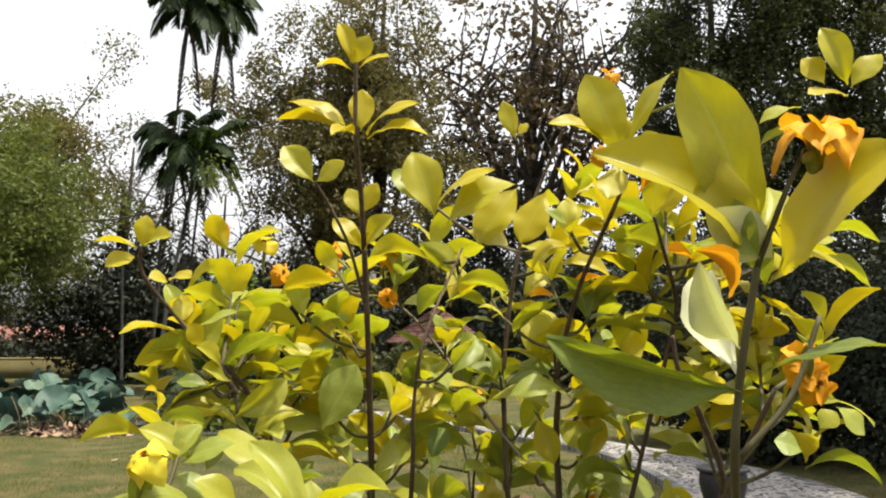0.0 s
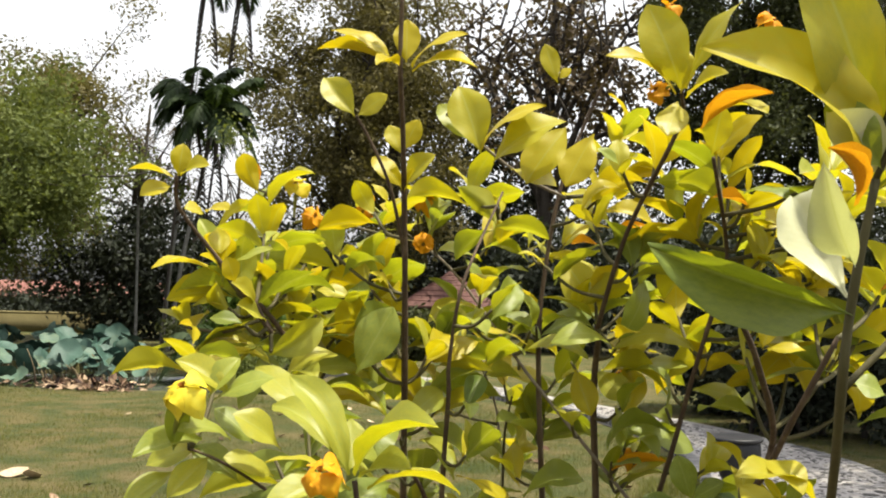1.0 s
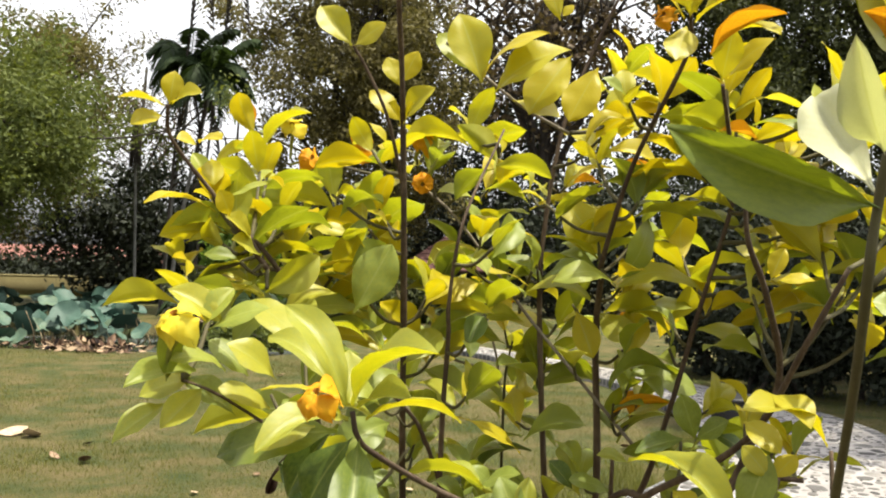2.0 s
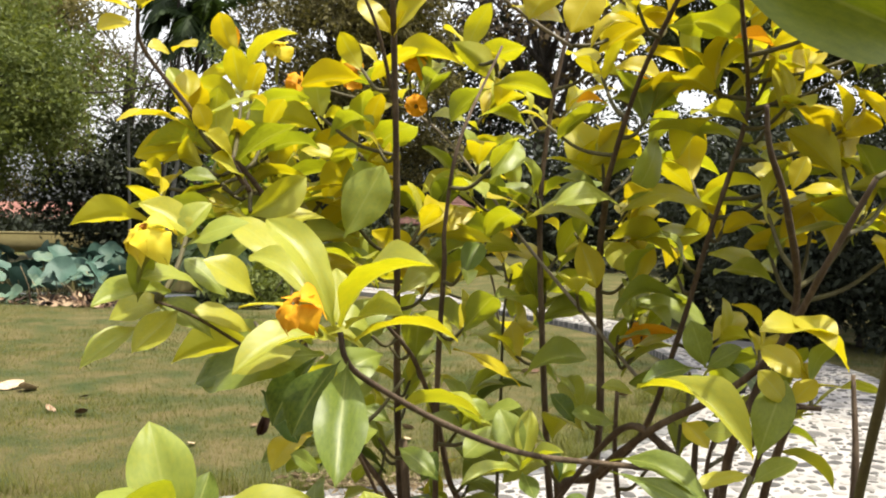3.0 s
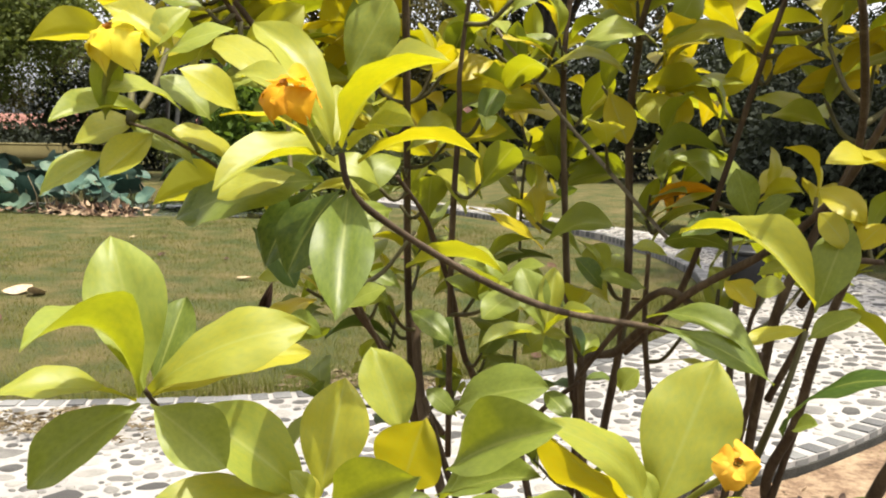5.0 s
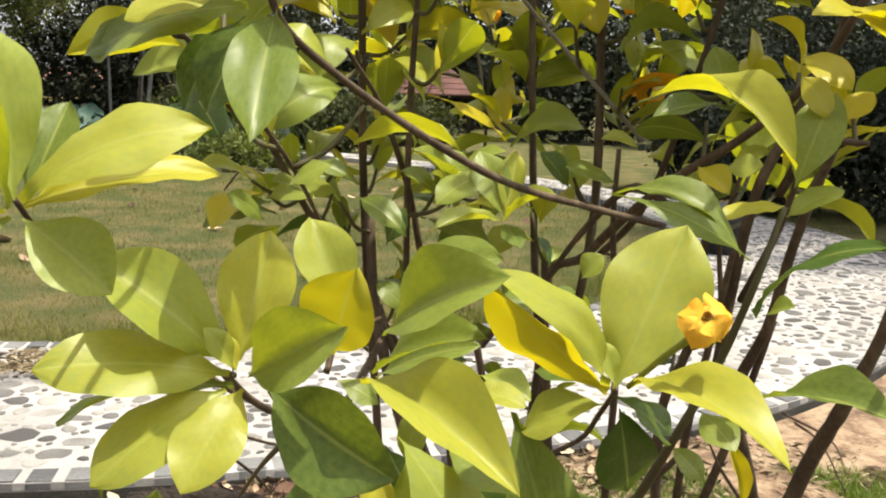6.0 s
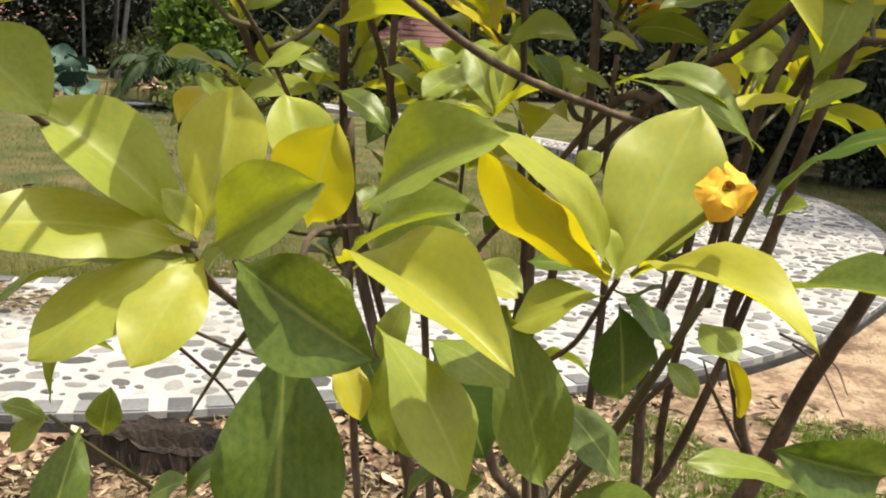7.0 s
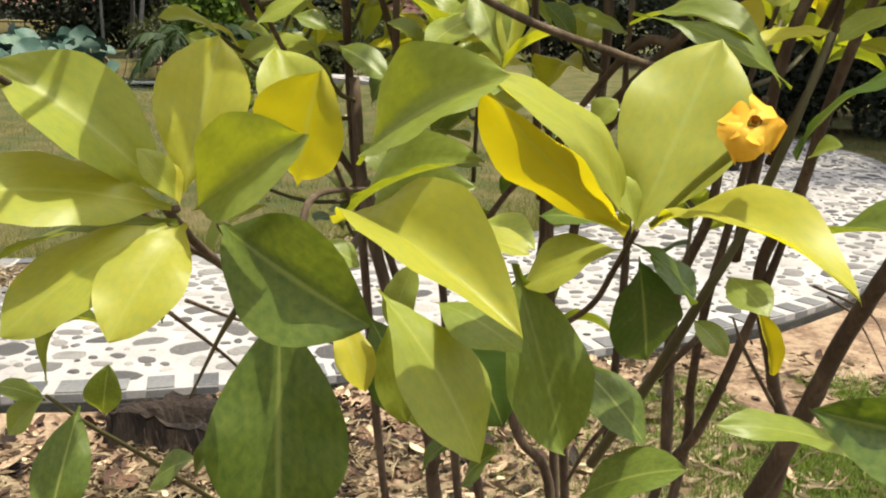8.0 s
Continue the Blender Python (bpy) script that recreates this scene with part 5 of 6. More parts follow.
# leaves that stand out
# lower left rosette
# first two values are lowered to paint in their sunlit look
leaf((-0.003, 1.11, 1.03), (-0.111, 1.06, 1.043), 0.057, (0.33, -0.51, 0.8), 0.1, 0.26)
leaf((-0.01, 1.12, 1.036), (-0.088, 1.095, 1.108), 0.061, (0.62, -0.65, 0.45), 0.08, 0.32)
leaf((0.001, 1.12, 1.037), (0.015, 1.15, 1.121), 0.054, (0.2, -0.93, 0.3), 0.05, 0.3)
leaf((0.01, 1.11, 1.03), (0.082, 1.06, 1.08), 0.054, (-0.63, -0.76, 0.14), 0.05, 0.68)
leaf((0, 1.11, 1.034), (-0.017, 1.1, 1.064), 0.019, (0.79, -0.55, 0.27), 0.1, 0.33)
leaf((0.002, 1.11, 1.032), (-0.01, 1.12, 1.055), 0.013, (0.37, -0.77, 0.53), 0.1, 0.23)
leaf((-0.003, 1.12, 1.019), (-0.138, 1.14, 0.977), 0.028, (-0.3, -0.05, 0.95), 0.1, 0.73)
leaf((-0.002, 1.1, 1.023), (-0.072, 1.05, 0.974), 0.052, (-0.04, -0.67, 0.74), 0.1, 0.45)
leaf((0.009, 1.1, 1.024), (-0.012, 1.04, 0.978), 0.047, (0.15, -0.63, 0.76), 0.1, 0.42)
# high last value darkens this leaf in place of the shade on it
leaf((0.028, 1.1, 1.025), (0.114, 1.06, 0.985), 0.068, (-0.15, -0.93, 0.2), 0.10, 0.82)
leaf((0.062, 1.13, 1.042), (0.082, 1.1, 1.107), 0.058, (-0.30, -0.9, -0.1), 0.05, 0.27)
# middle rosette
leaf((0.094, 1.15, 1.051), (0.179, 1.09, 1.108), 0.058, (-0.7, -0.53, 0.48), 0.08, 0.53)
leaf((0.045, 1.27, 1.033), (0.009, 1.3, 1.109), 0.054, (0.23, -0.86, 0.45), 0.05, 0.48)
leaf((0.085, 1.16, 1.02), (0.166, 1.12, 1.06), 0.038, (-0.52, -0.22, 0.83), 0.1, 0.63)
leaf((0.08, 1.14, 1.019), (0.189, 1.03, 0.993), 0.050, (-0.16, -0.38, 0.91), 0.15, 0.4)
# shade on the big hanging leaf is put into its dark tone
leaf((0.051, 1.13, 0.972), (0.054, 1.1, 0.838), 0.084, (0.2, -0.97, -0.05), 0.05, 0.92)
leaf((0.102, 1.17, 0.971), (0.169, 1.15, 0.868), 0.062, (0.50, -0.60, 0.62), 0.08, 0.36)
# dark tone here also stands for shade from the leaves above
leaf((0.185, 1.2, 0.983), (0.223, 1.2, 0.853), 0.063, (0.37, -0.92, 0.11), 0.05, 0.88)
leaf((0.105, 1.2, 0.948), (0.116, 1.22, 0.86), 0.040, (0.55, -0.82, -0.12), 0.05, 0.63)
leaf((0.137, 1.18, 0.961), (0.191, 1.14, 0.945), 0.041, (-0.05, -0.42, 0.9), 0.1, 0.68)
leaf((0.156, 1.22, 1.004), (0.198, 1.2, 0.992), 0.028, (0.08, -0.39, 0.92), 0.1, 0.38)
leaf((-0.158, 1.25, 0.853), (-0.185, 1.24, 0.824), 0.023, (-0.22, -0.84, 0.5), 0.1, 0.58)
leaf((-0.138, 1.26, 0.841), (-0.149, 1.22, 0.764), 0.043, (0.3, -0.86, 0.41), 0.06, 0.78)
leaf((-0.125, 1.27, 0.83), (-0.113, 1.26, 0.876), 0.029, (0.12, -0.96, -0.24), 0.06, 0.68)
leaf((-0.157, 1.25, 0.862), (-0.086, 1.2, 0.928), 0.013, (-0.58, 0.21, 0.79), 0.2, 0.63)
leaf((-0.039, 1.18, 0.939), (-0.045, 1.16, 0.968), 0.013, (0.9, 0.25, 0.36), 0.1, 0.88)
leaf((-0.066, 1.3, 0.766), (-0.027, 1.28, 0.813), 0.033, (-0.77, -0.48, 0.43), 0.1, 0.88)
leaf((-0.105, 1.3, 0.752), (-0.059, 1.28, 0.792), 0.033, (-0.69, -0.41, 0.59), 0.1, 0.88)
leaf((0.075, 1.18, 0.95), (0.096, 1.16, 0.907), 0.027, (0.33, -0.78, 0.53), 0.05, 0.28)
leaf((0.151, 1.2, 0.998), (0.194, 1.18, 0.994), 0.029, (-0.09, -0.38, 0.92), 0.1, 0.28)
leaf((0.101, 1.24, 0.915), (0.134, 1.24, 0.847), 0.045, (0.52, -0.81, 0.25), 0.05, 0.68)
leaf((0.033, 1.3, 0.968), (0.07, 1.3, 0.948), 0.027, (0.41, -0.51, 0.76), 0.1, 0.58)
leaf((0.142, 1.3, 0.936), (0.103, 1.32, 0.96), 0.030, (0.12, -0.65, 0.75), 0.1, 0.53)
leaf((0.225, 1.35, 0.836), (0.183, 1.36, 0.87), 0.033, (0.33, -0.71, 0.62), 0.1, 0.78)
leaf((0.246, 1.4, 1.046), (0.265, 1.4, 1.07), 0.027, (-0.49, -0.79, 0.38), 0.1, 0.48)
leaf((0.17, 1.45, 1.029), (0.199, 1.42, 1.01), 0.028, (-0.08, -0.59, 0.8), 0.1, 0.68)
leaf((0.073, 1.5, 0.981), (0.038, 1.5, 1.012), 0.028, (0.46, -0.72, 0.52), 0.1, 0.78)
leaf((-0.072, 1.45, 1.083), (-0.099, 1.42, 1.112), 0.030, (0.84, -0.32, 0.44), 0.1, 0.63)
leaf((-0.04, 1.42, 1.121), (0.004, 1.42, 1.143), 0.030, (-0.35, -0.61, 0.71), 0.1, 0.58)
leaf((0.018, 1.5, 1.103), (0.065, 1.48, 1.075), 0.035, (0.13, -0.69, 0.71), 0.1, 0.68)
leaf((0.151, 1.5, 1.133), (0.102, 1.46, 1.105), 0.042, (-0.01, -0.57, 0.82), 0.1, 0.48)
leaf((0.365, 1.5, 1.148), (0.389, 1.46, 1.125), 0.031, (-0.23, -0.59, 0.78), 0.1, 0.18)
leaf((-0.159, 1.25, 0.848), (-0.191, 1.24, 0.863), 0.025, (0.47, -0.21, 0.86), 0.1, 0.68)
leaf((0.075, 1.25, 0.988), (0.159, 1.22, 1.027), 0.044, (-0.51, -0.55, 0.67), 0.08, 0.63)
leaf((0.086, 1.3, 1.052), (0.173, 1.26, 1.088), 0.061, (-0.52, -0.54, 0.66), 0.06, 0.68)
leaf((0.076, 1.3, 0.911), (0.113, 1.3, 0.827), 0.055, (0.51, -0.83, 0.23), 0.06, 0.83)
leaf((0.134, 1.3, 0.916), (0.182, 1.3, 0.824), 0.062, (0.5, -0.83, 0.26), 0.06, 0.98)
leaf((0.114, 1.3, 0.956), (0.095, 1.3, 0.899), 0.036, (-0.59, -0.78, 0.2), 0.06, 0.58)
leaf((0.069, 1.5, 1.063), (0.035, 1.5, 1.088), 0.027, (0.48, -0.59, 0.65), 0.1, 0.88)
leaf((0.092, 1.6, 1.098), (0.049, 1.6, 1.124), 0.030, (0.42, -0.59, 0.69), 0.1, 0.78)
leaf((0.111, 1.55, 1.129), (0.17, 1.52, 1.155), 0.043, (-0.48, -0.21, 0.85), 0.1, 0.58)
leaf((0.292, 1.6, 1.118), (0.236, 1.58, 1.137), 0.037, (0.43, -0.45, 0.79), 0.1, 0.78)
leaf((0.244, 1.65, 1.107), (0.209, 1.65, 1.147), 0.032, (0.4, -0.85, 0.35), 0.1, 0.88)
leaf((0.26, 1.3, 1.138), (0.368, 1.28, 1.092), 0.034, (0.27, -0.47, 0.84), 0.1, 0.78)
leaf((0.316, 1.6, 1.16), (0.275, 1.6, 1.168), 0.027, (0.16, -0.57, 0.81), 0.1, 0.38)
leaf((0.4, 1.5, 1.155), (0.429, 1.48, 1.167), 0.027, (-0.55, -0.34, 0.77), 0.1, 0.38)
leaf((-0.004, 1.6, 1.109), (-0.047, 1.6, 1.129), 0.028, (0.35, -0.56, 0.75), 0.1, 0.78)
leaf((-0.042, 1.55, 1.091), (-0.075, 1.5, 1.117), 0.039, (0.5, 0.11, 0.86), 0.1, 0.78)
leaf((0.041, 1.55, 1.046), (0.062, 1.55, 1.087), 0.028, (-0.33, -0.93, 0.17), 0.1, 0.98)
# right rosette
leaf((0.257, 1.19, 1.008), (0.309, 1.235, 1.124), 0.081, (-0.12, -0.91, 0.4), 0.04, 0.41)
leaf((0.251, 1.17, 1.014), (0.164, 1.11, 1.102), 0.058, (-0.45, -0.75, -0.48), 0.03, 0.18)
leaf((0.264, 1.17, 1.016), (0.337, 1.03, 1.017), 0.050, (-0.21, -0.1, 0.97), 0.16, 0.3)
leaf((0.25, 1.19, 1.009), (0.161, 1.1, 1.109), 0.041, (0.83, -0.41, 0.37), 0.18, 0.48)
leaf((0.25, 1.18, 1), (0.192, 1.2, 0.968), 0.042, (-0.55, -0.43, 0.72), 0.1, 0.48)
leaf((0.263, 1.2, 0.99), (0.282, 1.26, 0.9), 0.052, (0.33, -0.82, -0.47), 0.05, 1.03)
leaf((0.252, 1.19, 1.007), (0.2, 1.22, 1.01), 0.032, (-0.08, -0.24, 0.97), 0.1, 0.83)
leaf((0.257, 1.18, 1.011), (0.24, 1.18, 1.048), 0.020, (0.66, -0.69, 0.3), 0.1, 0.28)
leaf((0.256, 1.2, 1), (0.307, 1.24, 0.948), 0.036, (0.75, -0.1, 0.66), 0.1, 0.88)
# far right, low
leaf((0.381, 1.3, 1.042), (0.454, 1.22, 1.115), 0.045, (-0.57, 0.2, 0.79), 0.12, 0.93)
leaf((0.358, 1.17, 1.014), (0.421, 1.1, 1.025), 0.037, (-0.3, -0.13, 0.94), 0.1, 0.73)
# this leaf's shade is painted in through its high last value
leaf((0.423, 1.12, 0.918), (0.332, 1.06, 0.953), 0.050, (0.52, -0.85, -0.09), 0.1, 0.98)
leaf((0.409, 1.13, 0.885), (0.297, 1.1, 0.924), 0.031, (0.37, -0.21, 0.91), 0.1, 0.63)
leaf((0.241, 1.25, 0.794), (0.309, 1.22, 0.836), 0.051, (-0.59, -0.26, 0.77), 0.1, 0.83)
leaf((0.227, 1.28, 0.894), (0.285, 1.25, 0.838), 0.040, (0.29, -0.68, 0.67), 0.1, 0.78)
leaf((0.355, 1.35, 0.939), (0.375, 1.3, 0.923), 0.034, (-0.25, -0.38, 0.89), 0.1, 0.58)
leaf((0.377, 1.35, 0.921), (0.401, 1.36, 0.854), 0.018, (0.49, -0.87, 0.05), 0.05, 0.13)
leaf((0.341, 1.4, 0.886), (0.368, 1.38, 0.861), 0.027, (0.06, -0.75, 0.66), 0.1, 0.78)
leaf((0.396, 1.32, 1.038), (0.413, 1.3, 1.051), 0.023, (-0.67, -0.09, 0.74), 0.1, 0.68)
leaf((0.284, 1.3, 0.966), (0.317, 1.28, 0.941), 0.028, (0.16, -0.66, 0.74), 0.1, 0.88)
leaf((0.12, 1.3, 0.782), (0.151, 1.28, 0.823), 0.030, (-0.83, -0.21, 0.52), 0.1, 0.88)
leaf((0.155, 1.2, 0.823), (0.18, 1.18, 0.862), 0.030, (-0.86, -0.14, 0.48), 0.1, 0.83)
# right, middle height
leaf((0.29, 1.34, 1.217), (0.392, 1.26, 1.166), 0.038, (0.1, -0.44, 0.89), 0.25, 0.33)
leaf((0.267, 1.37, 1.13), (0.366, 1.3, 1.092), 0.039, (0.03, -0.44, 0.9), 0.2, 0.73)
leaf((0.374, 1.42, 1.154), (0.404, 1.4, 1.158), 0.026, (-0.5, -0.63, 0.59), 0.05, 0.48)
leaf((0.416, 1.34, 1.145), (0.448, 1.36, 1.226), 0.044, (-0.35, -0.87, 0.35), 0.08, 0.58)
leaf((0.409, 1.34, 1.128), (0.35, 1.32, 1.119), 0.027, (-0.03, -0.34, 0.94), 0.1, 0.23)
leaf((0.411, 1.34, 1.12), (0.457, 1.34, 1.144), 0.031, (-0.4, -0.52, 0.76), 0.1, 0.58)
leaf((0.429, 1.4, 1.256), (0.462, 1.36, 1.228), 0.035, (-0.22, -0.67, 0.7), 0.1, 0.23)
leaf((0.451, 1.36, 1.293), (0.476, 1.3, 1.267), 0.042, (-0.01, -0.4, 0.92), 0.15, 0.2)
leaf((0.512, 1.36, 1.237), (0.405, 1.3, 1.286), 0.052, (0.41, 0.01, 0.91), 0.15, 0.1)
leaf((0.395, 1.52, 1.21), (0.376, 1.52, 1.269), 0.037, (-0.02, -1, -0.01), 0.05, 0.75)
leaf((0.396, 1.52, 1.21), (0.434, 1.5, 1.239), 0.031, (-0.64, -0.66, 0.38), 0.05, 0.75)
leaf((0.39, 1.52, 1.209), (0.313, 1.48, 1.196), 0.030, (0.08, -0.44, 0.9), 0.1, 0.75)
leaf((0.432, 1.3, 1.424), (0.446, 1.3, 1.458), 0.022, (-0.42, -0.89, 0.17), 0.05, -0.4)
leaf((0.433, 1.3, 1.423), (0.473, 1.28, 1.424), 0.018, (-0.27, -0.5, 0.82), 0.08, -0.4)
leaf((0.448, 1.35, 1.201), (0.417, 1.35, 1.237), 0.029, (0.24, -0.95, 0.21), 0.05, 0.2)
leaf((0.45, 1.35, 1.201), (0.479, 1.36, 1.227), 0.027, (-0.34, -0.69, 0.64), 0.05, 0.2)
# left rosette, nearest
leaf((-0.068, 0.972, 1.159), (-0.098, 1.0, 1.246), 0.048, (0.30, -0.72, 0.60), 0.06, 0.50)
leaf((-0.070, 0.970, 1.156), (-0.085, 0.872, 1.208), 0.042, (0.06, 0.25, 0.95), 0.2, 0.34)
leaf((-0.065, 0.972, 1.159), (0.029, 0.982, 1.198), 0.044, (-0.10, -0.72, 0.68), 0.14, 0.34)
leaf((-0.064, 0.973, 1.157), (0.017, 1.03, 1.170), 0.034, (0.12, -0.62, 0.78), 0.08, 0.30)
leaf((-0.066, 0.98, 1.159), (-0.056, 1.01, 1.208), 0.028, (0.26, -0.82, 0.51), 0.05, 0.70)
leaf((-0.072, 0.970, 1.154), (-0.135, 0.925, 1.166), 0.030, (0.16, -0.10, 0.98), 0.1, 0.48)
leaf((-0.066, 0.975, 1.150), (-0.020, 0.972, 1.114), 0.041, (0.60, -0.72, 0.30), 0.06, 0.58)
leaf((-0.072, 0.975, 1.150), (-0.130, 0.95, 1.105), 0.040, (-0.18, -0.90, 0.40), 0.06, 0.66)
# upper middle rosette with flower
leaf((0.002, 1.17, 1.296), (-0.065, 1.19, 1.391), 0.042, (0.62, -0.62, 0.48), 0.12, 0.39)
leaf((0.008, 1.17, 1.296), (0.098, 1.1, 1.356), 0.044, (-0.49, 0.12, 0.87), 0.18, 0.37)
leaf((0.018, 1.15, 1.266), (0.028, 1.05, 1.188), 0.046, (0.2, -0.59, 0.78), 0.03, 0.83)
leaf((0.023, 1.16, 1.285), (0.117, 1.12, 1.293), 0.030, (-0.03, 0.12, 0.99), 0.15, 0.23)
leaf((0.008, 1.15, 1.286), (-0.059, 1.07, 1.269), 0.045, (0.2, -0.36, 0.91), 0.15, 0.43)
leaf((0.013, 1.17, 1.294), (0.071, 1.12, 1.313), 0.037, (-0.44, -0.18, 0.88), 0.1, 0.36)
leaf((-0.001, 1.18, 1.294), (-0.006, 1.22, 1.345), 0.037, (0.18, -0.77, 0.62), 0.05, 0.40)
leaf((-0.002, 1.16, 1.289), (-0.063, 1.1, 1.319), 0.030, (0.31, 0.16, 0.94), 0.12, 0.26)
leaf((0.009, 1.17, 1.266), (-0.033, 1.16, 1.198), 0.048, (-0.37, -0.86, 0.35), 0.08, 0.91)
leaf((-0.006, 1.17, 1.271), (-0.131, 1.2, 1.235), 0.062, (-0.34, -0.60, 0.70), 0.1, 0.6)
leaf((-0.02, 1.2, 1.311), (-0.096, 1.24, 1.354), 0.040, (0.25, -0.45, 0.86), 0.12, 0.26)
leaf((-0.052, 1.25, 1.334), (-0.134, 1.3, 1.388), 0.046, (0.2, -0.55, 0.81), 0.1, 0.36)
# cluster with the yellow flower
leaf((-0.133, 1.204, 1.37), (-0.186, 1.19, 1.404), 0.036, (0.53, -0.63, 0.57), 0.1, 0.36)
leaf((-0.151, 1.192, 1.364), (-0.127, 1.22, 1.405), 0.026, (0.01, -0.83, 0.56), 0.1, 0.48)
leaf((-0.147, 1.2, 1.363), (-0.083, 1.2, 1.387), 0.034, (-0.28, -0.59, 0.75), 0.1, 0.32)
leaf((-0.073, 1.19, 1.316), (-0.115, 1.16, 1.354), 0.038, (0.76, -0.38, 0.53), 0.1, 0.30)
leaf((-0.126, 1.192, 1.323), (-0.167, 1.15, 1.338), 0.035, (0.44, -0.1, 0.89), 0.12, 0.28)
leaf((-0.159, 1.2, 1.321), (-0.204, 1.13, 1.314), 0.037, (0.42, -0.35, 0.84), 0.1, 0.38)
leaf((-0.148, 1.192, 1.306), (-0.175, 1.15, 1.271), 0.031, (0.42, -0.72, 0.55), 0.05, 0.24)
leaf((-0.176, 1.196, 1.291), (-0.219, 1.14, 1.257), 0.027, (0.03, -0.53, 0.85), 0.1, 0.48)
leaf((-0.079, 1.2, 1.256), (-0.136, 1.2, 1.235), 0.036, (-0.27, -0.63, 0.73), 0.1, 0.88)
leaf((-0.028, 1.17, 1.275), (-0.08, 1.14, 1.258), 0.035, (0.05, -0.56, 0.83), 0.1, 0.36)
leaf((-0.117, 1.2, 1.277), (-0.172, 1.2, 1.313), 0.035, (0.47, -0.52, 0.71), 0.1, 0.60)
leaf((-0.111, 1.22, 1.315), (-0.153, 1.22, 1.351), 0.033, (0.54, -0.56, 0.63), 0.1, 0.44)
leaf((-0.084, 1.208, 1.284), (-0.129, 1.18, 1.308), 0.035, (0.59, -0.32, 0.74), 0.1, 0.36)
leaf((-0.077, 1.22, 1.227), (-0.042, 1.22, 1.177), 0.037, (0.64, -0.63, 0.45), 0.1, 0.92)
leaf((-0.017, 1.2, 1.266), (-0.062, 1.2, 1.197), 0.040, (-0.49, -0.81, 0.32), 0.1, 0.84)
leaf((-0.158, 1.208, 1.313), (-0.21, 1.18, 1.296), 0.037, (0.06, -0.59, 0.81), 0.1, 0.44)
leaf((-0.176, 1.164, 1.315), (-0.165, 1.15, 1.375), 0.025, (0.36, -0.89, -0.27), 0.03, 0.44)
# top of the tall stem
leaf((0.012, 1.4, 1.854), (-0.009, 1.4, 1.912), 0.026, (0.28, -0.96, 0.1), 0.08, 0)
leaf((0.015, 1.4, 1.856), (0.033, 1.39, 1.891), 0.026, (-0.15, -0.97, -0.2), 0.08, 0)
leaf((0.007, 1.4, 1.847), (-0.033, 1.37, 1.844), 0.023, (0.19, -0.34, 0.92), 0.12, 0)
leaf((0.018, 1.4, 1.85), (0.061, 1.38, 1.859), 0.026, (-0.38, -0.47, 0.8), 0.1, 0.02)
leaf((0.013, 1.4, 1.852), (0.01, 1.41, 1.893), 0.027, (0.16, -0.96, 0.25), 0.05, 0)
leaf((0.017, 1.42, 1.77), (0.016, 1.43, 1.829), 0.036, (0.16, -0.97, 0.17), 0.05, 0.05)
leaf((0.001, 1.42, 1.77), (-0.081, 1.42, 1.812), 0.036, (0.36, -0.61, 0.7), 0.12, 0.02)
leaf((0.024, 1.42, 1.765), (0.097, 1.4, 1.801), 0.037, (-0.49, -0.45, 0.75), 0.12, 0.05)
leaf((0.025, 1.42, 1.758), (0.11, 1.38, 1.754), 0.040, (-0.19, -0.49, 0.85), 0.12, 0.05)
leaf((-0.004, 1.42, 1.769), (-0.094, 1.4, 1.783), 0.023, (0.2, -0.21, 0.96), 0.1, 0.02)
leaf((0.008, 1.42, 1.766), (-0.012, 1.36, 1.753), 0.026, (0.24, -0.28, 0.93), 0.1, 0.02)
leaf((-0.054, 1.45, 1.707), (-0.098, 1.46, 1.76), 0.042, (0.1, -0.96, 0.27), 0.05, 0.12)
leaf((-0.051, 1.45, 1.707), (-0.009, 1.44, 1.733), 0.030, (-0.34, -0.92, 0.19), 0.05, 0.15)
leaf((0, 1.52, 1.671), (0.023, 1.52, 1.715), 0.030, (-0.01, -1, 0.01), 0.05, 0.05)
leaf((-0.001, 1.52, 1.668), (-0.021, 1.53, 1.709), 0.028, (0.2, -0.92, 0.32), 0.05, 0.08)
leaf((-0.003, 1.55, 1.624), (-0.047, 1.55, 1.667), 0.037, (0.42, -0.8, 0.43), 0.1, 0.08)
leaf((0.002, 1.55, 1.624), (0.046, 1.53, 1.668), 0.039, (-0.6, -0.76, 0.25), 0.1, 0.05)
leaf((-0.001, 1.55, 1.618), (-0.013, 1.5, 1.643), 0.028, (0.97, -0.12, 0.23), 0.05, 0.05)
leaf((0.001, 1.55, 1.614), (0.021, 1.5, 1.643), 0.028, (-0.94, -0.31, 0.12), 0.05, 0.05)
# cluster right of the tall stem
leaf((0.114, 1.42, 1.654), (0.084, 1.43, 1.742), 0.056, (0.17, -0.97, 0.17), 0.08, 0.08)
leaf((0.113, 1.42, 1.658), (0.195, 1.4, 1.711), 0.047, (-0.57, -0.37, 0.74), 0.15, 0.08)
leaf((0.129, 1.43, 1.643), (0.22, 1.41, 1.693), 0.060, (-0.43, -0.76, 0.49), 0.12, 0.1)
leaf((0.224, 1.45, 1.695), (0.171, 1.42, 1.617), 0.054, (-0.17, -0.88, 0.45), 0.05, 0.08)
leaf((0.267, 1.6, 1.709), (0.226, 1.58, 1.631), 0.054, (-0.13, -0.94, 0.31), 0.05, 0.08)
leaf((0.152, 1.45, 1.638), (0.21, 1.43, 1.614), 0.040, (0.11, -0.62, 0.77), 0.1, 0.15)
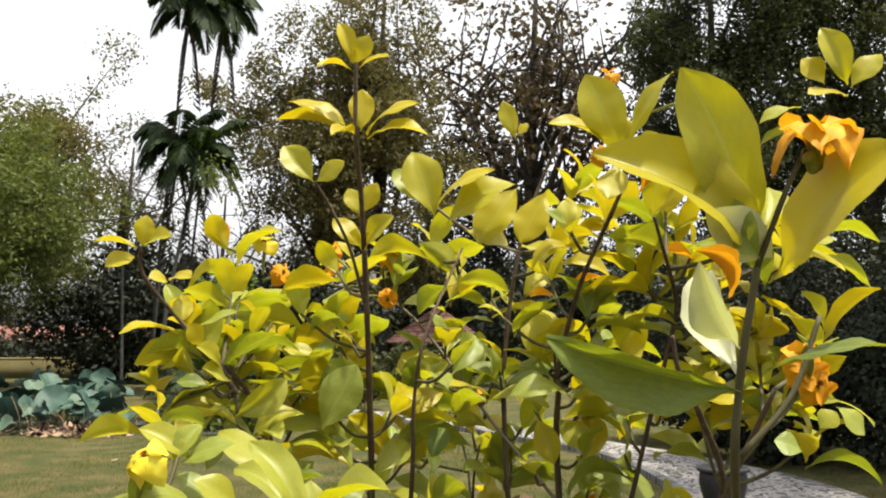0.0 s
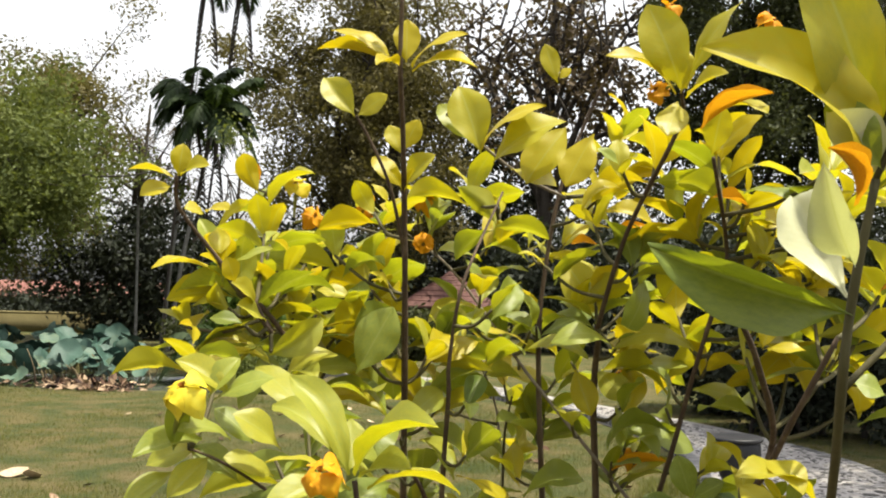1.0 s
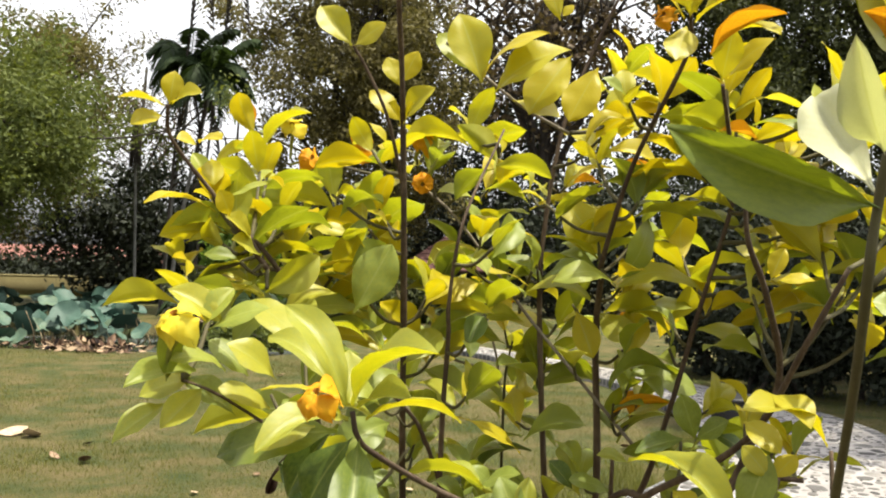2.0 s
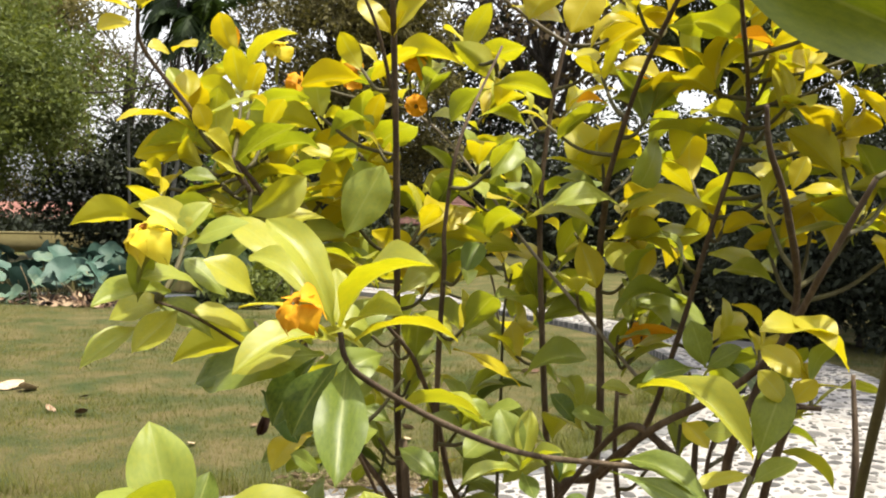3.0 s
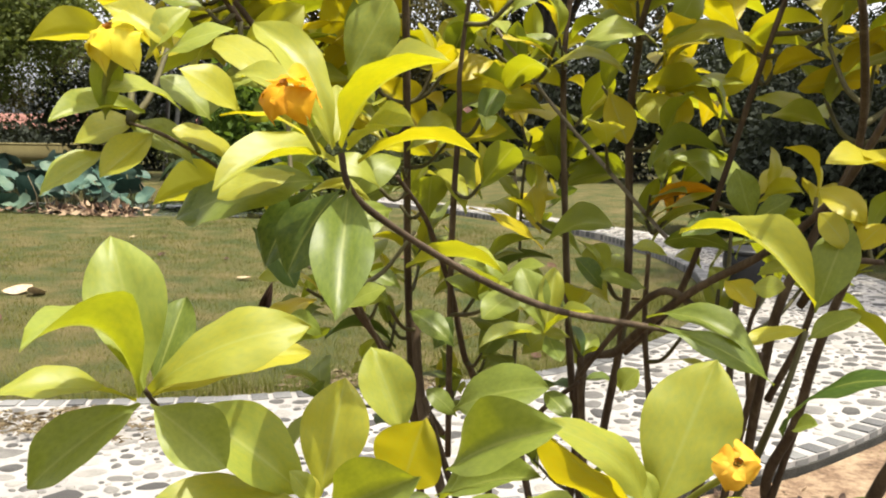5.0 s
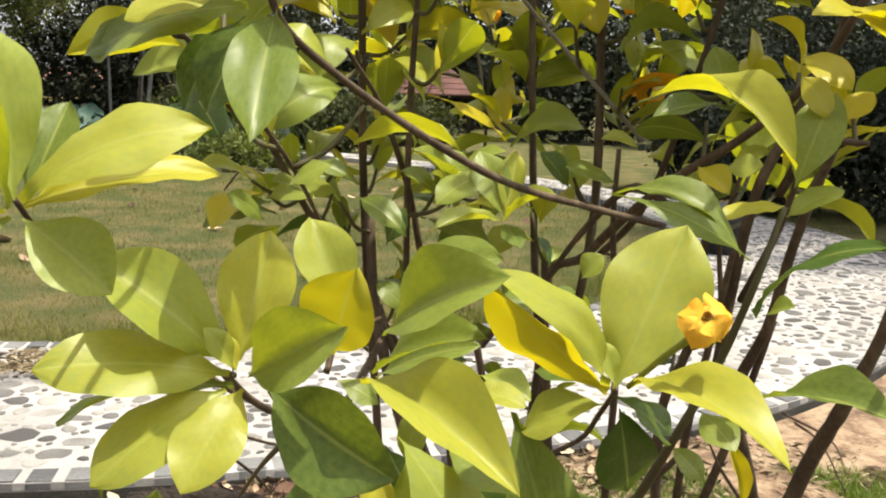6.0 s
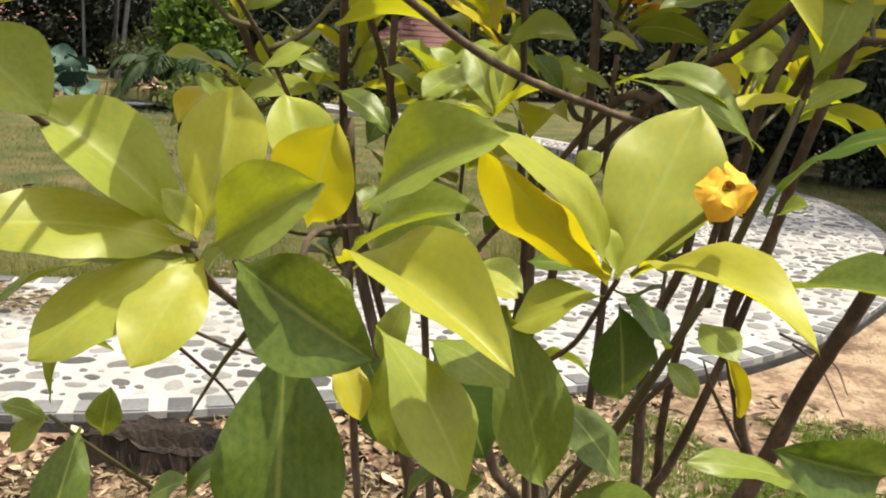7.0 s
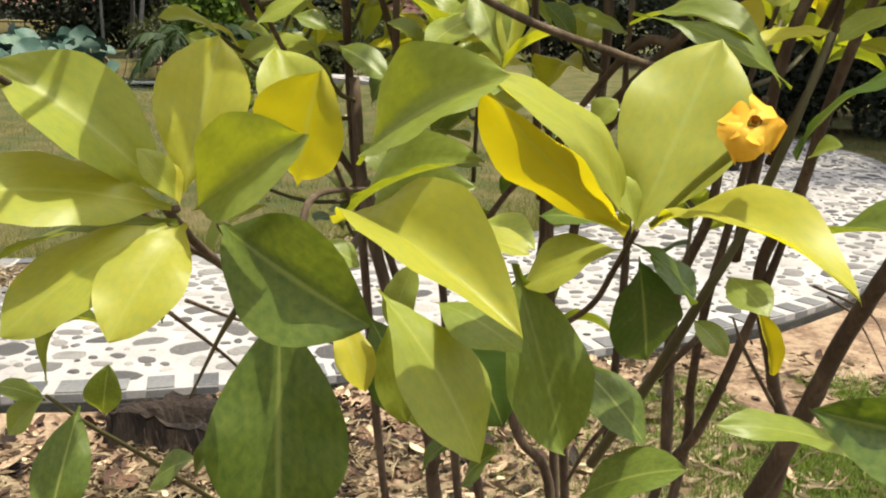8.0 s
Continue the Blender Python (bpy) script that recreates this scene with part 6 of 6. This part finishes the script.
leaf((0.098, 1.44, 1.673), (0.056, 1.45, 1.722), 0.038, (0.29, -0.86, 0.42), 0.1, 0.45)
leaf((0.221, 1.9, 1.85), (0.198, 1.9, 1.919), 0.035, (0.04, -1, 0.01), 0.04, 0.05)
leaf((0.224, 1.9, 1.856), (0.244, 1.9, 1.876), 0.021, (-0.36, -0.86, 0.36), 0.04, 0.05)
# right upper cluster
leaf((0.347, 1.33, 1.717), (0.306, 1.31, 1.809), 0.061, (0.2, -0.97, -0.12), 0.1, 0.12)
leaf((0.354, 1.33, 1.717), (0.404, 1.28, 1.802), 0.040, (-0.87, -0.4, 0.28), 0.08, 0.12)
leaf((0.343, 1.34, 1.712), (0.262, 1.32, 1.754), 0.040, (0.5, -0.36, 0.79), 0.12, 0.12)
leaf((0.349, 1.34, 1.714), (0.355, 1.34, 1.764), 0.030, (-0.18, -0.98, 0.02), 0.05, 0.05)
leaf((0.346, 1.34, 1.704), (0.328, 1.3, 1.658), 0.038, (-0.05, -0.74, 0.67), 0.05, 0.2)
leaf((0.355, 1.34, 1.708), (0.395, 1.3, 1.728), 0.036, (-0.62, -0.25, 0.74), 0.1, 0.15)
leaf((0.395, 1.3, 1.69), (0.423, 1.24, 1.672), 0.029, (-0.12, -0.34, 0.93), 0.1, 0.05)
leaf((0.387, 1.32, 1.642), (0.427, 1.28, 1.677), 0.034, (-0.8, -0.45, 0.39), 0.1, 0.05)
leaf((0.381, 1.32, 1.639), (0.389, 1.3, 1.693), 0.035, (-0.37, -0.89, -0.27), 0.05, 0.08)
leaf((0.522, 1.2, 1.739), (0.479, 1.2, 1.722), 0.027, (-0.34, -0.41, 0.85), 0.1, 0.2)
leaf((0.528, 1.2, 1.716), (0.479, 1.2, 1.699), 0.020, (-0.3, -0.4, 0.86), 0.1, 0.3)
# nearest leaves on the right stem
leaf((0.366, 0.785, 1.562), (0.316, 0.722, 1.657), 0.054, (0.53, -0.73, -0.42), 0.06, 0.12)
leaf((0.388, 0.8, 1.545), (0.437, 0.73, 1.613), 0.068, (-0.89, -0.33, 0.3), 0.08, 0.10)
leaf((0.368, 0.772, 1.552), (0.266, 0.735, 1.612), 0.052, (0.3, -0.88, 0.37), 0.14, 0.14)
leaf((0.355, 0.782, 1.482), (0.350, 0.876, 1.548), 0.036, (-0.62, -0.62, 0.48), 0.08, 0.42, True)
leaf((0.351, 0.758, 1.500), (0.320, 0.709, 1.548), 0.023, (-0.45, -0.75, -0.2), 0.06, 0.4, True)
leaf((0.376, 0.778, 1.553), (0.330, 0.736, 1.578), 0.032, (-0.45, -0.85, 0.2), 0.1, 0.4, True)
# darker tone paints in the shaded underside of this near leaf
leaf((0.353, 0.771, 1.474), (0.238, 0.715, 1.506), 0.034, (-0.28, -0.88, -0.36), 0.03, 0.74)
leaf((0.363, 0.754, 1.485), (0.422, 0.704, 1.501), 0.020, (-0.3, -0.05, 0.95), 0.1, 0.6)
leaf((0.363, 0.754, 1.551), (0.332, 0.746, 1.586), 0.028, (0.16, -0.98, -0.08), 0.05, 0.5)
leaf((0.515, 1.1, 1.738), (0.494, 1.1, 1.763), 0.027, (0.21, -0.96, 0.18), 0.08, 0.1)
leaf((0.536, 1.1, 1.737), (0.513, 1.1, 1.793), 0.032, (0, -1, 0), 0.08, 0.1)
leaf((0.539, 1.1, 1.734), (0.568, 1.1, 1.766), 0.027, (-0.47, -0.77, 0.43), 0.08, 0.1)
leaf((0.536, 1.1, 1.726), (0.493, 1.08, 1.725), 0.028, (0.19, -0.45, 0.88), 0.08, 0.1)
leaf((0.482, 1, 1.444), (0.504, 1, 1.421), 0.025, (0.49, -0.73, 0.47), 0.08, 0.4)
leaf((0.468, 1, 1.426), (0.482, 1, 1.44), 0.022, (-0.51, -0.69, 0.51), 0.08, 0.4)
leaf((0.454, 1, 1.407), (0.431, 1, 1.416), 0.025, (0.26, -0.71, 0.66), 0.08, 0.4)
# upper left branch
leaf((-0.244, 1.33, 1.612), (-0.238, 1.33, 1.651), 0.027, (0.31, -0.95, -0.05), 0.06, 0)
leaf((-0.241, 1.33, 1.612), (-0.198, 1.31, 1.622), 0.029, (-0.43, -0.57, 0.7), 0.08, 0)
leaf((-0.25, 1.33, 1.61), (-0.297, 1.31, 1.617), 0.022, (0.22, -0.18, 0.96), 0.1, 0)
leaf((-0.257, 1.34, 1.6), (-0.282, 1.31, 1.586), 0.027, (0.47, -0.66, 0.58), 0.06, 0.05)
leaf((-0.222, 1.36, 1.569), (-0.239, 1.34, 1.574), 0.027, (0.64, -0.37, 0.67), 0.06, 0)
leaf((-0.218, 1.36, 1.571), (-0.18, 1.33, 1.572), 0.029, (-0.33, -0.39, 0.86), 0.06, 0)
leaf((-0.204, 1.36, 1.553), (-0.192, 1.34, 1.52), 0.027, (0.24, -0.79, 0.57), 0.06, 0.05)
leaf((-0.193, 1.4, 1.486), (-0.199, 1.38, 1.517), 0.027, (0.72, -0.64, -0.27), 0.06, 0.05)
leaf((-0.182, 1.45, 1.457), (-0.197, 1.4, 1.486), 0.036, (0.95, -0.12, 0.28), 0.06, 0.2)
leaf((-0.166, 1.45, 1.435), (-0.189, 1.4, 1.457), 0.036, (0.75, -0.05, 0.67), 0.06, 0.3)
# inner leaves that stand out
leaf((-0.059, 1.53, 1.363), (-0.01, 1.54, 1.456), 0.063, (0.07, -0.99, 0.07), 0.05, 0.42)
leaf((0.226, 1.75, 1.538), (0.289, 1.72, 1.448), 0.068, (-0.09, -0.96, 0.26), 0.05, 0.12)
leaf((0.25, 1.74, 1.36), (0.276, 1.72, 1.29), 0.045, (-0.01, -0.96, 0.27), 0.05, 0.1)
leaf((0.284, 1.74, 1.359), (0.332, 1.7, 1.314), 0.046, (-0.12, -0.8, 0.59), 0.08, 0.3)
leaf((0.149, 1.7, 1.054), (0.163, 1.7, 1.125), 0.043, (-0.15, -0.99, 0.03), 0.05, 0.6)
leaf((0.169, 1.47, 1.092), (0.143, 1.5, 1.156), 0.041, (0.15, -0.87, 0.47), 0.1, 0.48)
leaf((0.172, 1.47, 1.092), (0.181, 1.5, 1.157), 0.030, (-0.03, -0.91, 0.42), 0.05, 0.28)
leaf((0.167, 1.47, 1.089), (0.102, 1.42, 1.083), 0.029, (0.13, -0.29, 0.95), 0.1, 0.43)
leaf((0.172, 1.47, 1.087), (0.187, 1.42, 1.07), 0.024, (-0.11, -0.35, 0.93), 0.05, 0.88)
leaf((0.17, 1.47, 1.089), (0.22, 1.43, 1.122), 0.021, (-0.49, 0.1, 0.87), 0.1, 0.38)

# whorls inside the shrub
UPRIGHT = np.concatenate(UPRIGHT_CANES)
rosette((-0.308, 1.87, 1.653), 1)
rosette((-0.246, 1.75, 1.561), 1)
rosette((-0.184, 1.75, 1.525), 1)
rosette((-0.213, 1.5, 1.471), 1)
rosette((-0.167, 1.6, 1.45), 1)
rosette((-0.099, 1.6, 1.415), 1)
rosette((-0.085, 1.75, 1.49), 1)
rosette((-0.058, 1.8, 1.614), 0.9)
rosette((0.014, 1.8, 1.587), 1)
rosette((0.075, 1.8, 1.644), 1)
rosette((0.11, 1.9, 1.565), 1)
rosette((0.174, 1.9, 1.556), 1)
rosette((0.094, 1.85, 1.475), 1)
rosette((0.186, 1.85, 1.438), 1)
rosette((0.238, 1.88, 1.566), 1)
rosette((0.286, 1.75, 1.632), 1)
rosette((0.325, 1.8, 1.74), 1)
rosette((0.354, 1.6, 1.667), 1)
rosette((0.447, 1.55, 1.63), 1)
rosette((0.39, 1.62, 1.588), 1)
rosette((0.496, 1.6, 1.564), 1)
rosette((0.349, 1.75, 1.498), 1)
rosette((0.403, 1.7, 1.447), 1)
rosette((0.44, 1.55, 1.545), 0.9)
rosette((0.324, 1.75, 1.409), 1)
rosette((0.247, 1.8, 1.367), 1)
rosette((0.505, 1.6, 1.437), 1)
rosette((0.545, 1.5, 1.456), 1)
rosette((0.601, 1.5, 1.428), 0.9)
rosette((0.608, 1.5, 1.356), 0.9)
rosette((0.394, 1.75, 1.357), 1)
rosette((0.125, 1.85, 1.379), 1)
rosette((0.037, 1.75, 1.393), 1)
rosette((-0.037, 1.75, 1.409), 1)
rosette((-0.114, 1.6, 1.365), 1)
rosette((-0.157, 1.45, 1.398), 0.9)
rosette((-0.209, 1.3, 1.413), 0.8)
rosette((-0.175, 1.3, 1.388), 0.8)
rosette((-0.055, 1.65, 1.328), 1)
rosette((0.02, 1.75, 1.32), 1)
rosette((0.329, 1.7, 1.257), 0.9)
rosette((0.429, 1.6, 1.237), 0.9)
rosette((0.001, 1.75, 1.143), 1)
rosette((0.083, 1.85, 1.092), 1)
rosette((0.153, 1.9, 1.199), 1)
rosette((0.256, 1.75, 1.109), 1)
rosette((-0.063, 1.65, 1.129), 1)
rosette((-0.035, 1.75, 1.036), 1)
rosette((-0.118, 1.65, 1.084), 0.9)
rosette((0.092, 1.8, 0.981), 1)
rosette((0.35, 1.75, 1.235), 1)
rosette((0.379, 1.65, 1.314), 1)
rosette((0.327, 1.75, 1.382), 1)
rosette((0.43, 1.6, 1.382), 0.9)
rosette((0.489, 1.6, 1.346), 0.9)
rosette((0.541, 1.6, 1.392), 0.9)
rosette((0.513, 1.5, 1.202), 0.8)
rosette((0.489, 1.5, 1.152), 0.7)
rosette((-0.122, 1.35, 1.276), 0.9)
rosette((-0.094, 1.4, 1.313), 0.9)
rosette((-0.059, 1.6, 1.382), 1)
rosette((0.003, 1.65, 1.301), 1)
rosette((-0.146, 1.7, 1.455), 1)
rosette((0.04, 1.75, 1.398), 1)
rosette((0.127, 1.6, 1.112), 0.9)
rosette((0.044, 1.7, 1.122), 0.9)
rosette((0.256, 1.8, 1.101), 0.9)
rosette((0.366, 1.7, 1.145), 0.8)
rosette((-0.047, 1.7, 1.09), 0.9)
rosette((-0.125, 1.6, 1.106), 0.9)
rosette((0.04, 1.5, 0.978), 0.7)
rosette((0.039, 1.75, 0.991), 0.7)
rosette((0.029, 1.8, 1.285), 1.1)
rosette((0.135, 1.95, 1.31), 1.1)
rosette((0.189, 1.9, 1.253), 1.1)
rosette((0.16, 1.8, 1.175), 1)
rosette((0.306, 1.7, 1.224), 1)
rosette((0.321, 1.7, 1.309), 1.1)
rosette((0.015, 1.68, 1.197), 1)
rosette((0.226, 1.9, 1.328), 1.1)
rosette((0.107, 1.92, 1.365), 1.1)
rosette((-0.03, 1.62, 1.121), 0.9)
rosette((0.083, 1.7, 1.089), 1)
rosette((0.39, 1.6, 1.191), 1)
rosette((0.56, 1.45, 1.58), 1)
rosette((0.60, 1.40, 1.50), 1)
rosette((0.53, 1.38, 1.63), 1)
rosette((0.62, 1.50, 1.62), 1)
rosette((0.57, 1.50, 1.40), 1)
rosette((-0.10, 1.42, 1.20), 1)
rosette((-0.05, 1.38, 1.17), 1)
rosette((0.03, 1.45, 1.20), 1)
rosette((-0.12, 1.50, 1.25), 1)
rosette((-0.02, 1.52, 1.24), 1)
rosette((0.09, 1.62, 1.24), 1)
rosette((0.24, 1.62, 1.30), 1)
rosette((0.30, 1.58, 1.42), 1)
rosette((0.18, 1.70, 1.42), 1)
rosette((0.46, 1.50, 1.40), 1)
rosette((0.433, 1.55, 1.67), 1)
rosette((0.458, 1.5, 1.603), 1)
rosette((0.498, 1.5, 1.566), 0.9)
rosette((0.41, 1.6, 1.569), 1)
rosette((0.472, 1.55, 1.513), 0.9)
rosette((0.542, 1.5, 1.499), 0.9)
rosette((0.503, 1.55, 1.451), 0.9)

for x, y, z in ((-0.22, 1.62, 1.56), (-0.17, 1.56, 1.50), (-0.24, 1.50, 1.50), (-0.12, 1.66, 1.53), (-0.19, 1.44, 1.43), (-0.07, 1.58, 1.46), (-0.13, 1.50, 1.36), (0.13, 1.72, 1.60), (0.20, 1.68, 1.52), (0.27, 1.62, 1.58), (0.33, 1.60, 1.53), (0.31, 1.66, 1.66), (0.25, 1.72, 1.46)):
    rosette((x, y, z), 0.85)


def grow(n, low, high):
    """More whorls close to the canes, thinning out downward."""
    c = np.array(CANES)
    c = c[(c[:, 2] > low) & (c[:, 2] < high) & (c[:, 1] > 1.42)]
    done = 0
    while done < n:
        p = c[int(shrub_rng.integers(len(c)))] + shrub_rng.normal(size=3) * (0.07, 0.07, 0.05) + (0, 0.05, 0)
        if shrub_rng.random() < (p[2] - 0.62) / 0.75:
            rosette(p, float(shrub_rng.uniform(0.65, 0.95)))
            done += 1


grow(40, 0.72, 1.52)
grow(20, 1.30, 1.66)

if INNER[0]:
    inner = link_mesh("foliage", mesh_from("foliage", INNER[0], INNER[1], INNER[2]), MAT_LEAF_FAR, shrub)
    inner.data.attributes.new("age_shade", "FLOAT", "POINT").data.foreach_set("value", INNER[3])
    tagged(inner, kind="stuff")

# flowers, buds, a dead leaf
flower((0.014, 0.985, 1.337), (-0.003, 1.15, 1.29), (-0.15, -0.45, 0.85), 0.035, MAT_FLOWER)
flower((0.298, 1.09, 1.089), (0.263, 1.16, 1.02), (-0.1, -0.7, 0.6), 0.033, MAT_FLOWER_P)
flower((-0.16, 1.14, 1.383), (-0.176, 1.16, 1.33), (-0.2, -0.45, 0.85), 0.047, MAT_FLOWER_Y)
flower((-0.235, 1.86, 1.662), (-0.242, 1.88, 1.604), (0.1, -0.6, 0.5), 0.046, MAT_FLOWER_Y)
flower((-0.201, 1.87, 1.607), (-0.242, 1.88, 1.594), (0.5, -0.6, 0.3), 0.040, MAT_FLOWER)
flower((-0.13, 1.96, 1.653), (-0.096, 1.95, 1.616), (0.2, -0.7, 0.5), 0.038, MAT_FLOWER)
flower((-0.132, 1.96, 1.622), (-0.096, 1.95, 1.616), (-0.1, -0.8, 0.1), 0.036, MAT_FLOWER)
flower((-0.002, 1.79, 1.636), (-0.014, 1.8, 1.596), (0.1, -0.6, 0.7), 0.047, MAT_FLOWER)
flower((0.007, 1.74, 1.553), (0.028, 1.76, 1.596), (0.1, -0.7, -0.1), 0.035, MAT_FLOWER)
flower((0.341, 1.36, 1.823), (0.347, 1.35, 1.786), (0, -0.5, 0.8), 0.024, MAT_FLOWER)
flower((0.313, 1.36, 1.797), (0.34, 1.35, 1.766), (-0.5, -0.6, 0.3), 0.025, MAT_FLOWER)
flower((0.406, 1.15, 1.744), (0.37, 1.22, 1.742), (0.4, -0.5, 0.6), 0.026, MAT_FLOWER)
flower((0.398, 0.754, 1.628), (0.388, 0.746, 1.607), (0.05, -0.15, 1.0), 0.052, MAT_FLOWER)
flower((0.411, 0.83, 1.488), (0.412, 0.812, 1.514), (0.2, -0.8, 0.2), 0.033, MAT_FLOWER)
flower((0.417, 0.83, 1.474), (0.404, 0.806, 1.5), (0.3, -0.7, 0.1), 0.029, MAT_FLOWER)
flower((0.131, 2.25, 1.354), (0.136, 2.25, 1.318), (0, -0.8, 0.4), 0.034, MAT_FLOWER)
flower((0.334, 1.9, 1.342), (0.339, 1.9, 1.313), (0, -0.8, 0.4), 0.025, MAT_FLOWER)
flower((0.346, 1.75, 1.22), (0.354, 1.75, 1.202), (0.3, -0.6, 0.5), 0.043, MAT_FLOWER)
flower((0.323, 1.36, 1.723), (0.344, 1.35, 1.726), (-0.4, -0.5, 0.3), 0.029, MAT_FLOWER)
withered((-0.315, 1.9, 1.661), (-0.32, 1.9, 1.704), 0.009)
withered((0.337, 0.716, 1.528), (0.313, 0.68, 1.551), 0.003)
withered((0.365, 1.3, 1.665), (0.431, 1.25, 1.695), 0.012)
withered((0.306, 1.7, 1.212), (0.385, 1.68, 1.231), 0.01)
withered((0.283, 1.7, 1.553), (0.24, 1.7, 1.555), 0.008)
withered((0.36, 1.7, 1.585), (0.309, 1.7, 1.567), 0.008)
withered((0.466, 1.5, 1.595), (0.415, 1.5, 1.609), 0.009)
hanging_dead_leaf((-0.282, 2, 1.047), (-0.303, 2, 0.987), 0.011)


# ---- pieces of the path ----
pave(road)
